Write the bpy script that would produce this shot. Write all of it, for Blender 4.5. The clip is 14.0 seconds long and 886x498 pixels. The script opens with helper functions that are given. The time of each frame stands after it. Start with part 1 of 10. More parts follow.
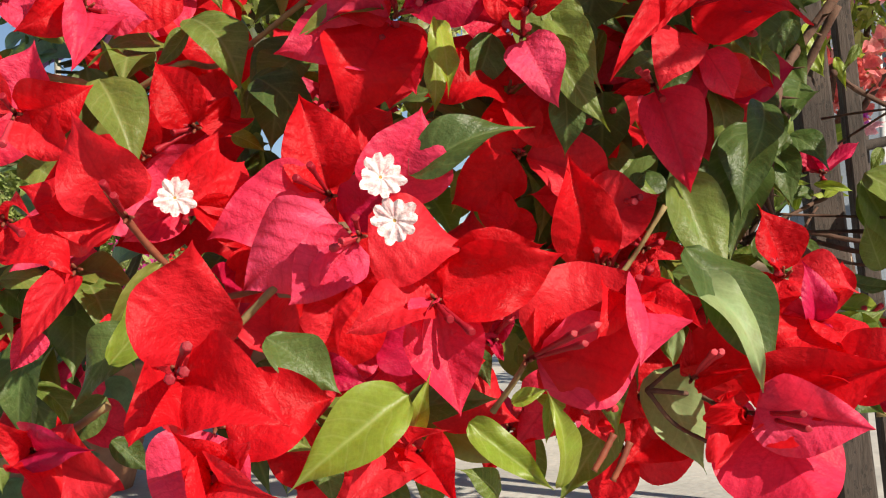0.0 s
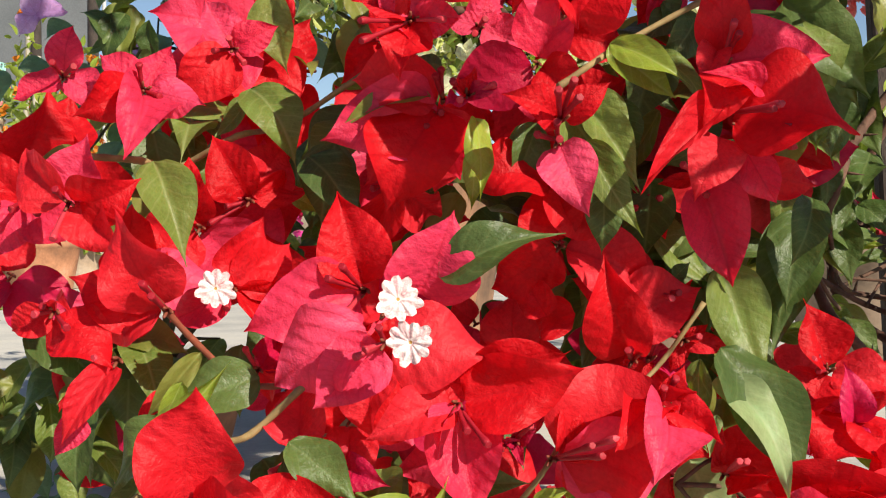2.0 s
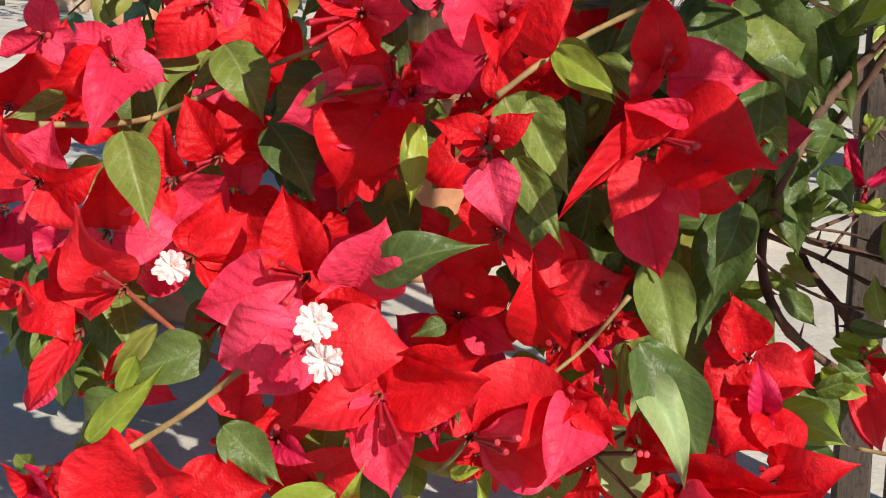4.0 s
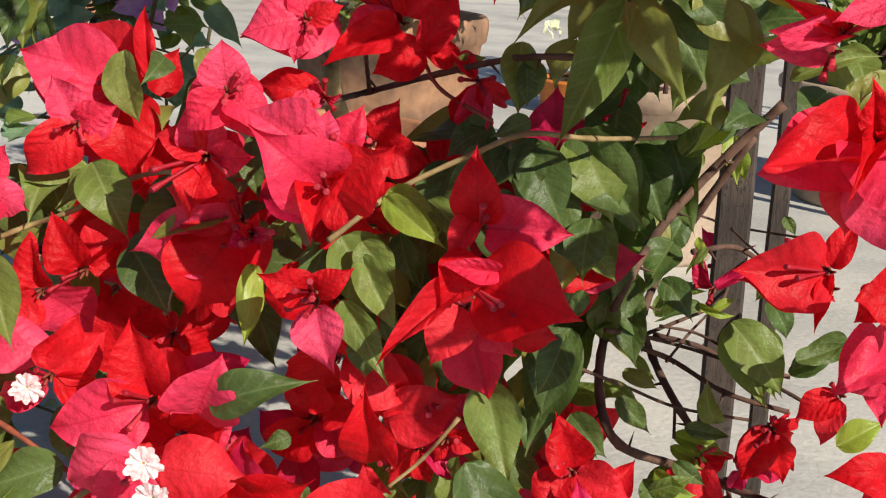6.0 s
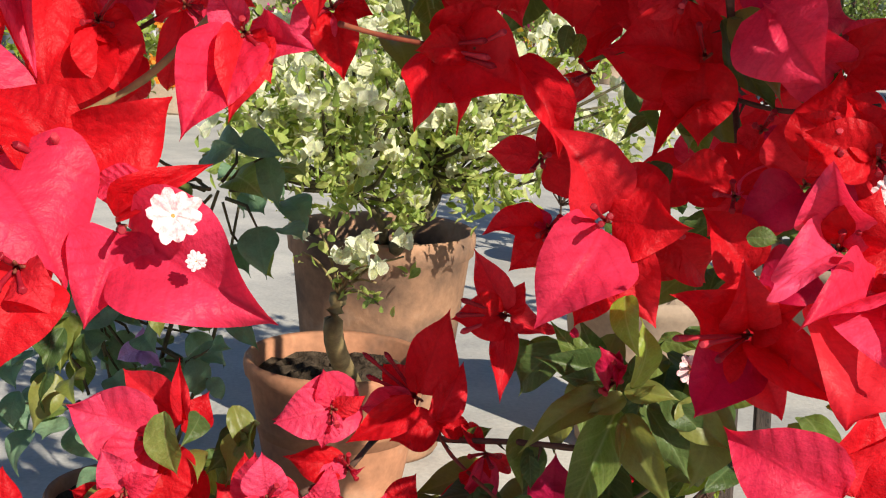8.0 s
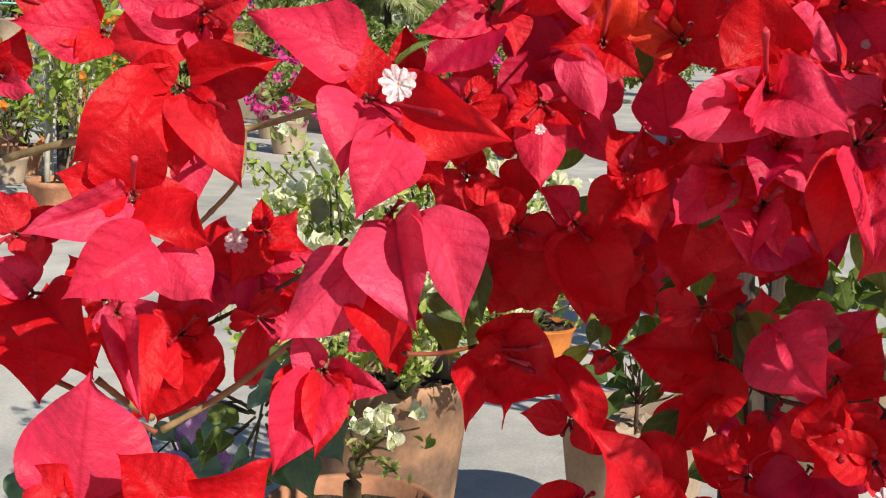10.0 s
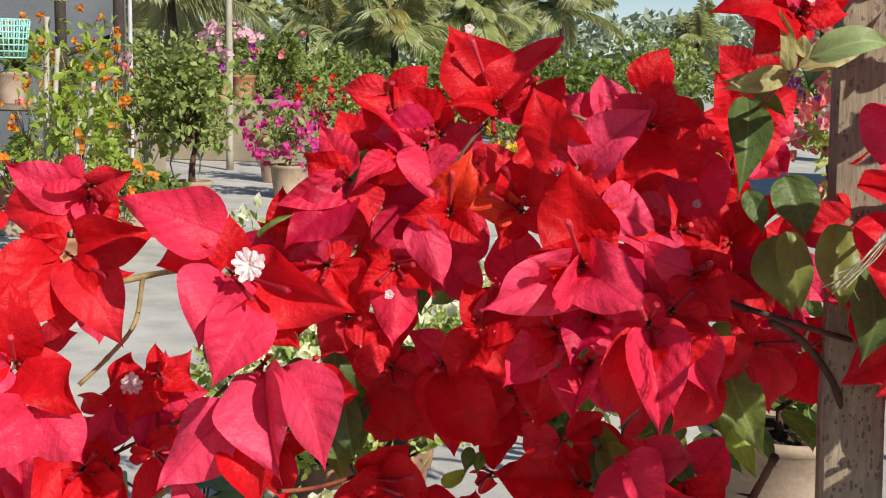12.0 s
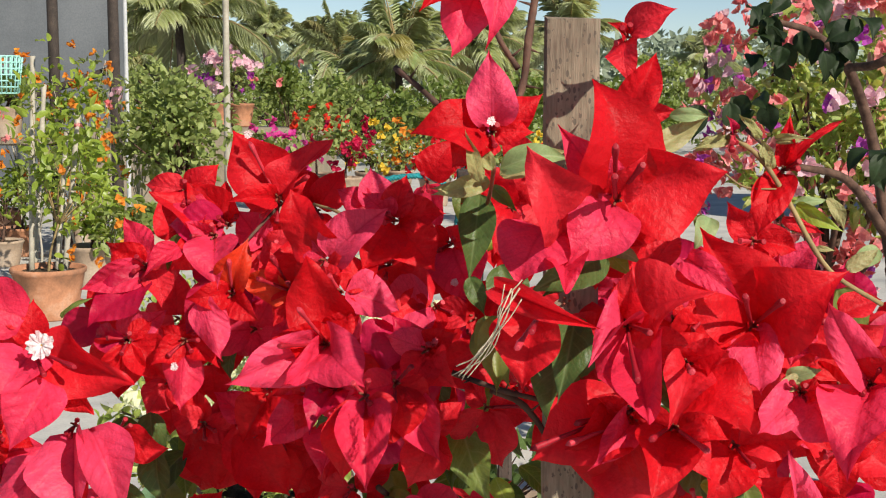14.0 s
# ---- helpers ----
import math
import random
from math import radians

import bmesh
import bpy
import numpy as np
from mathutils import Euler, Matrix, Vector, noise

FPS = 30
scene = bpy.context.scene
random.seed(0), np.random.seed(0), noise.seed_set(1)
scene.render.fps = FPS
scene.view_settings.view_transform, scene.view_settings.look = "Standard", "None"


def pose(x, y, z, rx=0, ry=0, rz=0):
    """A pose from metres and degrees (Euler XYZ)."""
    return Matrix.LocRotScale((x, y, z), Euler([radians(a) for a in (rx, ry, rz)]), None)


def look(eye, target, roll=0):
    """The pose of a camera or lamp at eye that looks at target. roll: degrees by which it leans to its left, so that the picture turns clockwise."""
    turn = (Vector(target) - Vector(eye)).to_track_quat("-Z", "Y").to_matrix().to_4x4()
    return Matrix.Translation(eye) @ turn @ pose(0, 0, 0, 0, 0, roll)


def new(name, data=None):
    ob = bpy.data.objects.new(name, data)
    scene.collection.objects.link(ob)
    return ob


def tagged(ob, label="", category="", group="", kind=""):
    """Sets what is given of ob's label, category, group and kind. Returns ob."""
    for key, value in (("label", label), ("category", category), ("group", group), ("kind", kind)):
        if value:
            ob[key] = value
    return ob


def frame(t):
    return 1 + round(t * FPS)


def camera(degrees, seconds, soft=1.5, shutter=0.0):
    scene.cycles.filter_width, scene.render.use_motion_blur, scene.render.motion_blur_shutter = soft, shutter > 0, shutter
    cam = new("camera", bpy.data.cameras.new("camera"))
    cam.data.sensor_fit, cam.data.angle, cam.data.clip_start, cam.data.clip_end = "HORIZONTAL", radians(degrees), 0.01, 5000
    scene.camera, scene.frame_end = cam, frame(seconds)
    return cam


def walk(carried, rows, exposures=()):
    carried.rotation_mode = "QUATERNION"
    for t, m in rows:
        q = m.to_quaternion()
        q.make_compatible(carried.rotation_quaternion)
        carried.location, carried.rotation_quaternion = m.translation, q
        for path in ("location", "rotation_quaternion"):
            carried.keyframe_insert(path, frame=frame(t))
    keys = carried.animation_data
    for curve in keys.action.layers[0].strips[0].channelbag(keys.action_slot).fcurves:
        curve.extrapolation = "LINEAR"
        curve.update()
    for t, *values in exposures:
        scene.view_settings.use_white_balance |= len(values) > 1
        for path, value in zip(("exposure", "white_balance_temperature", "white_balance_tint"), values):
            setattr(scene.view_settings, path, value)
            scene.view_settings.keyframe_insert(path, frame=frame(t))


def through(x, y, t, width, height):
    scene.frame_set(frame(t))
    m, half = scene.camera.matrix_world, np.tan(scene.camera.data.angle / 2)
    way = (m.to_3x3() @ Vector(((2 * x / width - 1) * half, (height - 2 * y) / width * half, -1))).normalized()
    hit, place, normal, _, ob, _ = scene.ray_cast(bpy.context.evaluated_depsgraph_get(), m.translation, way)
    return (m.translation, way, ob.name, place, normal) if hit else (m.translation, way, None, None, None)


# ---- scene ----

# The camera: a phone held by hand, rising in front of the plant and then stepping back to the right.
LENS = 38.65
cam = camera(LENS, 14.0, soft=1.15)
PATH = [
    (0, (0.0025, 0.0004, 0.1322), (-0.0002, 1.9984, 0.2235), -2.23),
    (0.5, (-0.0005, 0.0045, 0.1443), (-0.0038, 2.0027, 0.2306), -2.13),
    (1, (0.0114, 0.0114, 0.1555), (-0.0452, 2.0095, 0.2195), -1.52),
    (1.5, (0.0250, 0.0015, 0.1752), (-0.1103, 1.9965, 0.2171), -0.94),
    (2, (0.0457, -0.0072, 0.1985), (-0.1754, 1.9804, 0.1795), -0.05),
    (2.5, (0.0601, -0.0137, 0.2298), (-0.2107, 1.9628, 0.0871), 0.99),
    (2.7, (0.0692, -0.0131, 0.2412), (-0.2176, 1.9561, 0.0410), 1.01),
    (4.8, (0.1355, -0.0208, 0.3476), (-0.2411, 1.8710, -0.1807), 3.15),
    (5, (0.1427, -0.0188, 0.3531), (-0.2294, 1.8709, -0.1858), 3.31),
    (5.5, (0.1612, -0.0216, 0.3751), (-0.1820, 1.8725, -0.1678), 3.67),
    (6, (0.1769, -0.0243, 0.4046), (-0.1449, 1.8803, -0.1142), 3.76),
    (6.5, (0.1934, -0.0265, 0.4441), (-0.1340, 1.8880, -0.0326), 3.45),
    (7, (0.1987, -0.0370, 0.4866), (-0.1296, 1.8859, 0.0455), 3.33),
    (7.5, (0.1817, -0.0556, 0.5354), (-0.1313, 1.8749, 0.1168), 3.13),
    (8, (0.1569, -0.0681, 0.5708), (-0.1408, 1.8704, 0.1791), 2.82),
    (8.5, (0.1247, -0.0769, 0.6059), (-0.1491, 1.8687, 0.2321), 3.05),
    (8.7, (0.1151, -0.0823, 0.6190), (-0.1507, 1.8654, 0.2506), 3.11),
    (10.8, (0.1352, -0.1468, 0.7488), (-0.1246, 1.8117, 0.4376), 1.20),
    (11, (0.1417, -0.1486, 0.7528), (-0.1210, 1.8103, 0.4470), 1.16),
    (11.5, (0.1661, -0.1523, 0.7710), (-0.1034, 1.8080, 0.4802), 1.34),
    (12, (0.2014, -0.1644, 0.7847), (-0.0764, 1.7958, 0.5007), 1.05),
    (12.5, (0.2456, -0.1835, 0.7896), (-0.0396, 1.7771, 0.5164), 0.95),
    (13, (0.2830, -0.2048, 0.7943), (-0.0073, 1.7566, 0.5321), 0.92),
    (13.5, (0.3168, -0.2311, 0.8080), (0.0211, 1.7301, 0.5504), 0.69),
    (14, (0.3502, -0.2375, 0.8332), (0.0490, 1.7235, 0.5807), 0.44),
]
walk(cam, [(t, look(eye, target, roll)) for t, eye, target, roll in PATH], exposures=[(0.0, 0.56, 7000.0, 10.0), (2.7, 0.59, 6820.0, 10.0), (5.0, 0.50, 6680.0, 10.0), (6.5, 0.39, 6600.0, 10.0), (8.5, 0.48, 6600.0, 10.0), (11.0, 0.34, 6400.0, 10.0), (14.0, 0.37, 6550.0, 10.0)])

# ---- daylight ----
TO_SUN = Vector((0.58, -0.56, 0.54)).normalized()
world = bpy.data.worlds.new("sky")
scene.world = world
world.use_nodes = True
wn, wl = world.node_tree.nodes, world.node_tree.links
sky = wn.new("ShaderNodeTexSky")
sky.sky_type, sky.sun_disc = "NISHITA", False
sky.sun_elevation = math.asin(TO_SUN.z)
sky.sun_rotation = math.atan2(TO_SUN.x, TO_SUN.y)
sky.air_density, sky.dust_density, sky.ozone_density, sky.altitude = 1.0, 0.2, 2.0, 1800.0
wn["Background"].inputs["Strength"].default_value = 0.072
wl.new(sky.outputs["Color"], wn["Background"].inputs["Color"])
sun_data = bpy.data.lights.new("sun", "SUN")
sun_data.energy, sun_data.angle, sun_data.color = 5.0, radians(0.6), (1.0, 0.94, 0.82)
sun = new("sun", sun_data)
sun.rotation_mode = "QUATERNION"
sun.rotation_quaternion = TO_SUN.to_track_quat("Z", "Y")
scene.view_settings.exposure = 0.45


# ---- materials ----
def material(name):
    m = bpy.data.materials.new(name)
    m.use_nodes = True
    nt = m.node_tree
    return m, nt, nt.nodes["Principled BSDF"], nt.nodes["Material Output"]


def node(nt, kind, **values):
    n = nt.nodes.new(kind)
    for key, value in values.items():
        n.inputs[key.replace("_", " ")].default_value = value
    return n


def noise_of(nt, vector, scale, detail=4.0, rough=0.55):
    n = node(nt, "ShaderNodeTexNoise", Scale=scale, Detail=detail, Roughness=rough)
    nt.links.new(vector, n.inputs["Vector"])
    return n.outputs["Fac"]


def ramp(nt, fac, stops):
    r = nt.nodes.new("ShaderNodeValToRGB")
    els = r.color_ramp.elements
    while len(els) < len(stops):
        els.new(0.5)
    for el, (at, colour) in zip(els, stops):
        el.position, el.color = at, (*colour, 1)
    nt.links.new(fac, r.inputs["Fac"])
    return r.outputs["Color"]


def mixed(nt, kind, fac, a, b):
    n = nt.nodes.new("ShaderNodeMix")
    n.data_type, n.blend_type = "RGBA", kind
    for sock, value in ((n.inputs[0], fac), (n.inputs[6], a), (n.inputs[7], b)):
        if isinstance(value, bpy.types.NodeSocket):
            nt.links.new(value, sock)
        elif isinstance(value, tuple):
            sock.default_value = (*value, 1)
        else:
            sock.default_value = value
    return n.outputs[2]


def maths(nt, op, a, b=0.5, c=0.5):
    n = nt.nodes.new("ShaderNodeMath")
    n.operation = op
    for sock, value in zip(n.inputs, (a, b, c)):
        if isinstance(value, bpy.types.NodeSocket):
            nt.links.new(value, sock)
        else:
            sock.default_value = value
    return n.outputs[0]


def bumped(nt, bsdf, height, strength=0.3, distance=0.002):
    b = node(nt, "ShaderNodeBump", Strength=strength, Distance=distance)
    nt.links.new(height, b.inputs["Height"])
    nt.links.new(b.outputs["Normal"], bsdf.inputs["Normal"])
    return b.outputs["Normal"]


def blade_material(name, stops, vein_tone, through_tone, through, rough, vein_mix=0.28, spec=0.35, relief=0.6):
    """A thin living blade: two tones over its length, veins off the midrib, light passing through. UV.x runs across (0.5 midrib), UV.y from foot to tip."""
    m, nt, bsdf, out = material(name)
    uv = nt.nodes.new("ShaderNodeUVMap")
    sep = nt.nodes.new("ShaderNodeSeparateXYZ")
    nt.links.new(uv.outputs["UV"], sep.inputs[0])
    info = nt.nodes.new("ShaderNodeObjectInfo")
    geo = nt.nodes.new("ShaderNodeNewGeometry")
    shift = nt.nodes.new("ShaderNodeVectorMath")
    shift.operation = "ADD"
    nt.links.new(uv.outputs["UV"], shift.inputs[0])
    rnd = nt.nodes.new("ShaderNodeCombineXYZ")
    for k in (0, 1):
        nt.links.new(maths(nt, "MULTIPLY", info.outputs["Random"], 37.0 + 11 * k), rnd.inputs[k])
    nt.links.new(rnd.outputs[0], shift.inputs[1])
    across = maths(nt, "ABSOLUTE", maths(nt, "SUBTRACT", sep.outputs["X"], 0.5))
    wobble = noise_of(nt, shift.outputs[0], 2.6, 2.0)
    side = maths(nt, "SUBTRACT", sep.outputs["Y"], maths(nt, "MULTIPLY", across, 0.9))
    phase = maths(nt, "ADD", maths(nt, "MULTIPLY", side, 6.0), maths(nt, "MULTIPLY", wobble, 1.3))
    tri = maths(nt, "ABSOLUTE", maths(nt, "SUBTRACT", maths(nt, "FRACT", phase), 0.5))
    vein = maths(nt, "MULTIPLY", maths(nt, "SUBTRACT", 1.0, maths(nt, "MINIMUM", maths(nt, "MULTIPLY", tri, 9.0), 1.0)), 0.55)
    rib = maths(nt, "SUBTRACT", 1.0, maths(nt, "MINIMUM", maths(nt, "MULTIPLY", across, 36.0), 1.0))
    lines = maths(nt, "MAXIMUM", vein, rib)
    ribs = maths(nt, "ADD", maths(nt, "MULTIPLY", side, 24.0), maths(nt, "MULTIPLY", wobble, 5.5))
    feather = maths(nt, "SUBTRACT", 1.0, maths(nt, "MINIMUM", maths(nt, "MULTIPLY", maths(nt, "ABSOLUTE", maths(nt, "SUBTRACT", maths(nt, "FRACT", ribs), 0.5)), 5.0), 1.0))
    fine = noise_of(nt, shift.outputs[0], 26.0, 3.0)
    net = node(nt, "ShaderNodeTexVoronoi", Scale=17.0)
    net.feature = "DISTANCE_TO_EDGE"
    nt.links.new(shift.outputs[0], net.inputs["Vector"])
    cells = maths(nt, "SUBTRACT", 1.0, maths(nt, "MINIMUM", maths(nt, "MULTIPLY", net.outputs["Distance"], 6.0), 1.0))
    threads = maths(nt, "MAXIMUM", maths(nt, "MULTIPLY", cells, 0.16), maths(nt, "MULTIPLY", feather, 0.26))
    deep = lines
    lines = maths(nt, "MAXIMUM", lines, threads)
    own = maths(nt, "FRACT", maths(nt, "ADD", info.outputs["Random"], geo.outputs["Random Per Island"]))
    tone = maths(nt, "ADD", maths(nt, "MULTIPLY", own, 0.6), maths(nt, "MULTIPLY", wobble, 0.4))
    base = ramp(nt, tone, stops)
    blotch = mixed(nt, "MULTIPLY", 0.55, base, ramp(nt, noise_of(nt, shift.outputs[0], 3.2, 5.0, 0.6), [(0.35, (0.72, 0.66, 0.66)), (0.55, (1.0, 1.0, 1.0)), (0.72, (1.10, 1.35, 1.4))]))
    grain = mixed(nt, "MULTIPLY", 0.35, blotch, ramp(nt, fine, [(0.3, (0.75, 0.75, 0.75)), (0.7, (1.15, 1.25, 1.25))]))
    colour = mixed(nt, "MIX", maths(nt, "MULTIPLY", lines, vein_mix), grain, vein_tone)
    nt.links.new(colour, bsdf.inputs["Base Color"])
    bsdf.inputs["Roughness"].default_value = rough
    bsdf.inputs["Specular IOR Level"].default_value = spec
    crumple = noise_of(nt, shift.outputs[0], 7.0, 4.0, 0.6)
    quilt = maths(nt, "MULTIPLY", maths(nt, "SINE", maths(nt, "MULTIPLY", phase, 6.2832)), maths(nt, "MINIMUM", maths(nt, "MULTIPLY", across, 5.0), 1.0))
    height = maths(nt, "ADD", maths(nt, "MULTIPLY", maths(nt, "ADD", deep, maths(nt, "MULTIPLY", threads, 0.25)), -0.13), maths(nt, "ADD", maths(nt, "MULTIPLY", quilt, 0.20), maths(nt, "ADD", maths(nt, "MULTIPLY", fine, 0.22), maths(nt, "MULTIPLY", crumple, 1.9))))
    normal = bumped(nt, bsdf, height, relief, 0.0009)
    thin = nt.nodes.new("ShaderNodeBsdfTranslucent")
    nt.links.new(mixed(nt, "MULTIPLY", 1.0, colour, through_tone), thin.inputs["Color"])
    nt.links.new(normal, thin.inputs["Normal"])
    mix = nt.nodes.new("ShaderNodeMixShader")
    mix.inputs[0].default_value = through
    nt.links.new(bsdf.outputs[0], mix.inputs[1])
    nt.links.new(thin.outputs[0], mix.inputs[2])
    nt.links.new(mix.outputs[0], out.inputs["Surface"])
    return m


def plain_material(name, stops, scale=8.0, rough=0.7, bump=0.3, distance=0.003, spec=0.3, fine_scale=90.0, detail=5.0):
    """A mottled solid surface: two scales of noise in object space."""
    m, nt, bsdf, out = material(name)
    tc = nt.nodes.new("ShaderNodeTexCoord")
    big = noise_of(nt, tc.outputs["Object"], scale, detail)
    small = noise_of(nt, tc.outputs["Object"], fine_scale, 3.0)
    base = ramp(nt, big, stops)
    colour = mixed(nt, "MULTIPLY", 0.5, base, ramp(nt, small, [(0.3, (0.7, 0.7, 0.7)), (0.7, (1.15, 1.15, 1.15))]))
    nt.links.new(colour, bsdf.inputs["Base Color"])
    bsdf.inputs["Roughness"].default_value = rough
    bsdf.inputs["Specular IOR Level"].default_value = spec
    bumped(nt, bsdf, maths(nt, "ADD", big, maths(nt, "MULTIPLY", small, 0.4)), bump, distance)
    return m


RED = blade_material("red_bract", [(0.1, (0.66, 0.005, 0.011)), (0.5, (0.80, 0.013, 0.024)), (0.95, (0.86, 0.042, 0.066))], (0.50, 0.003, 0.012), (1.0, 0.72, 0.76), 0.50, 0.50, 0.34, 0.26, 0.85)
# The red bract again, with the pink of sunlit faces put into its colour.
SUNLIT_RED = blade_material("sunlit_red_bract", [(0.1, (0.84, 0.026, 0.074)), (0.5, (0.87, 0.046, 0.120)), (0.95, (0.90, 0.100, 0.215))], (0.56, 0.010, 0.040), (1.0, 0.42, 0.48), 0.44, 0.48, 0.55, 0.27, 0.9)
MAGENTA = blade_material("magenta_bract", [(0.2, (0.52, 0.006, 0.045)), (0.9, (0.64, 0.015, 0.10))], (0.36, 0.003, 0.03), (1.0, 0.5, 0.6), 0.38, 0.5, 0.22)
LEAF = blade_material("green_leaf", [(0.1, (0.115, 0.165, 0.030)), (0.5, (0.155, 0.215, 0.042)), (0.95, (0.22, 0.27, 0.062))], (0.33, 0.38, 0.15), (1.0, 1.0, 0.30), 0.40, 0.43, 0.6, 0.34, 0.6)
DARK_LEAF = blade_material("dark_green_leaf", [(0.1, (0.055, 0.098, 0.026)), (0.9, (0.115, 0.165, 0.042))], (0.18, 0.24, 0.09), (1.0, 1.05, 0.35), 0.36, 0.43, 0.6, 0.34, 0.6)
YOUNG = blade_material("young_leaf", [(0.1, (0.20, 0.29, 0.03)), (0.9, (0.34, 0.41, 0.055))], (0.42, 0.50, 0.16), (1.0, 1.0, 0.4), 0.42, 0.38, 0.5, 0.4, 0.25)
OLIVE = blade_material("olive_leaf", [(0.1, (0.16, 0.19, 0.035)), (0.9, (0.26, 0.26, 0.06))], (0.26, 0.28, 0.08), (1.0, 0.9, 0.4), 0.35, 0.42, 0.5, 0.4, 0.3)
BLUE_LEAF = blade_material("blue_green_leaf", [(0.1, (0.12, 0.21, 0.11)), (0.9, (0.23, 0.34, 0.20))], (0.20, 0.31, 0.18), (0.9, 1.1, 0.5), 0.3, 0.45, 0.3, 0.4)
WHITE = blade_material("white_bract", [(0.1, (0.86, 0.87, 0.48)), (0.4, (0.92, 0.91, 0.68)), (0.9, (0.93, 0.92, 0.82))], (0.82, 0.84, 0.50), (1.0, 1.0, 0.85), 0.45, 0.55, 0.3)
LILAC = blade_material("lilac_bract", [(0.1, (0.50, 0.25, 0.55)), (0.9, (0.68, 0.45, 0.72))], (0.40, 0.15, 0.45), (1.0, 0.8, 1.0), 0.4, 0.55, 0.3)
PETAL = plain_material("white_petal", [(0.35, (0.66, 0.34, 0.36)), (0.62, (0.80, 0.69, 0.67))], 3.5, 0.6, 0.3, 0.1, 0.3, 9.0)
STAMEN = plain_material("dark_red_tube", [(0.3, (0.22, 0.005, 0.014)), (0.7, (0.40, 0.012, 0.026))], 200.0, 0.5, 0.2)
BUD = plain_material("red_bud", [(0.3, (0.42, 0.02, 0.04)), (0.7, (0.60, 0.05, 0.07))], 200.0, 0.5, 0.2)
HEART = plain_material("yellow_throat", [(0.3, (0.30, 0.14, 0.03)), (0.7, (0.50, 0.32, 0.08))], 300.0, 0.6, 0.2)
BARK = plain_material("brown_bark", [(0.3, (0.050, 0.027, 0.020)), (0.7, (0.145, 0.082, 0.058))], 60.0, 0.85, 0.7, 0.002, 0.2, 300.0)
MOSSY_BARK = plain_material("mossy_bark", [(0.3, (0.045, 0.038, 0.020)), (0.7, (0.15, 0.13, 0.065))], 60.0, 0.9, 0.7, 0.002, 0.2, 300.0)
TWIG = plain_material("tan_twig", [(0.3, (0.17, 0.115, 0.05)), (0.7, (0.34, 0.25, 0.11))], 60.0, 0.7, 0.4, 0.001, 0.3, 300.0)
REDTWIG = plain_material("reddish_twig", [(0.3, (0.14, 0.03, 0.02)), (0.7, (0.28, 0.08, 0.04))], 60.0, 0.6, 0.3, 0.001, 0.3, 300.0)
CLAY = plain_material("terracotta", [(0.28, (0.16, 0.10, 0.07)), (0.42, (0.34, 0.16, 0.09)), (0.55, (0.48, 0.22, 0.12)), (0.75, (0.55, 0.36, 0.25))], 9.0, 0.85, 0.4, 0.003, 0.2, 120.0)
STAINED_CLAY = plain_material("stained_terracotta", [(0.30, (0.07, 0.05, 0.038)), (0.45, (0.20, 0.12, 0.08)), (0.6, (0.40, 0.22, 0.13)), (0.75, (0.50, 0.34, 0.24))], 11.0, 0.9, 0.5, 0.003, 0.2, 120.0)
PALE_CLAY = plain_material("weathered_clay", [(0.25, (0.22, 0.16, 0.12)), (0.5, (0.38, 0.28, 0.20)), (0.8, (0.50, 0.41, 0.33))], 7.0, 0.9, 0.4, 0.003, 0.2, 120.0)
SOIL = plain_material("dark_soil", [(0.3, (0.020, 0.014, 0.009)), (0.7, (0.09, 0.065, 0.045))], 60.0, 0.95, 1.0, 0.01, 0.1, 220.0)
def board_material(name, stops, pit_tone):
    """Sawn weathered timber: grain along the length, dark pits and knots."""
    m, nt, bsdf, out = material(name)
    tc = nt.nodes.new("ShaderNodeTexCoord")
    stretch = node(nt, "ShaderNodeMapping", Scale=(1.0, 1.0, 0.10))
    nt.links.new(tc.outputs["Object"], stretch.inputs["Vector"])
    grain = noise_of(nt, stretch.outputs[0], 420.0, 5.0, 0.65)
    blot = noise_of(nt, tc.outputs["Object"], 22.0, 5.0)
    short = node(nt, "ShaderNodeMapping", Scale=(1.0, 1.0, 0.45))
    nt.links.new(tc.outputs["Object"], short.inputs["Vector"])
    pit = node(nt, "ShaderNodeTexVoronoi", Scale=420.0, Randomness=1.0)
    nt.links.new(short.outputs[0], pit.inputs["Vector"])
    gate = noise_of(nt, tc.outputs["Object"], 170.0, 2.0)
    hole = maths(nt, "MULTIPLY", maths(nt, "LESS_THAN", pit.outputs["Distance"], 0.36), maths(nt, "GREATER_THAN", gate, 0.50))
    base = mixed(nt, "MULTIPLY", 0.8, ramp(nt, blot, stops), ramp(nt, grain, [(0.3, (0.60, 0.58, 0.55)), (0.7, (1.2, 1.2, 1.2))]))
    nt.links.new(mixed(nt, "MIX", maths(nt, "MULTIPLY", hole, 0.85), base, pit_tone), bsdf.inputs["Base Color"])
    bsdf.inputs["Roughness"].default_value = 0.85
    bumped(nt, bsdf, maths(nt, "SUBTRACT", grain, hole), 0.6, 0.0015)
    return m


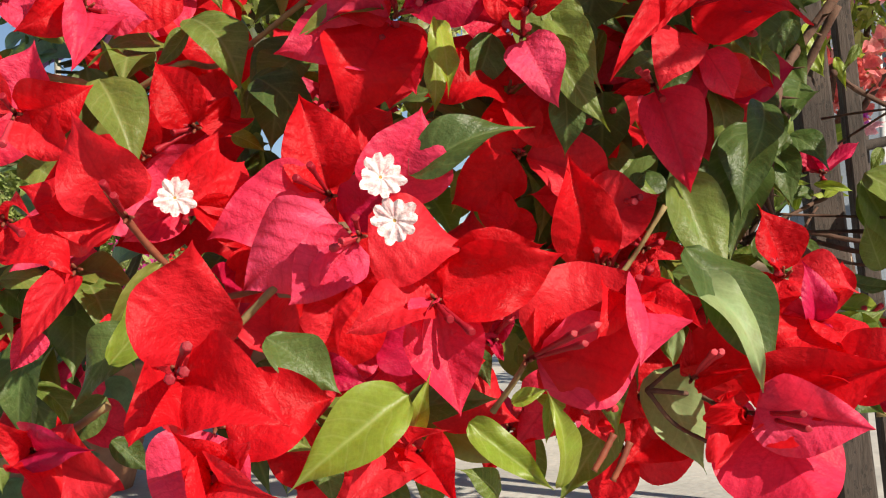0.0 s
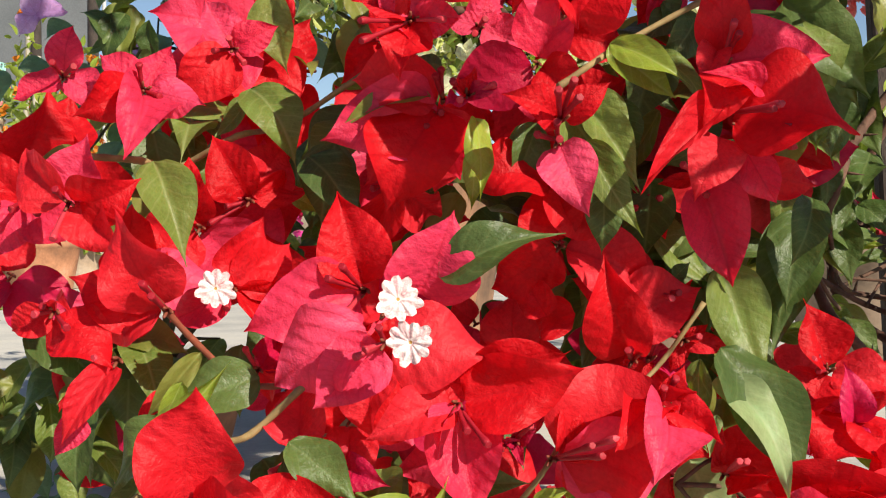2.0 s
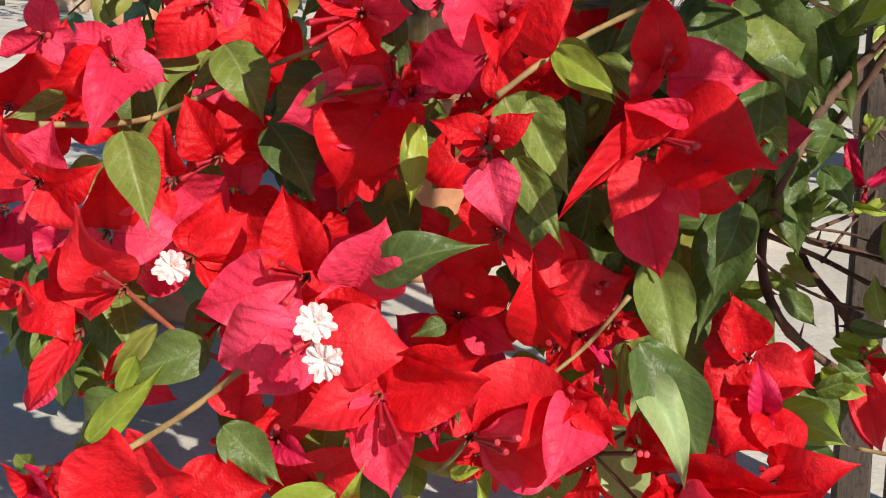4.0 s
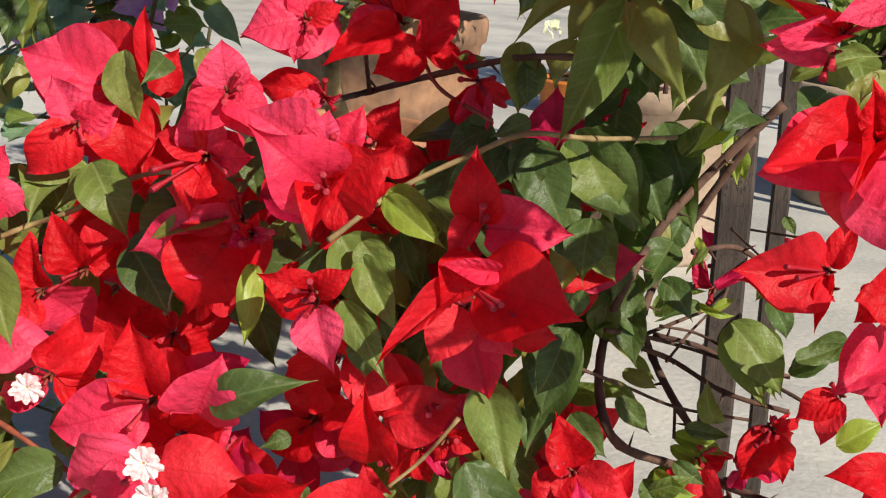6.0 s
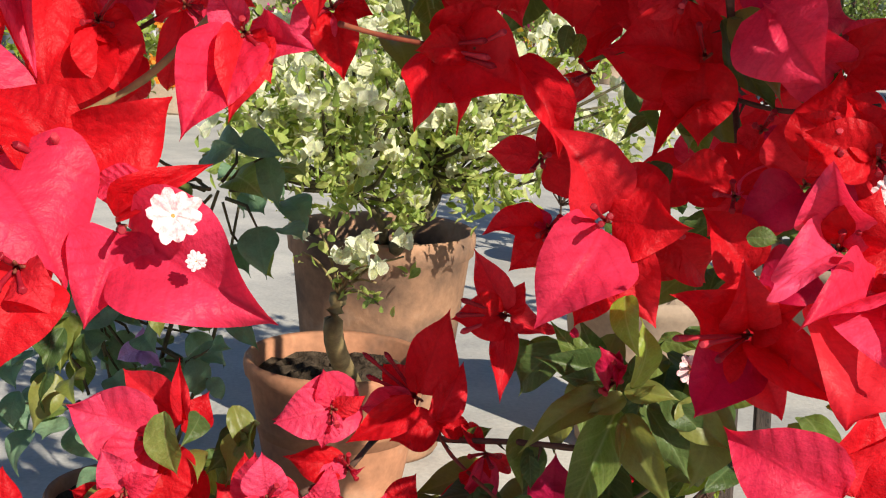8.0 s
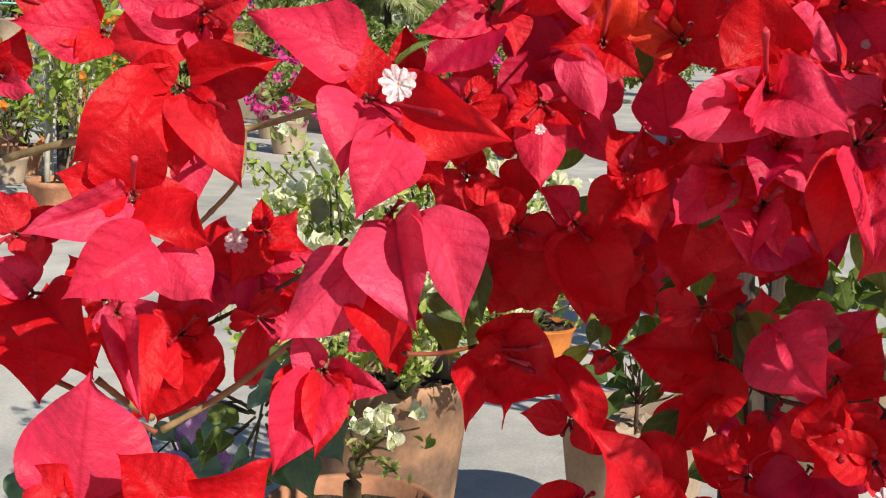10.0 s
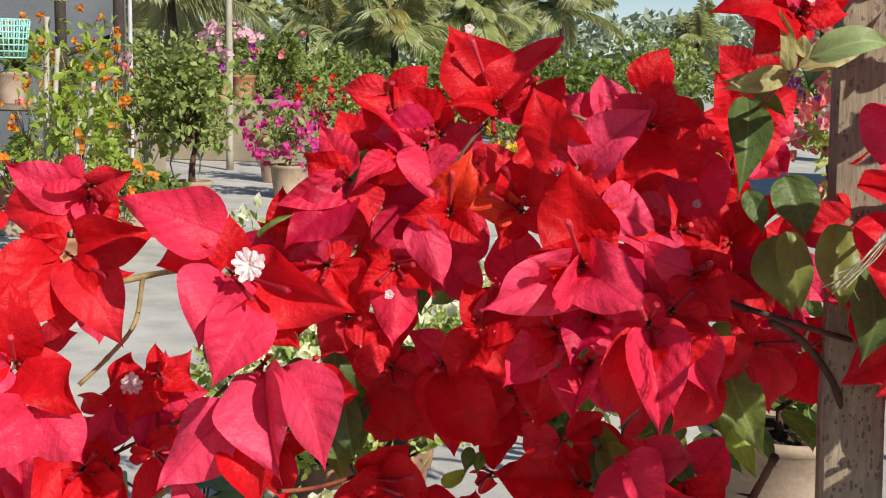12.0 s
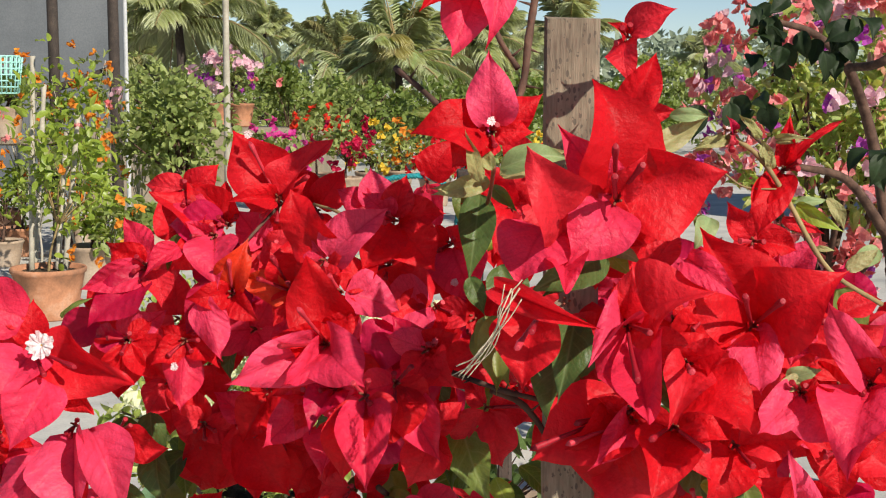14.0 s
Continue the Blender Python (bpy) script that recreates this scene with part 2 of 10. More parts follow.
STAKE = board_material("weathered_wood", [(0.25, (0.145, 0.108, 0.078)), (0.5, (0.235, 0.185, 0.130)), (0.75, (0.345, 0.290, 0.205))], (0.10, 0.078, 0.058))
DARK_WOOD = board_material("dark_wood", [(0.25, (0.022, 0.016, 0.013)), (0.7, (0.070, 0.050, 0.040))], (0.02, 0.015, 0.012))
ORANGE = blade_material("orange_red_bract", [(0.15, (0.75, 0.03, 0.012)), (0.9, (0.82, 0.07, 0.02))], (0.45, 0.01, 0.006), (1.0, 0.6, 0.4), 0.4, 0.52)
PALE_LEAF = blade_material("pale_leaf_underside", [(0.1, (0.22, 0.32, 0.12)), (0.9, (0.34, 0.43, 0.20))], (0.42, 0.50, 0.26), (1.0, 1.0, 0.45), 0.38, 0.5, 0.5, 0.3, 0.2)
CREAM = blade_material("cream_young_leaf", [(0.1, (0.30, 0.30, 0.10)), (0.9, (0.46, 0.40, 0.20))], (0.45, 0.45, 0.22), (1.0, 0.95, 0.5), 0.35, 0.45, 0.3, 0.4)


def concrete_material():
    m, nt, bsdf, out = material("worn_concrete")
    tc = nt.nodes.new("ShaderNodeTexCoord")
    co = tc.outputs["Object"]
    blot = noise_of(nt, co, 1.1, 6.0, 0.6)
    patch = noise_of(nt, co, 5.5, 5.0, 0.6)
    grit = noise_of(nt, co, 140.0, 3.0)
    base = ramp(nt, blot, [(0.3, (0.37, 0.355, 0.325)), (0.5, (0.50, 0.475, 0.43)), (0.7, (0.60, 0.57, 0.505))])
    stained = mixed(nt, "MULTIPLY", 0.6, base, ramp(nt, patch, [(0.35, (0.62, 0.63, 0.66)), (0.55, (1.0, 1.0, 1.0)), (0.7, (1.12, 1.1, 1.05))]))
    colour = mixed(nt, "MULTIPLY", 0.5, stained, ramp(nt, grit, [(0.3, (0.75, 0.75, 0.75)), (0.7, (1.1, 1.1, 1.1))]))
    nt.links.new(colour, bsdf.inputs["Base Color"])
    bsdf.inputs["Roughness"].default_value = 0.9
    bumped(nt, bsdf, maths(nt, "ADD", patch, maths(nt, "MULTIPLY", grit, 0.5)), 0.4, 0.006)
    return m


CONCRETE = concrete_material()

PEACH = blade_material("coral_bract", [(0.1, (0.80, 0.14, 0.17)), (0.5, (0.86, 0.26, 0.26)), (0.9, (0.90, 0.45, 0.42))], (0.7, 0.15, 0.14), (1.0, 0.7, 0.6), 0.4, 0.55, 0.2)
PURPLE = blade_material("purple_bract", [(0.1, (0.45, 0.05, 0.42)), (0.9, (0.60, 0.12, 0.55))], (0.35, 0.03, 0.35), (1.0, 0.7, 1.0), 0.4, 0.55, 0.2)
BLUSH = blade_material("pale_pink_bract", [(0.1, (0.80, 0.42, 0.52)), (0.9, (0.88, 0.66, 0.70))], (0.7, 0.3, 0.4), (1.0, 0.8, 0.8), 0.4, 0.55, 0.2)
HOT = blade_material("hot_pink_bract", [(0.1, (0.66, 0.02, 0.24)), (0.9, (0.75, 0.10, 0.38))], (0.5, 0.02, 0.2), (1.0, 0.6, 0.8), 0.4, 0.55, 0.2)
AMBER = blade_material("amber_bract", [(0.1, (0.78, 0.20, 0.02)), (0.9, (0.85, 0.36, 0.04))], (0.6, 0.12, 0.01), (1.0, 0.8, 0.5), 0.4, 0.55, 0.2)
YELLOW = blade_material("yellow_bract", [(0.1, (0.78, 0.50, 0.03)), (0.9, (0.85, 0.62, 0.08))], (0.6, 0.4, 0.02), (1.0, 0.9, 0.5), 0.4, 0.55, 0.2)
LIME = blade_material("lime_leaf", [(0.1, (0.18, 0.28, 0.05)), (0.45, (0.34, 0.43, 0.09)), (0.7, (0.54, 0.57, 0.18)), (0.95, (0.74, 0.73, 0.40))], (0.5, 0.56, 0.24), (1.0, 1.0, 0.4), 0.4, 0.45, 0.3, 0.4, 0.25)
FAR_LEAF = blade_material("far_green_leaf", [(0.1, (0.19, 0.25, 0.065)), (0.9, (0.40, 0.44, 0.15))], (0.24, 0.3, 0.12), (1.0, 1.0, 0.45), 0.38, 0.5, 0.2, 0.4)
PALM_LEAF = blade_material("palm_leaf", [(0.1, (0.38, 0.42, 0.20)), (0.9, (0.66, 0.68, 0.42))], (0.24, 0.27, 0.14), (1.0, 1.0, 0.6), 0.48, 0.4, 0.2, 0.5)
DRY_PALM = blade_material("yellowing_palm_leaf", [(0.1, (0.34, 0.31, 0.12)), (0.9, (0.52, 0.47, 0.22))], (0.4, 0.38, 0.18), (1.0, 0.9, 0.5), 0.35, 0.5, 0.2, 0.4)
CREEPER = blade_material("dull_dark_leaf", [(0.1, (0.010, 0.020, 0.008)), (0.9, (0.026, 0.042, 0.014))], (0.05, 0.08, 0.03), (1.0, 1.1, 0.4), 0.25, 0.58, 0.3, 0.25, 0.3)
GREY_WALL = plain_material("grey_render", [(0.3, (0.10, 0.11, 0.12)), (0.7, (0.17, 0.18, 0.19))], 1.5, 0.85, 0.2)
TAN_WALL = plain_material("tan_block", [(0.3, (0.22, 0.18, 0.13)), (0.7, (0.36, 0.30, 0.22))], 3.0, 0.9, 0.4)
PIPE = plain_material("white_plastic_pipe", [(0.3, (0.42, 0.43, 0.43)), (0.7, (0.54, 0.54, 0.54))], 6.0, 0.4, 0.1)
BAMBOO = plain_material("grey_bamboo", [(0.3, (0.30, 0.27, 0.21)), (0.7, (0.46, 0.42, 0.34))], 14.0, 0.7, 0.3)
MINT = plain_material("mint_plastic", [(0.3, (0.30, 0.60, 0.52)), (0.7, (0.38, 0.68, 0.60))], 12.0, 0.45, 0.1)
ORANGE_TUB = plain_material("orange_plastic", [(0.3, (0.42, 0.12, 0.02)), (0.7, (0.58, 0.19, 0.04))], 12.0, 0.5, 0.2)
TEAL = plain_material("teal_nylon_rope", [(0.3, (0.005, 0.10, 0.12)), (0.7, (0.02, 0.28, 0.30))], 400.0, 0.6, 0.6)
TWINE = plain_material("dry_twine", [(0.3, (0.36, 0.30, 0.20)), (0.7, (0.55, 0.48, 0.36))], 300.0, 0.8, 0.5)

# Far woods: distance haze is put into the leaf colour, paler and greyer.
HAZY_LEAF = blade_material("hazed_tree_leaf", [(0.1, (0.22, 0.27, 0.19)), (0.9, (0.38, 0.43, 0.32))], (0.32, 0.38, 0.26), (1.0, 1.0, 0.8), 0.40, 0.6, 0.2, 0.2)
BLUE_WALL = plain_material("blue_grey_render", [(0.3, (0.13, 0.155, 0.19)), (0.7, (0.20, 0.23, 0.27))], 1.5, 0.85, 0.2)



# ---- shapes ----
def link_mesh(name, verts, faces, mat, uvs=None, smooth=True):
    me = bpy.data.meshes.new(name)
    me.from_pydata(verts, [], faces)
    if uvs is not None:
        layer = me.uv_layers.new(name="UVMap")
        idx = np.empty(len(me.loops), dtype=np.int32)
        me.loops.foreach_get("vertex_index", idx)
        layer.data.foreach_set("uv", np.asarray(uvs, dtype=np.float32)[idx].ravel())
    me.materials.append(mat)
    if smooth:
        me.polygons.foreach_set("use_smooth", [True] * len(me.polygons))
    me.update()
    return me


def blade_mesh(name, mat, outline, fold, curl, wave, twist, seed, rows=18, half=5):
    """A leaf blade of length 1 along +y, normal +z: outline(v) gives the half width; fold lifts the edges into a V, curl bends the length, wave ripples the edges."""
    rng = random.Random(seed)
    ph = [rng.uniform(0, 6.28) for _ in range(4)]
    verts, uvs, faces = [], [], []
    def spine(v):
        return v - 0.06 * abs(curl) * v * v, -curl * 0.5 * (v - 0.05) ** 2

    foot_z, (end_y, end_z) = spine(0)[1], spine(1)
    for i in range(rows + 1):
        v = i / rows
        w = outline(v)
        y, z = spine(v)
        y, zc = y / end_y, 1.7 * (z - foot_z - (end_z - foot_z) * v) + 0.012 * math.sin(5 * v + ph[0]) * (1 - v)
        for j in range(-half, half + 1):
            u = j / half
            side = 2 if u > 0 else 0
            x = u * w * (1 + 0.05 * math.sin(6 * v + ph[1] + side) + 0.014 * math.sin(17 * v + ph[2] + side) + 0.006 * math.sin(31 * v + ph[3] - side))
            lift = fold * abs(x) * (1 - 0.35 * abs(u)) + wave * (abs(u) ** 2) * math.sin(7.5 * v + ph[2] * (1 if u > 0 else 1.7)) * 0.085 * min(1, 6 * v * (1 - v) + 0.1)
            lift += (0.016 * math.sin(11 * v + 6 * u + ph[3]) * abs(u) + 0.006 * math.sin(19 * v - 9 * u + ph[0])) * (1 - v)
            tw = twist * (v - 0.3)
            xx, zz = x * math.cos(tw) - lift * math.sin(tw), x * math.sin(tw) + lift * math.cos(tw)
            verts.append((xx, y - 0.10 * abs(u) * w * 2 * (1 - v), zc + zz))
            uvs.append((0.5 + u * w, v))
    n = 2 * half + 1
    for i in range(rows):
        for j in range(n - 1):
            a = i * n + j
            faces.append((a, a + 1, a + n + 1, a + n))
    return link_mesh(name, verts, faces, mat, uvs)


def bract_outline(v):
    body = 1.0 * v ** 0.51 * max(0.0, 1 - v) ** (0.84 + 0.55 * v ** 3)
    return max(0.002, body + 0.03 * max(0, 1 - v * 9))


def leaf_outline(v):
    body = 0.88 * v ** 0.62 * max(0.0, 1 - v) ** (0.92 + 0.9 * v ** 3)
    return max(0.003, body)


BRACT_SHAPES = [(0.55, 0.5, 1.3, 0.25), (0.3, 0.9, 1.0, -0.2), (0.8, 0.25, 1.5, 0.1), (0.45, -0.35, 1.2, 0.35), (0.7, 0.75, 0.8, -0.4), (0.25, 0.35, 1.8, 0.0), (0.5, 1.2, 1.0, 0.2), (1.0, 0.4, 0.9, -0.1), (-0.3, 0.3, 1.4, 0.3), (0.65, -0.25, 1.6, -0.3), (0.35, 1.0, 1.6, 0.5), (0.85, 0.9, 1.1, -0.5)]
LEAF_SHAPES = [(0.35, 0.7, 0.6, 0.2), (0.2, 1.1, 0.8, -0.2), (0.6, 0.5, 0.5, 0.3), (0.15, 0.3, 1.0, -0.3), (0.4, 1.4, 0.6, 0.1), (0.5, -0.3, 0.8, 0.0)]
BLADES = {}


def blades_of(kind, mat):
    key = (kind, mat.name)
    if key not in BLADES:
        shapes, outline = (BRACT_SHAPES, bract_outline) if kind == "bract" else (LEAF_SHAPES, leaf_outline)
        BLADES[key] = [blade_mesh(kind, mat, outline, *s, seed=k * 7 + len(BLADES)) for k, s in enumerate(shapes)]
    return BLADES[key]


def part(name, mesh, parent, m=None, label=""):
    """One mesh object under a thing or a part, at a pose in the world."""
    ob = new(name, mesh)
    ob.parent = parent
    if m is not None:
        ob.matrix_basis = (parent_world(parent)).inverted() @ m
    return tagged(ob, label)


def parent_world(ob):
    m = ob.matrix_basis.copy()
    return parent_world(ob.parent) @ m if ob.parent else m


def thing(name, label, category, at=(0, 0, 0), group="", kind="", mesh=None):
    ob = new(name, mesh)
    ob.matrix_basis = Matrix.Translation(at)
    return tagged(ob, label, category, group, kind)


def blade_pose(foot, tip, facing, width=1.0, turn=0.0):
    """Lays a unit blade from foot to tip, its upper face towards facing, then turned about its length."""
    foot, tip = Vector(foot), Vector(tip)
    y = tip - foot
    length = y.length
    y.normalize()
    z = Vector(facing) - Vector(facing).dot(y) * y
    z = z.normalized() if z.length > 1e-5 else y.orthogonal().normalized()
    x = y.cross(z)
    rot = Matrix((x, y, z)).transposed().to_4x4() @ Matrix.Rotation(radians(turn), 4, "Y")
    return Matrix.Translation(foot) @ rot @ Matrix.Diagonal((length * width, length, length, 1))


def tube(points, radii, sides=6, closed=True):
    """Vertices and faces of a tapering tube along points."""
    verts, faces = [], []
    pts = [Vector(p) for p in points]
    ref = Vector((0.13, 0.31, 0.94))
    for i, p in enumerate(pts):
        d = (pts[min(i + 1, len(pts) - 1)] - pts[max(i - 1, 0)]).normalized()
        a = d.cross(ref).normalized() if abs(d.dot(ref)) < 0.97 else d.orthogonal().normalized()
        b = d.cross(a)
        for k in range(sides):
            c = 2 * math.pi * k / sides
            verts.append(p + (a * math.cos(c) + b * math.sin(c)) * radii[i])
    for i in range(len(pts) - 1):
        for k in range(sides):
            k2 = (k + 1) % sides
            faces.append((i * sides + k, i * sides + k2, (i + 1) * sides + k2, (i + 1) * sides + k))
    if closed:
        faces.append(tuple(range(sides - 1, -1, -1)))
        faces.append(tuple(range((len(pts) - 1) * sides, len(pts) * sides)))
    return [tuple(v) for v in verts], faces


def joined(pieces):
    verts, faces = [], []
    for v, f in pieces:
        k = len(verts)
        verts += v
        faces += [tuple(i + k for i in face) for face in f]
    return verts, faces


def smooth_line(points, steps=6):
    """Points along a Catmull-Rom line."""
    p = [Vector(q) for q in points]
    p = [2 * p[0] - p[1]] + p + [2 * p[-1] - p[-2]]
    out = []
    for i in range(1, len(p) - 2):
        for k in range(steps):
            t = k / steps
            out.append(0.5 * (2 * p[i] + (p[i + 1] - p[i - 1]) * t + (2 * p[i - 1] - 5 * p[i] + 4 * p[i + 1] - p[i + 2]) * t * t + (3 * p[i] - p[i - 1] - 3 * p[i + 1] + p[i + 2]) * t ** 3))
    return out + [p[-2]]


def revolved(profile, sides=32):
    """Vertices and faces of a turned shape from (radius, height) pairs, bottom closed."""
    verts, faces = [], []
    for r, z in profile:
        for k in range(sides):
            c = 2 * math.pi * k / sides
            verts.append((r * math.cos(c), r * math.sin(c), z))
    for i in range(len(profile) - 1):
        for k in range(sides):
            k2 = (k + 1) % sides
            faces.append((i * sides + k, i * sides + k2, (i + 1) * sides + k2, (i + 1) * sides + k))
    faces.append(tuple(range(sides - 1, -1, -1)))
    faces.append(tuple(range((len(profile) - 1) * sides, len(profile) * sides)))
    return verts, faces



# ---- the ground: one sheet of worn concrete to the horizon ----
def ground_sheet():
    steps = [-600, -120, -40, -15, -6, -3, -1.5, 0, 1.5, 3, 6, 10, 15, 40, 120, 600]
    n = len(steps)
    verts = [(x, y, 0.0) for y in steps for x in steps]
    faces = [(j * n + i, j * n + i + 1, (j + 1) * n + i + 1, (j + 1) * n + i) for j in range(n - 1) for i in range(n - 1)]
    ob = new("ground", link_mesh("ground", verts, faces, CONCRETE))
    tagged(ob, "pale worn concrete yard floor with grey stains", "ground", kind="structure")


ground_sheet()



# ---- the red bougainvillea ----
PLANT = thing("bougainvillea", "large red bougainvillea in full bloom trained on wooden stakes", "plant", (0.21, 0.8, 0.0))
pick = random.Random(11)


def stalk_mesh():
    pieces = []
    for k in range(3):
        c = 2.1 * k
        pieces.append(tube([(0, 0, -0.004), (0.0012 * math.cos(c), 0.0012 * math.sin(c), 0.001), (0.0022 * math.cos(c), 0.0022 * math.sin(c), 0.006)], [0.0008, 0.0009, 0.0006], 5))
    v, f = joined(pieces)
    return link_mesh("bloom", v, f, REDTWIG)


def unit_tube_mesh(mat):
    """A slender flower tube of length 1 along +y, swollen to a bud at its end."""
    ys = [0, 0.2, 0.5, 0.72, 0.8, 0.88, 0.95, 1.0]
    rs = [0.7, 0.8, 0.95, 1.0, 1.25, 1.6, 1.35, 0.3]
    v, f = tube([(0.03 * math.sin(3 * y), y, 0.04 * y * y) for y in ys], [1] * len(ys), 6)
    n = 6
    v = [((x - 0.03 * math.sin(3 * ys[i // n])) * 0.0011 * rs[i // n] + 0.0004 * math.sin(3 * ys[i // n]), ys[i // n], (z - 0.04 * ys[i // n] ** 2) * 0.0011 * rs[i // n]) for i, (x, y, z) in enumerate(v)]
    return link_mesh("tube_flower", v, f, mat)


def floret_mesh():
    """An open flower seen from above: ten frilled white lobes round a small yellow throat, radius 1."""
    verts, faces = [], []
    n = 60
    rings = [(0.075, -0.12), (0.22, 0.03), (0.45, 0.10), (0.72, 0.06), (1.0, 0.10)]
    last = len(rings) - 1
    for q, (r, z) in enumerate(rings):
        for k in range(n):
            c = 2 * math.pi * k / n
            five = 0.5 + 0.5 * math.cos(5 * c)
            ten = 0.5 + 0.5 * math.cos(10 * c)
            cut = 0.10 * (1 - five) ** 2 * (q / last) + 0.20 * (1 - ten) ** 2.5 * (q / last) ** 2
            rr = r * (1 - cut) * (1 + 0.07 * math.sin(3.0 * c + 1) * (q > 1))
            frill = (0.08 * math.cos(10 * c) + 0.07 * math.sin(17 * c + q)) * (q / last)
            verts.append((rr * math.cos(c), rr * math.sin(c), z + frill))
    for q in range(last):
        for k in range(n):
            k2 = (k + 1) % n
            faces.append((q * n + k, (q + 1) * n + k, (q + 1) * n + k2, q * n + k2))
    me_faces = len(faces)
    faces.append(tuple(range(n)))
    t = tube([(0, 0, -0.9), (0, 0, -0.4), (0, 0, -0.16)], [0.12, 0.13, 0.11], 8)
    k = len(verts)
    verts += t[0]
    faces += [tuple(i + k for i in f) for f in t[1]]
    me = link_mesh("floret", verts, faces, PETAL)
    me.materials.append(HEART)
    me.materials.append(BUD)
    for i, p in enumerate(me.polygons):
        p.material_index = 0 if i < me_faces else 1 if i == me_faces else 2
    return me


STALK, FLORET = stalk_mesh(), floret_mesh()
TUBES = [unit_tube_mesh(STAMEN), unit_tube_mesh(BUD)]


HEADS = []


def bloom(centre, facing):
    """A flower head: a forked stalk that carries bracts, flower tubes and open florets."""
    z = Vector(facing).normalized()
    m = Matrix.Translation(centre) @ z.to_track_quat("Z", "Y").to_matrix().to_4x4()
    ob = part("bloom", STALK, PLANT, m)
    HEADS.append((Vector(centre), z, ob))
    return ob, Vector(centre), z


def bract(head, tip, mat, width=1.0, turn=0.0, foot=None):
    """A bract from the head's centre, or from a foot of its own, to its tip; it cups towards the open side."""
    ob, centre, facing = head
    foot = centre.lerp(Vector(tip), 0.07) if foot is None else Vector(foot)
    face = facing + Vector((pick.uniform(-0.28, 0.28), pick.uniform(-0.2, 0.2), pick.uniform(-0.15, 0.4)))
    mesh = pick.choice(blades_of("bract", mat))
    part("bract", mesh, ob, blade_pose(foot, tip, face, 1.08 * width, turn + pick.uniform(-12, 12)))


TUBED = set()


def tube_flower(head, tip):
    ob, centre, facing = head
    TUBED.add(ob.name)
    tip = Vector(tip)
    y = tip - centre
    q = y.to_track_quat("Y", "Z").to_matrix().to_4x4()
    part("tube_flower", TUBES[0 if pick.random() < 0.75 else 1], ob, Matrix.Translation(centre) @ q @ Matrix.Diagonal((1, y.length, 1, 1)))


def floret(head, at, radius):
    ob, centre, facing = head
    z = (facing + Vector((pick.uniform(-0.3, 0.3), 0, pick.uniform(-0.1, 0.4)))).normalized()
    m = Matrix.Translation(at) @ z.to_track_quat("Z", "Y").to_matrix().to_4x4() @ Matrix.Rotation(pick.uniform(0, 6), 4, "Z") @ Matrix.Scale(radius, 4)
    part("floret", FLORET, ob, m, "open white floret with a yellow throat")


def leaf(foot, tip, facing, mat, width=1.0, turn=0.0):
    face = Vector(facing) + Vector((pick.uniform(-0.25, 0.25), 0, pick.uniform(0.0, 0.4)))
    part("leaf", pick.choice(blades_of("leaf", mat)), PLANT, blade_pose(foot, tip, face, 0.98 * width, turn + pick.uniform(-14, 14)))


def stem(mat, radius_mm, *points):
    line = smooth_line(points, 6)
    n = len(line)
    thick = radius_mm * (0.72 if mat is TWIG else 0.9)
    radii = [thick / 1000 * (1.08 - 0.16 * i / n + 0.07 * math.sin(2.7 * i) + (0.18 if i % 6 == 0 else 0)) for i in range(n)]
    pieces = [tube(line, radii, 8)]
    for i in range(2, n - 2, 5):
        if radius_mm > 1.2 and mat is BARK:
            d = (line[i + 1] - line[i]).orthogonal().normalized()
            d.rotate(Matrix.Rotation(pick.uniform(0, 6.28), 3, line[i + 1] - line[i]))
            pieces.append(tube([line[i], line[i] + d * (radii[i] + 0.003), line[i] + d * (radii[i] + 0.008)], [0.0011, 0.0007, 0.0001], 4))
    v, f = joined(pieces)
    part("branch", link_mesh("branch", [tuple(p) for p in v], f, mat), PLANT, Matrix.Identity(4))


# ---- the red bougainvillea: blooms, leaves and stems where they stand ----
b = bloom((-0.041, 0.491, 0.177), (0.09, -0.99, -0.09))
bract(b, (-0.052, 0.489, 0.217), RED, 0.9)
bract(b, (-0.004, 0.479, 0.209), SUNLIT_RED, 1.15, foot=(-0.018, 0.486, 0.176))
bract(b, (-0.088, 0.481, 0.161), SUNLIT_RED, 0.9, turn=10)
floret(b, (-0.018, 0.426, 0.177), 0.0084)
floret(b, (-0.014, 0.426, 0.162), 0.0084)
tube_flower(b, (-0.047, 0.47, 0.188))
tube_flower(b, (-0.053, 0.47, 0.183))
tube_flower(b, (-0.045, 0.471, 0.169))
b = bloom((-0.028, 0.46, 0.159), (0.07, -1, -0.06))
bract(b, (-0.054, 0.451, 0.135), SUNLIT_RED, 0.9)
bract(b, (0.013, 0.47, 0.155), RED, 1)
bract(b, (-0.073, 0.471, 0.141), SUNLIT_RED, 0.9, turn=20, foot=(-0.036, 0.465, 0.163))
b = bloom((-0.099, 0.503, 0.177), (0.2, -0.98, -0.09))
bract(b, (-0.126, 0.504, 0.163), SUNLIT_RED, 0.7)
bract(b, (-0.088, 0.512, 0.207), RED, 0.99)
bract(b, (-0.079, 0.523, 0.196), RED, 0.88)
bract(b, (-0.079, 0.524, 0.164), RED, 0.72)
floret(b, (-0.1, 0.483, 0.178), 0.0082)
b = bloom((-0.105, 0.554, 0.215), (0.19, -0.97, -0.14))
bract(b, (-0.122, 0.552, 0.245), RED, 0.9, turn=10)
bract(b, (-0.091, 0.572, 0.245), RED, 0.87)
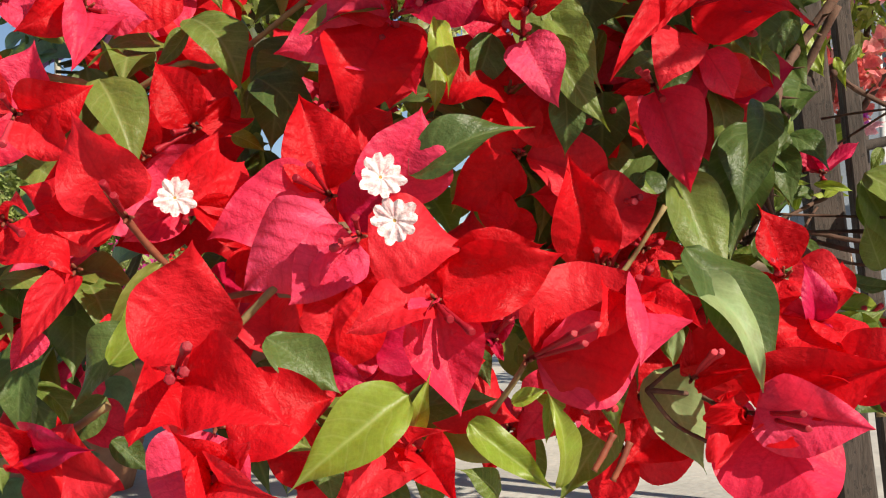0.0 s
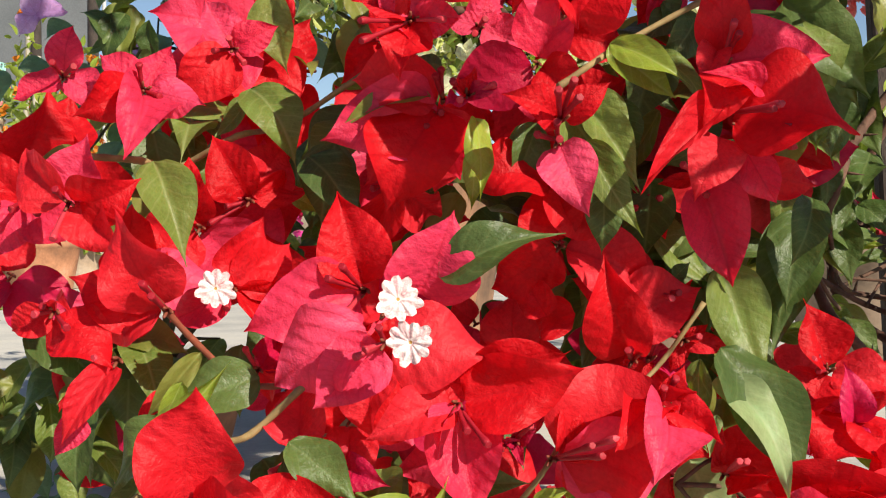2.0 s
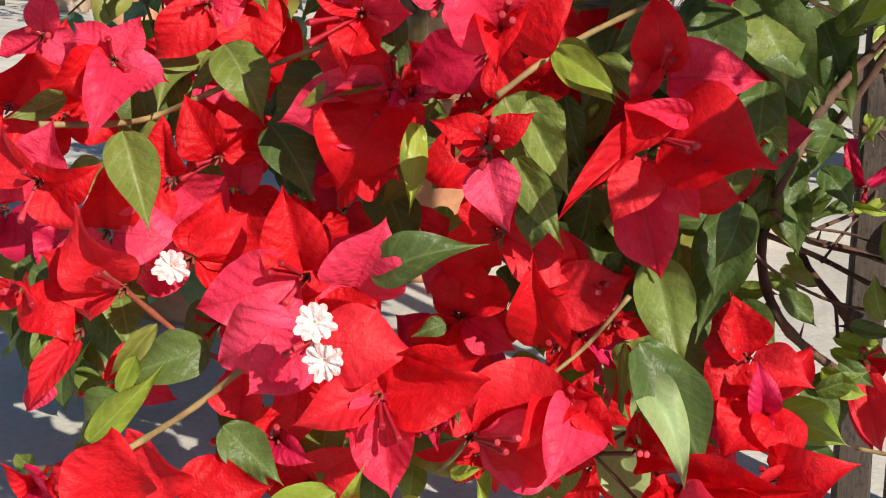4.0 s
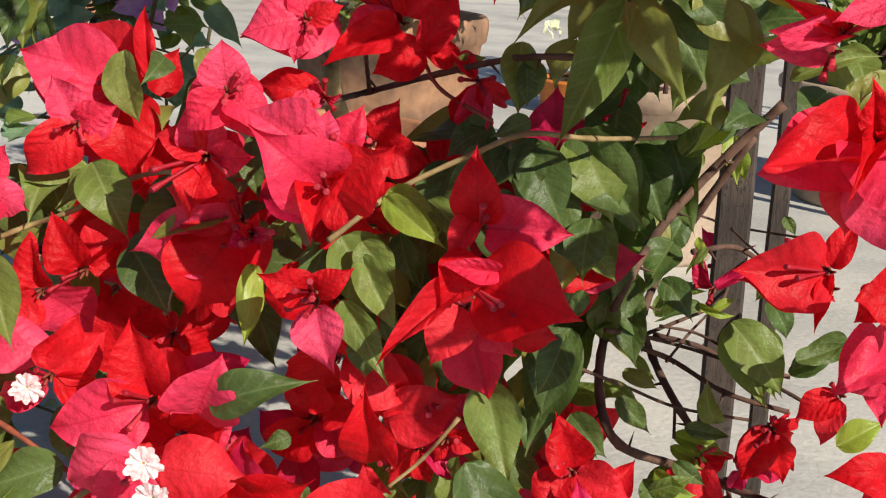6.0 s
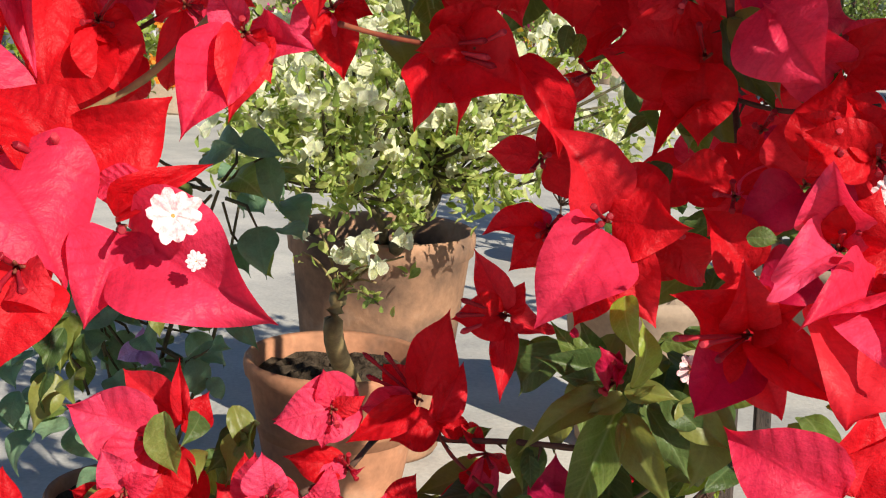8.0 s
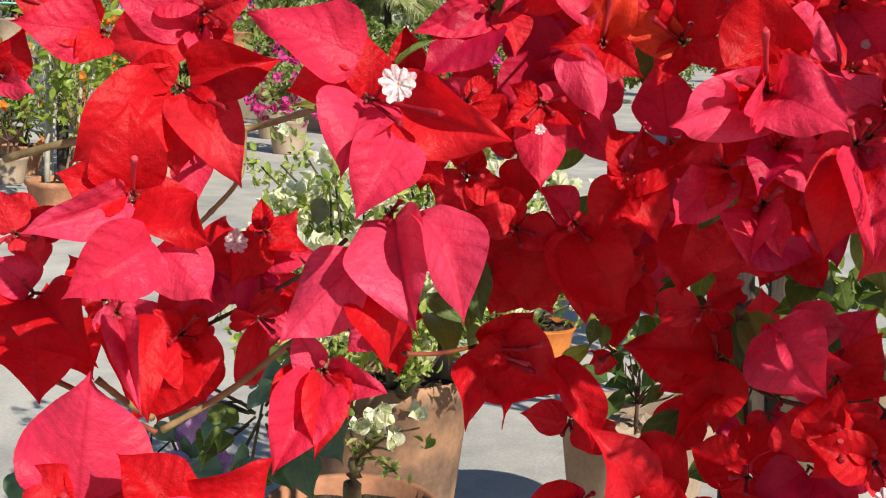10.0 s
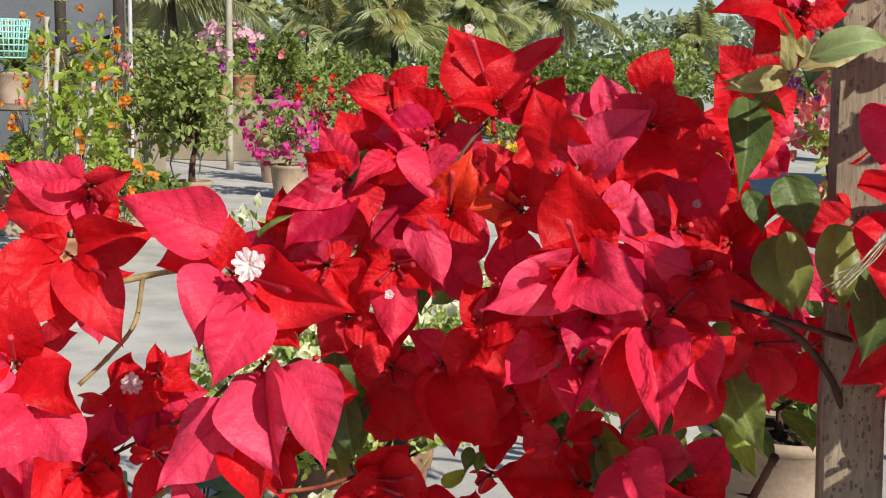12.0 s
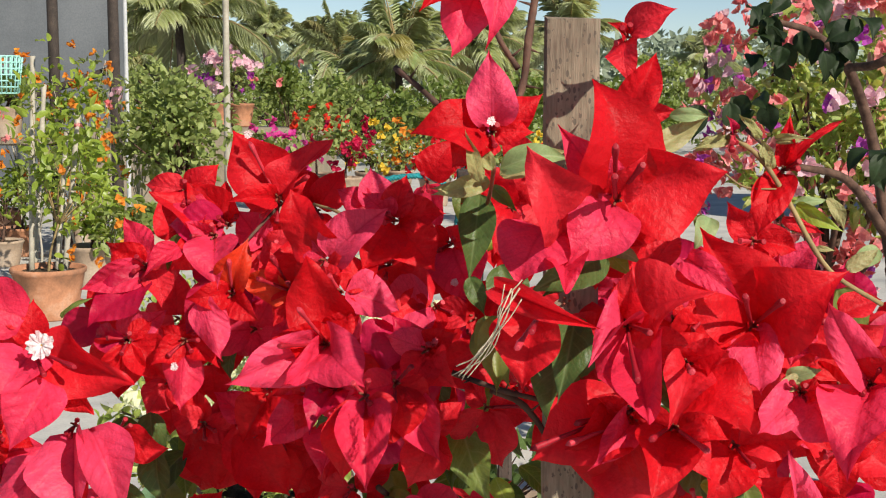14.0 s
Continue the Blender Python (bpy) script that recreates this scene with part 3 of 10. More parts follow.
bract(b, (-0.089, 0.583, 0.222), RED, 0.58)
tube_flower(b, (-0.123, 0.543, 0.22))
tube_flower(b, (-0.122, 0.544, 0.204))
tube_flower(b, (-0.114, 0.544, 0.212))
b = bloom((-0.159, 0.479, 0.212), (0.31, -0.94, -0.16))
bract(b, (-0.129, 0.479, 0.222), RED, 1)
bract(b, (-0.151, 0.478, 0.24), SUNLIT_RED, 1)
bract(b, (-0.135, 0.47, 0.193), RED, 0.82)
bract(b, (-0.181, 0.488, 0.235), RED, 0.88)
tube_flower(b, (-0.161, 0.469, 0.218))
tube_flower(b, (-0.158, 0.46, 0.197))
b = bloom((-0.115, 0.469, 0.17), (0.24, -0.97, -0.08))
bract(b, (-0.132, 0.458, 0.209), RED, 0.9)
bract(b, (-0.155, 0.469, 0.183), RED, 0.9)
bract(b, (-0.153, 0.48, 0.165), RED, 0.75, turn=20)
tube_flower(b, (-0.119, 0.449, 0.182))
tube_flower(b, (-0.115, 0.449, 0.177))
b = bloom((-0.158, 0.462, 0.17), (0.33, -0.94, -0.08))
bract(b, (-0.131, 0.453, 0.149), RED, 0.85)
bract(b, (-0.141, 0.442, 0.168), RED, 0.37, turn=20)
bract(b, (-0.175, 0.462, 0.162), RED, 1)
b = bloom((-0.133, 0.463, 0.151), (0.28, -0.96, -0.04))
bract(b, (-0.149, 0.445, 0.119), RED, 0.45)
bract(b, (-0.155, 0.455, 0.115), SUNLIT_RED, 0.9, foot=(-0.148, 0.459, 0.13))
b = bloom((-0.077, 0.369, 0.116), (0.21, -0.98, 0.04))
bract(b, (-0.069, 0.358, 0.154), RED, 1)
bract(b, (-0.042, 0.35, 0.101), RED, 0.86)
bract(b, (-0.084, 0.34, 0.098), RED, 0.72)
tube_flower(b, (-0.065, 0.329, 0.125))
tube_flower(b, (-0.066, 0.329, 0.118))
tube_flower(b, (-0.07, 0.329, 0.116))
b = bloom((0.036, 0.486, 0.236), (-0.07, -0.98, -0.21))
bract(b, (0.048, 0.478, 0.206), SUNLIT_RED, 0.83)
tube_flower(b, (0.028, 0.466, 0.237))
tube_flower(b, (0.036, 0.466, 0.242))
tube_flower(b, (0.037, 0.466, 0.235))
b = bloom((0.036, 0.529, 0.195), (-0.06, -0.99, -0.12))
bract(b, (0.03, 0.538, 0.224), RED, 1.14)
bract(b, (0.073, 0.54, 0.177), RED, 0.9)
bract(b, (0.006, 0.54, 0.176), RED, 1)
tube_flower(b, (0.026, 0.529, 0.202))
tube_flower(b, (0.037, 0.529, 0.197))
b = bloom((0.095, 0.54, 0.224), (-0.17, -0.97, -0.17))
bract(b, (0.109, 0.542, 0.177), SUNLIT_RED, 0.75)
bract(b, (0.077, 0.54, 0.221), RED, 0.5)
b = bloom((0.106, 0.501, 0.242), (-0.2, -0.96, -0.21))
tube_flower(b, (0.125, 0.482, 0.24))
tube_flower(b, (0.124, 0.482, 0.236))
tube_flower(b, (0.126, 0.482, 0.232))
bract(b, (0.123, 0.513, 0.212), SUNLIT_RED, 0.8, foot=(0.111, 0.507, 0.231))
bract(b, (0.141, 0.523, 0.219), RED, 0.71, foot=(0.114, 0.512, 0.225))
b = bloom((0.066, 0.523, 0.147), (-0.12, -0.99, -0.03))
bract(b, (0.054, 0.511, 0.192), RED, 0.75)
bract(b, (0.096, 0.542, 0.177), RED, 0.94, foot=(0.062, 0.533, 0.164))
bract(b, (0.019, 0.542, 0.183), RED, 0.83, foot=(0.03, 0.532, 0.165))
bract(b, (0.021, 0.552, 0.164), RED, 0.85, foot=(0.042, 0.537, 0.165))
b = bloom((0.033, 0.496, 0.11), (-0.06, -1, 0.05))
bract(b, (0.089, 0.485, 0.139), RED, 1.05)
bract(b, (0.089, 0.506, 0.116), SUNLIT_RED, 0.8, turn=30)
bract(b, (0.073, 0.507, 0.103), RED, 0.6, foot=(0.037, 0.501, 0.105))
bract(b, (0.037, 0.495, 0.136), RED, 0.7, turn=30, foot=(0.037, 0.496, 0.114))
tube_flower(b, (0.059, 0.466, 0.124))
tube_flower(b, (0.05, 0.466, 0.121))
tube_flower(b, (0.054, 0.466, 0.117))
b = bloom((-0.002, 0.47, 0.135), (0.01, -1, -0.01))
bract(b, (0.046, 0.46, 0.15), RED, 0.75, turn=10)
bract(b, (-0.034, 0.451, 0.124), RED, 0.72)
bract(b, (0.006, 0.462, 0.092), SUNLIT_RED, 0.8)
bract(b, (-0.007, 0.451, 0.117), SUNLIT_RED, 0.46, turn=20)
bract(b, (-0.019, 0.48, 0.147), RED, 0.9, foot=(0.003, 0.475, 0.141))
bract(b, (0.041, 0.479, 0.155), RED, 0.9, turn=20, foot=(0.005, 0.475, 0.148))
tube_flower(b, (0.004, 0.451, 0.127))
tube_flower(b, (0.012, 0.451, 0.122))
b = bloom((-0.017, 0.535, 0.251), (0.04, -0.98, -0.22))
bract(b, (-0.007, 0.536, 0.223), SUNLIT_RED, 0.9)
bract(b, (-0.051, 0.546, 0.221), RED, 0.9)
b = bloom((-0.036, 0.542, 0.222), (0.07, -0.98, -0.16))
bract(b, (-0.05, 0.573, 0.204), RED, 0.67)
bract(b, (-0.021, 0.573, 0.208), RED, 0.69)
b = bloom((0.076, 0.562, 0.216), (-0.13, -0.98, -0.15))
bract(b, (0.072, 0.603, 0.192), RED, 0.64)
bract(b, (0.094, 0.602, 0.205), RED, 0.62)
b = bloom((0.162, 0.559, 0.121), (-0.27, -0.96, 0.02))
bract(b, (0.181, 0.568, 0.146), RED, 0.66)
bract(b, (0.142, 0.55, 0.103), RED, 0.94)
bract(b, (0.143, 0.569, 0.129), SUNLIT_RED, 0.7)
b = bloom((0.105, 0.537, 0.098), (-0.19, -0.98, 0.06))
bract(b, (0.132, 0.516, 0.121), RED, 0.9)
bract(b, (0.103, 0.526, 0.12), RED, 0.37)
bract(b, (0.125, 0.507, 0.103), RED, 0.39, turn=20)
tube_flower(b, (0.107, 0.496, 0.111))
tube_flower(b, (0.11, 0.496, 0.111))
b = bloom((0.127, 0.534, 0.083), (-0.23, -0.97, 0.09))
bract(b, (0.179, 0.494, 0.104), RED, 0.7)
bract(b, (0.147, 0.486, 0.043), SUNLIT_RED, 0.97)
bract(b, (0.101, 0.484, 0.09), RED, 0.31)
bract(b, (0.102, 0.485, 0.067), RED, 0.43)
bract(b, (0.164, 0.485, 0.079), SUNLIT_RED, 0.8, turn=20, foot=(0.125, 0.509, 0.087))
tube_flower(b, (0.135, 0.474, 0.087))
tube_flower(b, (0.137, 0.475, 0.081))
b = bloom((-0.011, 0.465, 0.08), (0.03, -0.99, 0.11))
bract(b, (-0.036, 0.436, 0.065), RED, 0.77)
bract(b, (0.004, 0.436, 0.063), RED, 0.67)
bract(b, (0.003, 0.435, 0.09), RED, 0.37)
b = bloom((-0.077, 0.424, 0.078), (0.18, -0.98, 0.13))
bract(b, (-0.087, 0.403, 0.097), RED, 0.71)
bract(b, (-0.051, 0.394, 0.075), RED, 0.56)
bract(b, (-0.062, 0.403, 0.092), RED, 0.56)
bract(b, (-0.081, 0.394, 0.066), RED, 0.64)
b = bloom((-0.147, 0.454, 0.086), (0.31, -0.95, 0.1))
bract(b, (-0.116, 0.423, 0.089), MAGENTA, 0.5)
bract(b, (-0.155, 0.433, 0.1), RED, 0.8)
bract(b, (-0.13, 0.424, 0.068), RED, 0.65)
bract(b, (-0.11, 0.434, 0.074), RED, 0.85)
b = bloom((-0.063, 0.468, 0.115), (0.14, -0.99, 0.04))
bract(b, (-0.065, 0.486, 0.142), RED, 0.94)
bract(b, (-0.048, 0.488, 0.113), RED, 0.63)
b = bloom((-0.047, 0.47, 0.11), (0.1, -0.99, 0.05))
bract(b, (-0.026, 0.46, 0.105), MAGENTA, 0.74)
bract(b, (-0.044, 0.46, 0.098), MAGENTA, 0.69)
b = bloom((0.019, 0.482, 0.119), (-0.03, -1, 0.03))
bract(b, (0.028, 0.472, 0.128), MAGENTA, 0.58)
bract(b, (0.012, 0.472, 0.122), MAGENTA, 0.43)
bract(b, (0.023, 0.473, 0.111), MAGENTA, 0.46)
b = bloom((0.063, 0.537, 0.092), (-0.11, -0.99, 0.07))
bract(b, (0.052, 0.548, 0.082), RED, 0.87)
bract(b, (0.069, 0.538, 0.071), RED, 1)
bract(b, (0.077, 0.537, 0.092), SUNLIT_RED, 0.8)
b = bloom((0.089, 0.546, 0.154), (-0.16, -0.99, -0.04))
bract(b, (0.108, 0.546, 0.15), RED, 0.7)
bract(b, (0.083, 0.546, 0.14), RED, 0.7)
bract(b, (0.099, 0.545, 0.161), RED, 0.7)
b = bloom((-0.131, 0.486, 0.116), (0.26, -0.96, 0.03))
bract(b, (-0.14, 0.507, 0.102), MAGENTA, 0.5)
bract(b, (-0.13, 0.516, 0.124), RED, 0.5)
b = bloom((-0.094, 0.526, 0.141), (0.18, -0.98, -0.02))
bract(b, (-0.089, 0.556, 0.154), MAGENTA, 0.56)
bract(b, (-0.095, 0.557, 0.132), RED, 0.56)
leaf((0.002, 0.504, 0.237), (0, 0.505, 0.208), (0, -0.98, -0.2), YOUNG, 0.55)
leaf((-0.019, 0.528, 0.258), (-0.057, 0.518, 0.244), (0.04, -0.97, -0.23), OLIVE, 0.5, turn=30)
leaf((0.046, 0.492, 0.236), (0.069, 0.493, 0.198), (-0.09, -0.97, -0.21), LEAF, 0.6)
leaf((0.026, 0.531, 0.247), (0.013, 0.533, 0.219), (-0.04, -0.98, -0.21), DARK_LEAF, 0.9)
leaf((0.054, 0.515, 0.219), (0.053, 0.516, 0.191), (-0.1, -0.98, -0.17), DARK_LEAF, 0.9)
leaf((0.061, 0.539, 0.257), (0.069, 0.54, 0.232), (-0.1, -0.97, -0.22), DARK_LEAF, 0.9)
leaf((0.196, 0.727, 0.24), (0.183, 0.728, 0.21), (-0.25, -0.96, -0.14), DARK_LEAF, 0.9)
leaf((0.157, 0.64, 0.2), (0.138, 0.643, 0.136), (-0.23, -0.97, -0.1), DARK_LEAF, 0.7, turn=20)
leaf((0.104, 0.567, 0.144), (0.143, 0.568, 0.119), (-0.18, -0.98, -0.02), DARK_LEAF, 0.7)
leaf((0.095, 0.542, 0.146), (0.1, 0.554, 0.104), (-0.17, -0.99, -0.03), LEAF, 0.5, turn=30)
leaf((0.092, 0.554, 0.101), (0.111, 0.546, 0.056), (-0.16, -0.99, 0.06), PALE_LEAF, 0.9)
leaf((-0.012, 0.441, 0.102), (-0.054, 0.433, 0.071), (0.03, -1, 0.07), YOUNG, 0.75)
leaf((-0.012, 0.47, 0.086), (-0.004, 0.459, 0.11), (0.03, -0.99, 0.1), YOUNG, 0.56)
leaf((0.009, 0.472, 0.089), (0.039, 0.463, 0.064), (-0.01, -1, 0.09), YOUNG, 0.6)
leaf((0.043, 0.491, 0.061), (0.039, 0.479, 0.099), (-0.08, -0.99, 0.14), YOUNG, 0.59, turn=40)
leaf((0.019, 0.478, 0.06), (0.002, 0.468, 0.073), (-0.03, -0.99, 0.15), LEAF, 0.81)
leaf((-0.066, 0.456, 0.115), (-0.045, 0.457, 0.092), (0.15, -0.99, 0.04), DARK_LEAF, 0.8)
leaf((-0.069, 0.462, 0.088), (-0.047, 0.463, 0.081), (0.15, -0.98, 0.09), LEAF, 0.9)
leaf((-0.047, 0.481, 0.081), (-0.043, 0.482, 0.058), (0.1, -0.99, 0.1), DARK_LEAF, 0.9)
leaf((-0.105, 0.48, 0.153), (-0.129, 0.481, 0.125), (0.22, -0.97, -0.04), OLIVE, 0.45)
leaf((-0.107, 0.462, 0.143), (-0.118, 0.463, 0.119), (0.23, -0.97, -0.02), YOUNG, 0.6)
leaf((0.19, 0.612, 0.109), (0.215, 0.612, 0.123), (-0.29, -0.96, 0.04), LEAF, 0.7)
leaf((0.202, 0.631, 0.12), (0.221, 0.631, 0.108), (-0.3, -0.95, 0.02), DARK_LEAF, 0.8)
leaf((0.124, 0.607, 0.177), (0.117, 0.608, 0.15), (-0.2, -0.98, -0.07), DARK_LEAF, 0.8)
leaf((-0.066, 0.556, 0.241), (-0.073, 0.558, 0.203), (0.12, -0.97, -0.19), DARK_LEAF, 1.1)
leaf((-0.124, 0.467, 0.104), (-0.139, 0.468, 0.086), (0.26, -0.96, 0.06), DARK_LEAF, 0.9)
leaf((-0.12, 0.458, 0.089), (-0.106, 0.459, 0.076), (0.26, -0.96, 0.09), DARK_LEAF, 0.9)
leaf((0.099, 0.554, 0.239), (0.078, 0.554, 0.23), (-0.17, -0.97, -0.19), DARK_LEAF, 0.8)
leaf((0.049, 0.515, 0.09), (0.033, 0.515, 0.095), (-0.09, -0.99, 0.08), YOUNG, 0.7)
leaf((0.146, 0.607, 0.245), (0.159, 0.608, 0.229), (-0.23, -0.96, -0.18), DARK_LEAF, 0.9)
stem(TWIG, 2.2, (-0.164, 0.469, 0.081), (-0.138, 0.457, 0.091), (-0.118, 0.446, 0.102))
stem(TWIG, 1.6, (0.019, 0.503, 0.09), (0.029, 0.495, 0.104), (0.039, 0.516, 0.118))
stem(BARK, 1.2, (0.085, 0.533, 0.094), (0.108, 0.548, 0.09), (0.115, 0.535, 0.086))
stem(BARK, 1, (0.085, 0.533, 0.094), (0.1, 0.542, 0.103), (0.105, 0.537, 0.098))
stem(BARK, 1, (0.085, 0.533, 0.094), (0.097, 0.542, 0.079), (0.11, 0.533, 0.071))
b = bloom((-0.143, 0.521, 0.262), (0.46, -0.87, 0.15))
bract(b, (-0.141, 0.491, 0.23), SUNLIT_RED, 0.75)
bract(b, (-0.113, 0.514, 0.254), SUNLIT_RED, 0.73)
bract(b, (-0.163, 0.522, 0.278), SUNLIT_RED, 0.9)
bract(b, (-0.133, 0.529, 0.282), SUNLIT_RED, 1)
bract(b, (-0.167, 0.502, 0.249), RED, 0.9)
b = bloom((-0.116, 0.652, 0.277), (0.36, -0.93, 0.11))
bract(b, (-0.16, 0.628, 0.261), SUNLIT_RED, 0.8)
bract(b, (-0.106, 0.631, 0.234), RED, 1)
tube_flower(b, (-0.102, 0.641, 0.267))
b = bloom((-0.026, 0.517, 0.289), (0.3, -0.95, 0.11))
bract(b, (-0.028, 0.498, 0.261), RED, 0.78, turn=20)
bract(b, (-0.051, 0.514, 0.297), RED, 0.9)
bract(b, (-0.005, 0.521, 0.29), SUNLIT_RED, 1)
bract(b, (-0.034, 0.512, 0.315), SUNLIT_RED, 1)
tube_flower(b, (-0.044, 0.491, 0.285))
tube_flower(b, (-0.043, 0.489, 0.276))
tube_flower(b, (-0.009, 0.498, 0.286))
b = bloom((-0.014, 0.532, 0.257), (0.27, -0.95, 0.17))
bract(b, (-0.065, 0.517, 0.239), SUNLIT_RED, 0.8)
bract(b, (-0.038, 0.524, 0.209), RED, 1)
bract(b, (-0.055, 0.537, 0.267), RED, 0.88)
bract(b, (-0.019, 0.541, 0.218), RED, 0.93)
b = bloom((-0.002, 0.511, 0.256), (0.26, -0.95, 0.17))
bract(b, (-0.01, 0.498, 0.251), MAGENTA, 0.67)
bract(b, (0.013, 0.505, 0.259), MAGENTA, 0.58)
bract(b, (0.002, 0.505, 0.268), RED, 0.59)
bract(b, (-0.009, 0.501, 0.263), RED, 0.57)
b = bloom((0.038, 0.49, 0.285), (0.2, -0.97, 0.13))
bract(b, (0.011, 0.461, 0.316), SUNLIT_RED, 0.86)
bract(b, (0.069, 0.481, 0.309), RED, 0.98)
bract(b, (0.044, 0.445, 0.272), RED, 0.53)
tube_flower(b, (0.046, 0.453, 0.3))
tube_flower(b, (0.044, 0.451, 0.295))
tube_flower(b, (0.048, 0.452, 0.293))
b = bloom((0.037, 0.477, 0.243), (0.2, -0.96, 0.21))
bract(b, (0.015, 0.465, 0.252), RED, 0.8)
bract(b, (0.056, 0.474, 0.257), RED, 0.73)
tube_flower(b, (0.037, 0.447, 0.252))
tube_flower(b, (0.043, 0.45, 0.256))
tube_flower(b, (0.045, 0.448, 0.249))
b = bloom((0.102, 0.515, 0.269), (0.08, -0.99, 0.15))
bract(b, (0.098, 0.514, 0.307), RED, 0.75)
bract(b, (0.144, 0.513, 0.271), SUNLIT_RED, 0.85)
bract(b, (0.092, 0.498, 0.256), RED, 0.7, foot=(0.099, 0.51, 0.273))
tube_flower(b, (0.105, 0.498, 0.284))
tube_flower(b, (0.107, 0.497, 0.279))
b = bloom((0.101, 0.5, 0.247), (0.08, -0.98, 0.2))
bract(b, (0.152, 0.496, 0.238), RED, 1.05)
bract(b, (0.067, 0.473, 0.214), RED, 0.3)
bract(b, (0.088, 0.487, 0.212), RED, 0.9, foot=(0.099, 0.497, 0.237))
bract(b, (0.091, 0.485, 0.239), RED, 0.9, foot=(0.103, 0.499, 0.261))
bract(b, (0.09, 0.48, 0.261), SUNLIT_RED, 0.48, foot=(0.114, 0.494, 0.256))
tube_flower(b, (0.12, 0.472, 0.248))
tube_flower(b, (0.117, 0.471, 0.246))
b = bloom((0.151, 0.556, 0.14), (-0.01, -0.94, 0.35))
bract(b, (0.14, 0.553, 0.172), RED, 0.83)
bract(b, (0.182, 0.549, 0.131), RED, 0.8)
bract(b, (0.136, 0.537, 0.118), RED, 1)
bract(b, (0.154, 0.538, 0.146), MAGENTA, 0.66, foot=(0.16, 0.542, 0.12))
bract(b, (0.169, 0.532, 0.117), MAGENTA, 0.85, foot=(0.16, 0.542, 0.12))
bract(b, (0.142, 0.522, 0.101), RED, 1.1, foot=(0.16, 0.542, 0.12))
bract(b, (0.17, 0.526, 0.095), RED, 0.9, foot=(0.16, 0.542, 0.12))
b = bloom((0.221, 0.751, 0.205), (-0.1, -0.98, 0.19))
bract(b, (0.207, 0.774, 0.221), MAGENTA, 0.42)
bract(b, (0.243, 0.778, 0.211), MAGENTA, 0.27)
b = bloom((0.215, 0.662, 0.102), (-0.1, -0.93, 0.34))
bract(b, (0.229, 0.653, 0.064), MAGENTA, 0.55)
bract(b, (0.209, 0.656, 0.085), RED, 0.4)
bract(b, (0.232, 0.668, 0.112), RED, 0.6)
b = bloom((0.242, 0.65, 0.113), (-0.14, -0.93, 0.33))
bract(b, (0.236, 0.655, 0.097), MAGENTA, 0.72)
bract(b, (0.263, 0.662, 0.105), MAGENTA, 0.64)
bract(b, (0.253, 0.669, 0.134), RED, 0.76)
b = bloom((0.077, 0.495, 0.132), (0.12, -0.91, 0.39))
bract(b, (0.071, 0.456, 0.108), SUNLIT_RED, 0.83)
bract(b, (0.098, 0.475, 0.12), RED, 0.65)
bract(b, (0.085, 0.491, 0.149), RED, 0.7)
bract(b, (0.057, 0.466, 0.118), RED, 0.66)
b = bloom((0.165, 0.53, 0.092), (-0.04, -0.9, 0.43))
bract(b, (0.2, 0.511, 0.112), RED, 0.84)
bract(b, (0.148, 0.497, 0.1), RED, 0.56)
b = bloom((-0.056, 0.552, 0.188), (0.32, -0.91, 0.26))
bract(b, (-0.086, 0.569, 0.194), RED, 0.61)
bract(b, (-0.063, 0.563, 0.195), RED, 0.58)
bract(b, (-0.039, 0.572, 0.172), RED, 0.77)
bract(b, (-0.075, 0.565, 0.172), RED, 0.57)
b = bloom((0.078, 0.54, 0.175), (0.11, -0.95, 0.3))
bract(b, (0.091, 0.55, 0.165), RED, 0.75)
bract(b, (0.059, 0.54, 0.152), RED, 0.98)
bract(b, (0.04, 0.555, 0.18), RED, 0.93)
b = bloom((0.074, 0.55, 0.145), (0.11, -0.93, 0.34))
bract(b, (0.099, 0.561, 0.127), MAGENTA, 0.67)
bract(b, (0.08, 0.556, 0.123), RED, 0.62)
bract(b, (0.059, 0.552, 0.122), RED, 0.86)
leaf((-0.136, 0.514, 0.231), (-0.119, 0.505, 0.186), (0.45, -0.87, 0.2), LEAF, 0.8)
leaf((-0.109, 0.571, 0.268), (-0.086, 0.565, 0.23), (0.39, -0.91, 0.13), LEAF, 1)
leaf((-0.111, 0.573, 0.263), (-0.126, 0.564, 0.243), (0.39, -0.91, 0.14), LEAF, 0.7, turn=20)
leaf((-0.076, 0.544, 0.234), (-0.053, 0.539, 0.2), (0.35, -0.91, 0.19), DARK_LEAF, 1)
leaf((0.003, 0.497, 0.246), (0.006, 0.477, 0.211), (0.26, -0.95, 0.2), YOUNG, 0.5)
leaf((0.057, 0.519, 0.278), (0.089, 0.509, 0.259), (0.16, -0.98, 0.14), YOUNG, 0.6)
leaf((0.048, 0.515, 0.251), (0.069, 0.509, 0.216), (0.17, -0.97, 0.19), LEAF, 0.65)
leaf((0.052, 0.533, 0.227), (0.062, 0.528, 0.203), (0.16, -0.96, 0.22), DARK_LEAF, 0.9)
leaf((0.138, 0.596, 0.303), (0.177, 0.592, 0.261), (0.01, -1, 0.08), DARK_LEAF, 0.95)
leaf((0.177, 0.694, 0.297), (0.197, 0.684, 0.247), (-0.05, -1, 0.08), DARK_LEAF, 0.8)
leaf((0.148, 0.571, 0.266), (0.147, 0.561, 0.234), (-0.01, -0.99, 0.15), DARK_LEAF, 1)
leaf((0.162, 0.634, 0.264), (0.161, 0.623, 0.225), (-0.03, -0.99, 0.14), DARK_LEAF, 0.9)
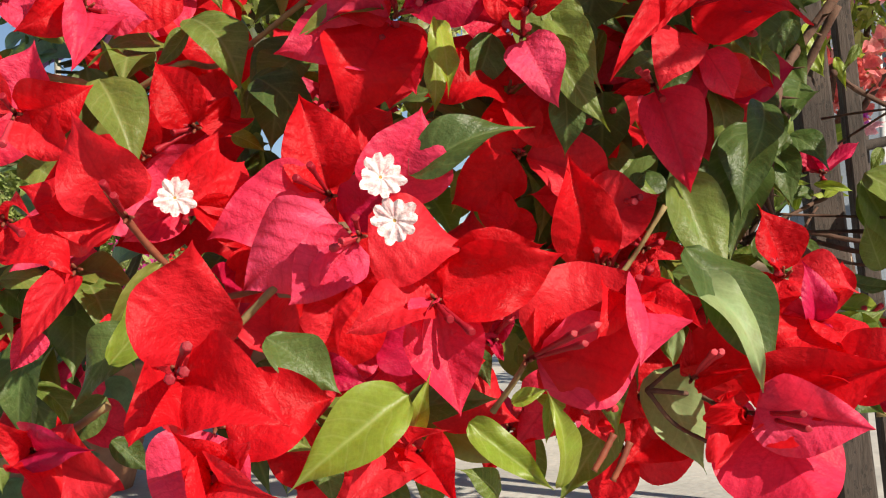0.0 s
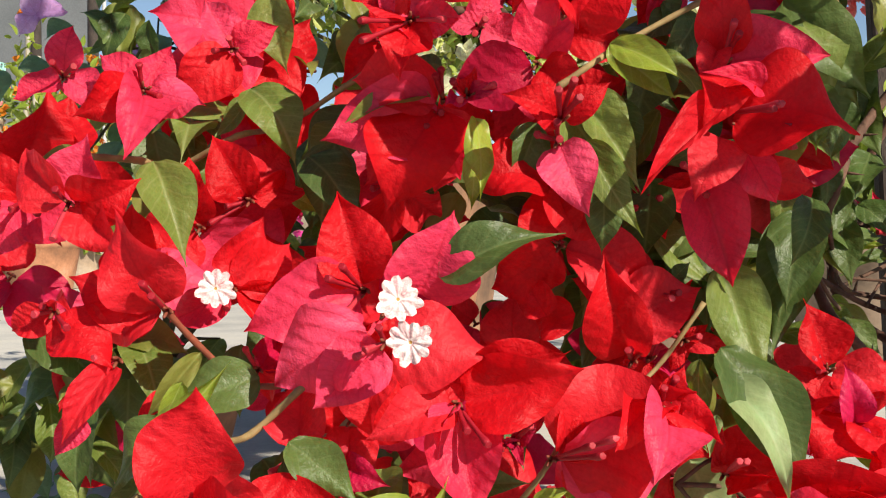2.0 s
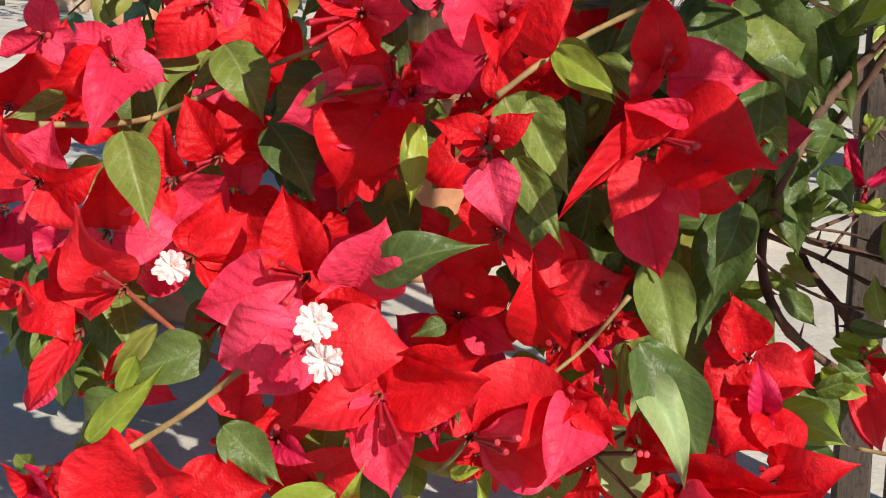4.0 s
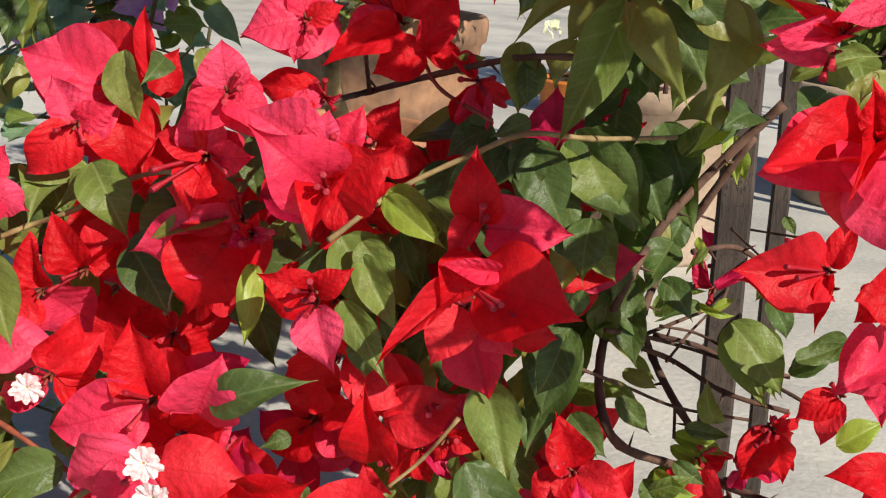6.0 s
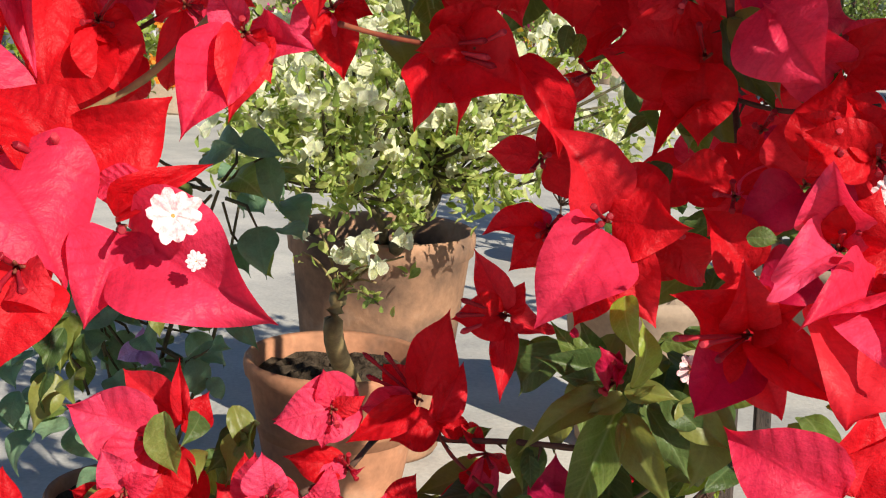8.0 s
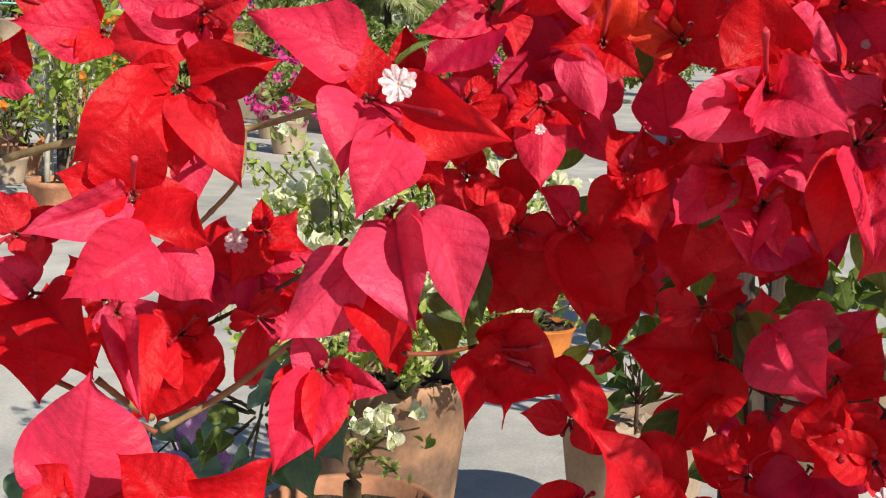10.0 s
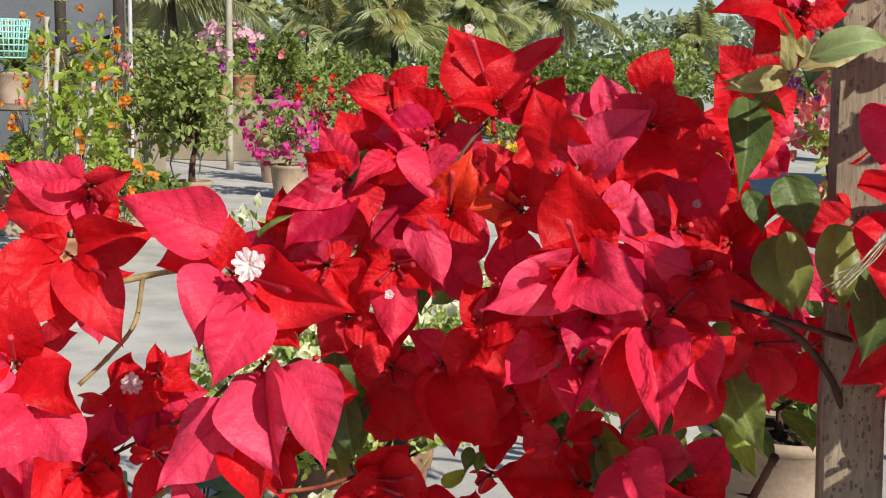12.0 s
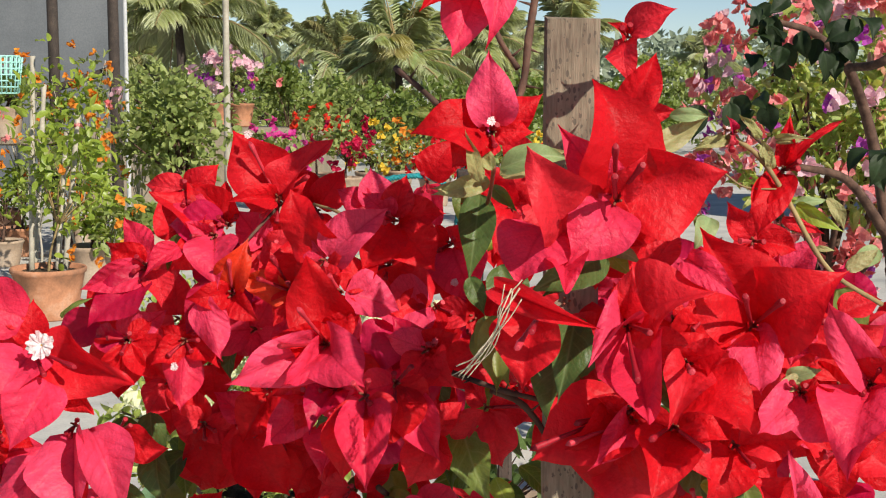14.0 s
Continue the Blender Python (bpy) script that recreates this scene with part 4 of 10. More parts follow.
leaf((0.119, 0.571, 0.298), (0.115, 0.563, 0.272), (0.04, -0.99, 0.09), DARK_LEAF, 1)
leaf((0.104, 0.573, 0.296), (0.096, 0.565, 0.273), (0.06, -0.99, 0.1), DARK_LEAF, 1)
leaf((0.129, 0.579, 0.279), (0.135, 0.571, 0.247), (0.02, -0.99, 0.12), DARK_LEAF, 1)
leaf((0.197, 0.655, 0.302), (0.213, 0.661, 0.311), (-0.08, -0.99, 0.08), YOUNG, 0.9)
leaf((0.198, 0.687, 0.29), (0.221, 0.694, 0.297), (-0.08, -0.99, 0.09), DARK_LEAF, 0.9)
leaf((0.218, 0.725, 0.288), (0.223, 0.718, 0.259), (-0.1, -0.99, 0.09), YOUNG, 0.7)
leaf((-0.01, 0.48, 0.183), (0.039, 0.484, 0.2), (0.28, -0.91, 0.31), DARK_LEAF, 0.65)
leaf((0.105, 0.546, 0.186), (0.123, 0.534, 0.134), (0.06, -0.96, 0.28), LEAF, 0.8, turn=10)
leaf((0.141, 0.576, 0.208), (0.127, 0.555, 0.145), (0, -0.97, 0.24), DARK_LEAF, 0.7)
leaf((0.1, 0.524, 0.14), (0.127, 0.506, 0.093), (0.07, -0.93, 0.36), PALE_LEAF, 0.6)
leaf((0.102, 0.522, 0.153), (0.138, 0.512, 0.095), (0.07, -0.94, 0.35), DARK_LEAF, 0.75)
leaf((0.166, 0.579, 0.104), (0.203, 0.583, 0.093), (-0.04, -0.92, 0.38), YOUNG, 0.6)
leaf((0.179, 0.596, 0.091), (0.207, 0.596, 0.073), (-0.05, -0.92, 0.39), DARK_LEAF, 0.8)
leaf((-0.112, 0.427, 0.117), (-0.08, 0.434, 0.154), (0.45, -0.79, 0.42), YOUNG, 0.44)
leaf((-0.061, 0.443, 0.124), (-0.034, 0.441, 0.102), (0.37, -0.83, 0.41), DARK_LEAF, 0.9)
leaf((-0.082, 0.482, 0.143), (-0.125, 0.469, 0.126), (0.38, -0.85, 0.36), DARK_LEAF, 0.8)
leaf((0.225, 0.67, 0.191), (0.251, 0.662, 0.144), (-0.12, -0.97, 0.23), LEAF, 0.8)
leaf((0.207, 0.709, 0.198), (0.184, 0.7, 0.182), (-0.09, -0.97, 0.21), DARK_LEAF, 0.6, turn=20)
leaf((0.217, 0.71, 0.185), (0.231, 0.715, 0.193), (-0.1, -0.97, 0.22), YOUNG, 0.6)
leaf((0.216, 0.707, 0.186), (0.206, 0.705, 0.186), (-0.1, -0.97, 0.22), YOUNG, 0.6)
leaf((0.16, 0.627, 0.164), (0.182, 0.628, 0.151), (-0.03, -0.96, 0.28), LEAF, 0.6)
leaf((0.146, 0.582, 0.152), (0.163, 0.581, 0.137), (0, -0.95, 0.32), DARK_LEAF, 0.9)
leaf((0.168, 0.616, 0.159), (0.188, 0.614, 0.141), (-0.04, -0.96, 0.29), DARK_LEAF, 0.8)
leaf((0.2, 0.655, 0.119), (0.229, 0.656, 0.106), (-0.08, -0.94, 0.33), YOUNG, 0.5)
leaf((0.206, 0.641, 0.137), (0.233, 0.645, 0.133), (-0.09, -0.95, 0.31), DARK_LEAF, 0.6)
leaf((0.083, 0.544, 0.179), (0.092, 0.548, 0.188), (0.1, -0.95, 0.29), DARK_LEAF, 0.9)
leaf((0.014, 0.53, 0.15), (-0.001, 0.525, 0.144), (0.21, -0.92, 0.34), DARK_LEAF, 1)
leaf((0.074, 0.535, 0.275), (0.096, 0.533, 0.252), (0.12, -0.98, 0.14), LEAF, 0.7)
leaf((0.187, 0.643, 0.102), (0.208, 0.639, 0.073), (-0.06, -0.93, 0.35), DARK_LEAF, 0.8)
leaf((0.095, 0.561, 0.297), (0.075, 0.549, 0.268), (0.08, -0.99, 0.1), DARK_LEAF, 0.8)
stem(BARK, 2.8, (0.239, 0.675, 0.315), (0.216, 0.680, 0.287), (0.187, 0.668, 0.251), (0.168, 0.620, 0.225), (0.158, 0.629, 0.188), (0.159, 0.603, 0.165), (0.172, 0.584, 0.146), (0.208, 0.655, 0.107), (0.236, 0.657, 0.098), (0.265, 0.633, 0.1))
stem(BARK, 2.6, (0.227, 0.700, 0.292), (0.204, 0.715, 0.245), (0.189, 0.731, 0.21), (0.177, 0.687, 0.185), (0.185, 0.689, 0.159), (0.203, 0.653, 0.142), (0.223, 0.672, 0.112))
stem(BARK, 1.6, (0.16, 0.65, 0.18), (0.193, 0.679, 0.163), (0.227, 0.666, 0.151), (0.263, 0.663, 0.145))
stem(BARK, 1.6, (0.184, 0.701, 0.169), (0.209, 0.702, 0.165), (0.234, 0.697, 0.159), (0.264, 0.688, 0.157))
stem(TWIG, 1.8, (0.036, 0.503, 0.259), (0.059, 0.532, 0.278), (0.094, 0.54, 0.298), (0.117, 0.54, 0.309), (0.146, 0.549, 0.308), (0.184, 0.654, 0.295))
stem(TWIG, 2, (-0.17, 0.501, 0.233), (-0.147, 0.527, 0.232), (-0.144, 0.568, 0.231), (-0.113, 0.561, 0.245), (-0.101, 0.606, 0.254), (-0.053, 0.556, 0.272))
stem(REDTWIG, 1.5, (-0.121, 0.46, 0.18), (-0.108, 0.481, 0.157), (-0.09, 0.489, 0.14), (-0.06, 0.464, 0.142))
stem(TWIG, 1.9, (-0.06, 0.464, 0.142), (-0.081, 0.463, 0.123), (-0.081, 0.411, 0.128), (-0.091, 0.383, 0.124))
stem(TWIG, 1.4, (0.096, 0.531, 0.171), (0.079, 0.534, 0.146), (0.065, 0.526, 0.133))
stem(BARK, 1.2, (0.18, 0.7, 0.169), (0.211, 0.715, 0.182), (0.223, 0.723, 0.188), (0.232, 0.776, 0.209))
stem(BARK, 1.1, (0.2, 0.654, 0.145), (0.201, 0.638, 0.131))
stem(TWIG, 1.5, (0.218, 0.645, 0.069), (0.242, 0.638, 0.069), (0.268, 0.623, 0.07))
stem(BARK, 1.6, (0.234, 0.669, 0.098), (0.242, 0.648, 0.074), (0.247, 0.615, 0.057))
b = bloom((-0.121, 0.65, 0.286), (0.41, -0.89, 0.21))
bract(b, (-0.178, 0.626, 0.315), SUNLIT_RED, 0.8, foot=(-0.127, 0.643, 0.305))
bract(b, (-0.156, 0.618, 0.265), RED, 0.75)
bract(b, (-0.121, 0.629, 0.244), RED, 0.9, foot=(-0.113, 0.644, 0.277))
bract(b, (-0.116, 0.654, 0.343), RED, 0.35, foot=(-0.11, 0.651, 0.304))
bract(b, (-0.158, 0.665, 0.329), RED, 0.7, foot=(-0.116, 0.659, 0.299))
bract(b, (-0.102, 0.671, 0.318), RED, 0.8, foot=(-0.112, 0.658, 0.292))
bract(b, (-0.184, 0.651, 0.294), SUNLIT_RED, 0.79, foot=(-0.147, 0.65, 0.284))
b = bloom((-0.027, 0.533, 0.301), (0.36, -0.9, 0.23))
bract(b, (-0.028, 0.531, 0.335), SUNLIT_RED, 1.2, foot=(-0.026, 0.53, 0.307))
bract(b, (-0.039, 0.507, 0.289), SUNLIT_RED, 0.93)
bract(b, (-0.025, 0.507, 0.277), SUNLIT_RED, 0.91)
bract(b, (0.001, 0.517, 0.299), SUNLIT_RED, 0.98, foot=(-0.02, 0.529, 0.319))
b = bloom((0.009, 0.587, 0.31), (0.28, -0.94, 0.2))
bract(b, (-0.033, 0.576, 0.337), SUNLIT_RED, 0.85, foot=(0.013, 0.592, 0.348))
bract(b, (-0.028, 0.582, 0.314), RED, 0.7)
bract(b, (0.02, 0.58, 0.314), SUNLIT_RED, 0.53, turn=20)
bract(b, (-0.007, 0.573, 0.309), SUNLIT_RED, 0.7)
b = bloom((0.044, 0.603, 0.348), (0.23, -0.96, 0.15))
bract(b, (0.059, 0.608, 0.401), RED, 0.65)
bract(b, (0.008, 0.581, 0.326), RED, 0.55)
bract(b, (0.021, 0.613, 0.364), RED, 0.84)
bract(b, (0.01, 0.605, 0.339), SUNLIT_RED, 0.78)
bract(b, (0.066, 0.622, 0.367), RED, 0.6, foot=(0.054, 0.607, 0.335))
bract(b, (0.028, 0.604, 0.321), RED, 0.9, foot=(0.054, 0.607, 0.335))
bract(b, (0.074, 0.613, 0.327), RED, 0.8, foot=(0.054, 0.607, 0.335))
tube_flower(b, (0.013, 0.594, 0.375))
tube_flower(b, (0.025, 0.596, 0.376))
tube_flower(b, (0.016, 0.591, 0.363))
leaf((0.149, 0.554, 0.376), (0.108, 0.53, 0.349), (0.08, -0.99, 0.12), OLIVE, 0.55)
leaf((0.155, 0.557, 0.369), (0.131, 0.526, 0.305), (0.07, -0.99, 0.13), LEAF, 0.55)
leaf((0.159, 0.537, 0.373), (0.187, 0.521, 0.329), (0.06, -0.99, 0.13), OLIVE, 0.6)
leaf((0.167, 0.561, 0.374), (0.196, 0.556, 0.332), (0.04, -0.99, 0.12), DARK_LEAF, 0.6)
leaf((0.161, 0.52, 0.391), (0.162, 0.529, 0.426), (0.06, -0.99, 0.1), YOUNG, 0.7, turn=30)
leaf((0.157, 0.526, 0.371), (0.158, 0.511, 0.355), (0.07, -0.99, 0.13), OLIVE, 0.36)
leaf((0.163, 0.535, 0.383), (0.173, 0.529, 0.392), (0.05, -0.99, 0.11), OLIVE, 0.56)
leaf((0.177, 0.559, 0.379), (0.2, 0.558, 0.358), (0.03, -0.99, 0.11), DARK_LEAF, 0.9)
leaf((0.152, 0.548, 0.381), (0.134, 0.546, 0.382), (0.07, -0.99, 0.11), LEAF, 0.8)
leaf((0.206, 0.436, 0.384), (0.232, 0.428, 0.377), (-0.03, -0.99, 0.13), YOUNG, 0.4)
b = bloom((0.154, 0.537, 0.395), (0.07, -0.99, 0.09))
bract(b, (0.146, 0.528, 0.407), MAGENTA, 0.63)
bract(b, (0.154, 0.515, 0.391), MAGENTA, 0.37)
b = bloom((0.244, 0.392, 0.394), (-0.12, -0.99, 0.12))
bract(b, (0.196, 0.405, 0.415), SUNLIT_RED, 0.85)
bract(b, (0.265, 0.403, 0.423), RED, 1)
bract(b, (0.223, 0.374, 0.379), SUNLIT_RED, 0.5, foot=(0.25, 0.387, 0.392))
bract(b, (0.261, 0.38, 0.377), SUNLIT_RED, 0.9, foot=(0.246, 0.386, 0.391))
bract(b, (0.25, 0.402, 0.431), RED, 0.9)
tube_flower(b, (0.232, 0.34, 0.406))
tube_flower(b, (0.234, 0.34, 0.403))
b = bloom((0.23, 0.399, 0.374), (-0.08, -0.98, 0.16))
bract(b, (0.204, 0.364, 0.376), SUNLIT_RED, 0.28)
bract(b, (0.207, 0.387, 0.385), RED, 0.32)
b = bloom((0.246, 0.405, 0.34), (-0.12, -0.97, 0.23))
bract(b, (0.208, 0.366, 0.335), RED, 0.58)
bract(b, (0.239, 0.389, 0.363), RED, 0.58)
bract(b, (0.263, 0.36, 0.314), SUNLIT_RED, 0.93)
bract(b, (0.234, 0.368, 0.324), RED, 0.28)
bract(b, (0.257, 0.39, 0.354), RED, 0.48)
b = bloom((0.265, 0.598, 0.245), (-0.11, -0.95, 0.3))
bract(b, (0.217, 0.58, 0.245), RED, 0.94)
bract(b, (0.259, 0.58, 0.217), RED, 0.3)
bract(b, (0.276, 0.607, 0.271), RED, 0.6)
tube_flower(b, (0.239, 0.578, 0.264))
tube_flower(b, (0.24, 0.575, 0.251))
tube_flower(b, (0.246, 0.574, 0.246))
b = bloom((0.296, 0.54, 0.255), (-0.17, -0.94, 0.31))
bract(b, (0.266, 0.524, 0.252), RED, 1.01)
bract(b, (0.293, 0.524, 0.237), RED, 0.59)
bract(b, (0.309, 0.546, 0.271), RED, 1)
b = bloom((0.293, 0.56, 0.219), (-0.16, -0.92, 0.35))
bract(b, (0.263, 0.521, 0.209), SUNLIT_RED, 0.75)
bract(b, (0.301, 0.527, 0.207), SUNLIT_RED, 0.83)
b = bloom((0.271, 0.415, 0.34), (-0.17, -0.96, 0.23))
bract(b, (0.253, 0.372, 0.347), SUNLIT_RED, 0.31)
bract(b, (0.272, 0.374, 0.342), SUNLIT_RED, 0.62)
leaf((0.247, 0.669, 0.255), (0.254, 0.668, 0.245), (-0.07, -0.96, 0.26), DARK_LEAF, 0.9)
leaf((0.136, 0.583, 0.306), (0.174, 0.579, 0.261), (0.09, -0.97, 0.22), DARK_LEAF, 0.9)
leaf((0.163, 0.67, 0.287), (0.184, 0.662, 0.241), (0.04, -0.97, 0.22), DARK_LEAF, 0.85)
leaf((0.115, 0.571, 0.298), (0.136, 0.564, 0.259), (0.13, -0.96, 0.24), DARK_LEAF, 1)
leaf((0.149, 0.6, 0.259), (0.161, 0.595, 0.231), (0.07, -0.96, 0.28), LEAF, 0.8)
leaf((0.126, 0.573, 0.264), (0.145, 0.571, 0.24), (0.11, -0.95, 0.29), DARK_LEAF, 1)
leaf((0.212, 0.655, 0.309), (0.19, 0.646, 0.287), (-0.03, -0.98, 0.19), YOUNG, 0.6)
leaf((0.111, 0.567, 0.335), (0.113, 0.563, 0.317), (0.14, -0.97, 0.18), DARK_LEAF, 0.9)
leaf((0.115, 0.566, 0.311), (0.097, 0.56, 0.302), (0.13, -0.97, 0.22), DARK_LEAF, 0.9)
leaf((0.245, 0.514, 0.33), (0.225, 0.509, 0.324), (-0.09, -0.97, 0.21), OLIVE, 0.8)
leaf((0.248, 0.397, 0.375), (0.251, 0.399, 0.382), (-0.13, -0.98, 0.16), YOUNG, 0.6)
leaf((0.219, 0.441, 0.354), (0.251, 0.449, 0.364), (-0.05, -0.98, 0.19), LEAF, 0.4)
leaf((0.245, 0.42, 0.361), (0.24, 0.416, 0.349), (-0.11, -0.98, 0.18), OLIVE, 0.6)
leaf((0.256, 0.412, 0.365), (0.265, 0.411, 0.353), (-0.14, -0.97, 0.18), LEAF, 0.7)
leaf((0.225, 0.663, 0.194), (0.258, 0.659, 0.154), (-0.04, -0.94, 0.34), LEAF, 0.9)
leaf((0.258, 0.625, 0.188), (0.284, 0.632, 0.199), (-0.09, -0.93, 0.36), DARK_LEAF, 0.7)
leaf((0.21, 0.707, 0.189), (0.184, 0.7, 0.177), (-0.02, -0.94, 0.33), DARK_LEAF, 0.5, turn=20)
leaf((0.142, 0.543, 0.215), (0.131, 0.534, 0.185), (0.08, -0.92, 0.37), DARK_LEAF, 0.9)
leaf((0.173, 0.663, 0.168), (0.189, 0.662, 0.153), (0.03, -0.93, 0.37), LEAF, 0.5)
leaf((-0.142, 0.82, 0.328), (-0.115, 0.818, 0.302), (0.37, -0.92, 0.13), BLUE_LEAF, 0.8)
leaf((0.15, 0.518, 0.245), (0.144, 0.514, 0.229), (0.07, -0.94, 0.34), DARK_LEAF, 0.9)
leaf((0.263, 0.413, 0.37), (0.26, 0.407, 0.351), (-0.15, -0.97, 0.17), LEAF, 0.7)
stem(BARK, 1.9, (-0.012, 0.563, 0.301), (0.007, 0.595, 0.306), (0.014, 0.66, 0.304), (0.063, 0.609, 0.324), (0.103, 0.577, 0.338), (0.129, 0.566, 0.342), (0.157, 0.562, 0.343))
stem(BARK, 1.4, (0.014, 0.66, 0.304), (0.022, 0.613, 0.331))
stem(REDTWIG, 1.2, (0.052, 0.62, 0.327), (0.065, 0.604, 0.316), (0.097, 0.561, 0.31))
stem(REDTWIG, 1.1, (-0.121, 0.65, 0.286), (-0.09, 0.625, 0.283))
b = bloom((-0.031, 0.367, 0.482), (0.39, -0.9, 0.19))
bract(b, (0.035, 0.351, 0.454), SUNLIT_RED, 0.79)
bract(b, (0.001, 0.377, 0.506), RED, 0.4, foot=(-0.033, 0.368, 0.485))
bract(b, (-0.033, 0.34, 0.449), SUNLIT_RED, 0.89)
bract(b, (-0.047, 0.378, 0.494), SUNLIT_RED, 0.76, foot=(-0.024, 0.376, 0.496))
floret(b, (-0.001, 0.343, 0.492), 0.0102)
floret(b, (0.008, 0.341, 0.477), 0.0039)
tube_flower(b, (-0.018, 0.339, 0.486))
b = bloom((-0.053, 0.374, 0.498), (0.43, -0.89, 0.15))
bract(b, (-0.018, 0.385, 0.529), RED, 0.95)
bract(b, (-0.086, 0.375, 0.53), RED, 0.9)
bract(b, (-0.072, 0.363, 0.513), RED, 0.9)
tube_flower(b, (-0.052, 0.357, 0.516))
tube_flower(b, (-0.066, 0.354, 0.512))
b = bloom((-0.053, 0.331, 0.472), (0.46, -0.86, 0.21))
bract(b, (-0.053, 0.314, 0.438), RED, 1.2)
bract(b, (-0.034, 0.321, 0.458), RED, 0.9)
b = bloom((-0.116, 0.535, 0.536), (0.41, -0.91, 0.05))
bract(b, (-0.134, 0.547, 0.51), RED, 0.74)
bract(b, (-0.102, 0.559, 0.544), RED, 0.86)
bract(b, (-0.151, 0.538, 0.528), RED, 0.92)
bract(b, (-0.15, 0.555, 0.559), SUNLIT_RED, 0.78)
b = bloom((-0.061, 0.513, 0.561), (0.35, -0.94, 0.02))
bract(b, (-0.074, 0.523, 0.519), RED, 0.48)
bract(b, (-0.081, 0.529, 0.554), RED, 0.62)
b = bloom((-0.012, 0.451, 0.552), (0.31, -0.95, 0.03))
bract(b, (-0.028, 0.419, 0.508), SUNLIT_RED, 0.74)
bract(b, (0.023, 0.434, 0.547), SUNLIT_RED, 0.66)
bract(b, (-0.009, 0.423, 0.516), RED, 0.68)
bract(b, (0.004, 0.439, 0.532), RED, 0.83)
bract(b, (-0.026, 0.452, 0.572), SUNLIT_RED, 1)
b = bloom((0.054, 0.533, 0.547), (0.17, -0.98, 0.04))
bract(b, (0.105, 0.526, 0.527), RED, 1.05)
bract(b, (0.053, 0.504, 0.509), RED, 0.55)
bract(b, (0.085, 0.542, 0.569), RED, 1)
bract(b, (0.119, 0.522, 0.497), RED, 0.5, foot=(0.092, 0.532, 0.542))
bract(b, (0.071, 0.517, 0.507), RED, 0.5, foot=(0.063, 0.526, 0.535))
tube_flower(b, (0.083, 0.517, 0.552))
tube_flower(b, (0.085, 0.516, 0.544))
tube_flower(b, (0.088, 0.516, 0.54))
b = bloom((0.189, 0.569, 0.54), (-0.05, -1, 0.05))
bract(b, (0.132, 0.552, 0.549), RED, 0.8)
bract(b, (0.161, 0.536, 0.498), RED, 0.42)
bract(b, (0.18, 0.566, 0.578), RED, 0.6)
bract(b, (0.205, 0.577, 0.566), RED, 0.8)
bract(b, (0.154, 0.57, 0.519), RED, 0.9, foot=(0.18, 0.574, 0.542))
tube_flower(b, (0.161, 0.547, 0.552))
tube_flower(b, (0.163, 0.546, 0.545))
tube_flower(b, (0.166, 0.545, 0.54))
tube_flower(b, (0.171, 0.545, 0.535))
b = bloom((0.128, 0.59, 0.536), (0.04, -1, 0.05))
bract(b, (0.114, 0.616, 0.52), RED, 0.62)
bract(b, (0.135, 0.627, 0.561), RED, 0.64)
b = bloom((0.243, 0.53, 0.543), (-0.14, -0.99, 0.05))
bract(b, (0.204, 0.51, 0.575), SUNLIT_RED, 0.81)
bract(b, (0.24, 0.51, 0.548), RED, 1, foot=(0.237, 0.511, 0.505))
bract(b, (0.268, 0.513, 0.543), RED, 1, foot=(0.245, 0.521, 0.546))
bract(b, (0.261, 0.518, 0.572), RED, 1, foot=(0.245, 0.521, 0.546))
tube_flower(b, (0.241, 0.513, 0.563))
b = bloom((0.143, 0.517, 0.472), (0.02, -0.99, 0.17))
bract(b, (0.115, 0.511, 0.515), RED, 0.9)
bract(b, (0.183, 0.503, 0.474), RED, 0.95)
bract(b, (0.115, 0.488, 0.425), SUNLIT_RED, 0.9)
bract(b, (0.17, 0.512, 0.424), RED, 0.8, foot=(0.148, 0.516, 0.462))
bract(b, (0.152, 0.501, 0.436), RED, 0.6, foot=(0.141, 0.51, 0.463))
tube_flower(b, (0.138, 0.478, 0.485))
tube_flower(b, (0.146, 0.478, 0.481))
tube_flower(b, (0.142, 0.477, 0.477))
b = bloom((0.105, 0.601, 0.489), (0.08, -0.99, 0.12))
bract(b, (0.074, 0.607, 0.49), RED, 0.85)
bract(b, (0.114, 0.628, 0.512), RED, 0.63)
bract(b, (0.135, 0.624, 0.476), RED, 0.86)
b = bloom((0.115, 0.543, 0.462), (0.07, -0.98, 0.18))
bract(b, (0.083, 0.537, 0.457), RED, 0.8)
bract(b, (0.103, 0.543, 0.473), MAGENTA, 0.7)
bract(b, (0.097, 0.536, 0.44), RED, 0.8)
b = bloom((0.093, 0.583, 0.406), (0.09, -0.96, 0.24))
bract(b, (0.065, 0.568, 0.405), RED, 1.05)
bract(b, (0.073, 0.587, 0.44), RED, 0.6)
bract(b, (0.094, 0.564, 0.363), RED, 0.4)
bract(b, (0.121, 0.595, 0.396), RED, 0.67)
bract(b, (0.101, 0.588, 0.424), RED, 0.9)
tube_flower(b, (0.069, 0.559, 0.41))
tube_flower(b, (0.071, 0.561, 0.418))
tube_flower(b, (0.072, 0.558, 0.401))
b = bloom((0.152, 0.537, 0.388), (0.01, -0.96, 0.29))
bract(b, (0.144, 0.52, 0.411), MAGENTA, 0.56)
bract(b, (0.154, 0.531, 0.407), MAGENTA, 0.53)
bract(b, (0.131, 0.539, 0.415), MAGENTA, 0.8, foot=(0.132, 0.538, 0.409))
b = bloom((0.189, 0.535, 0.399), (-0.05, -0.96, 0.27))
floret(b, (0.189, 0.535, 0.399), 0.0077)
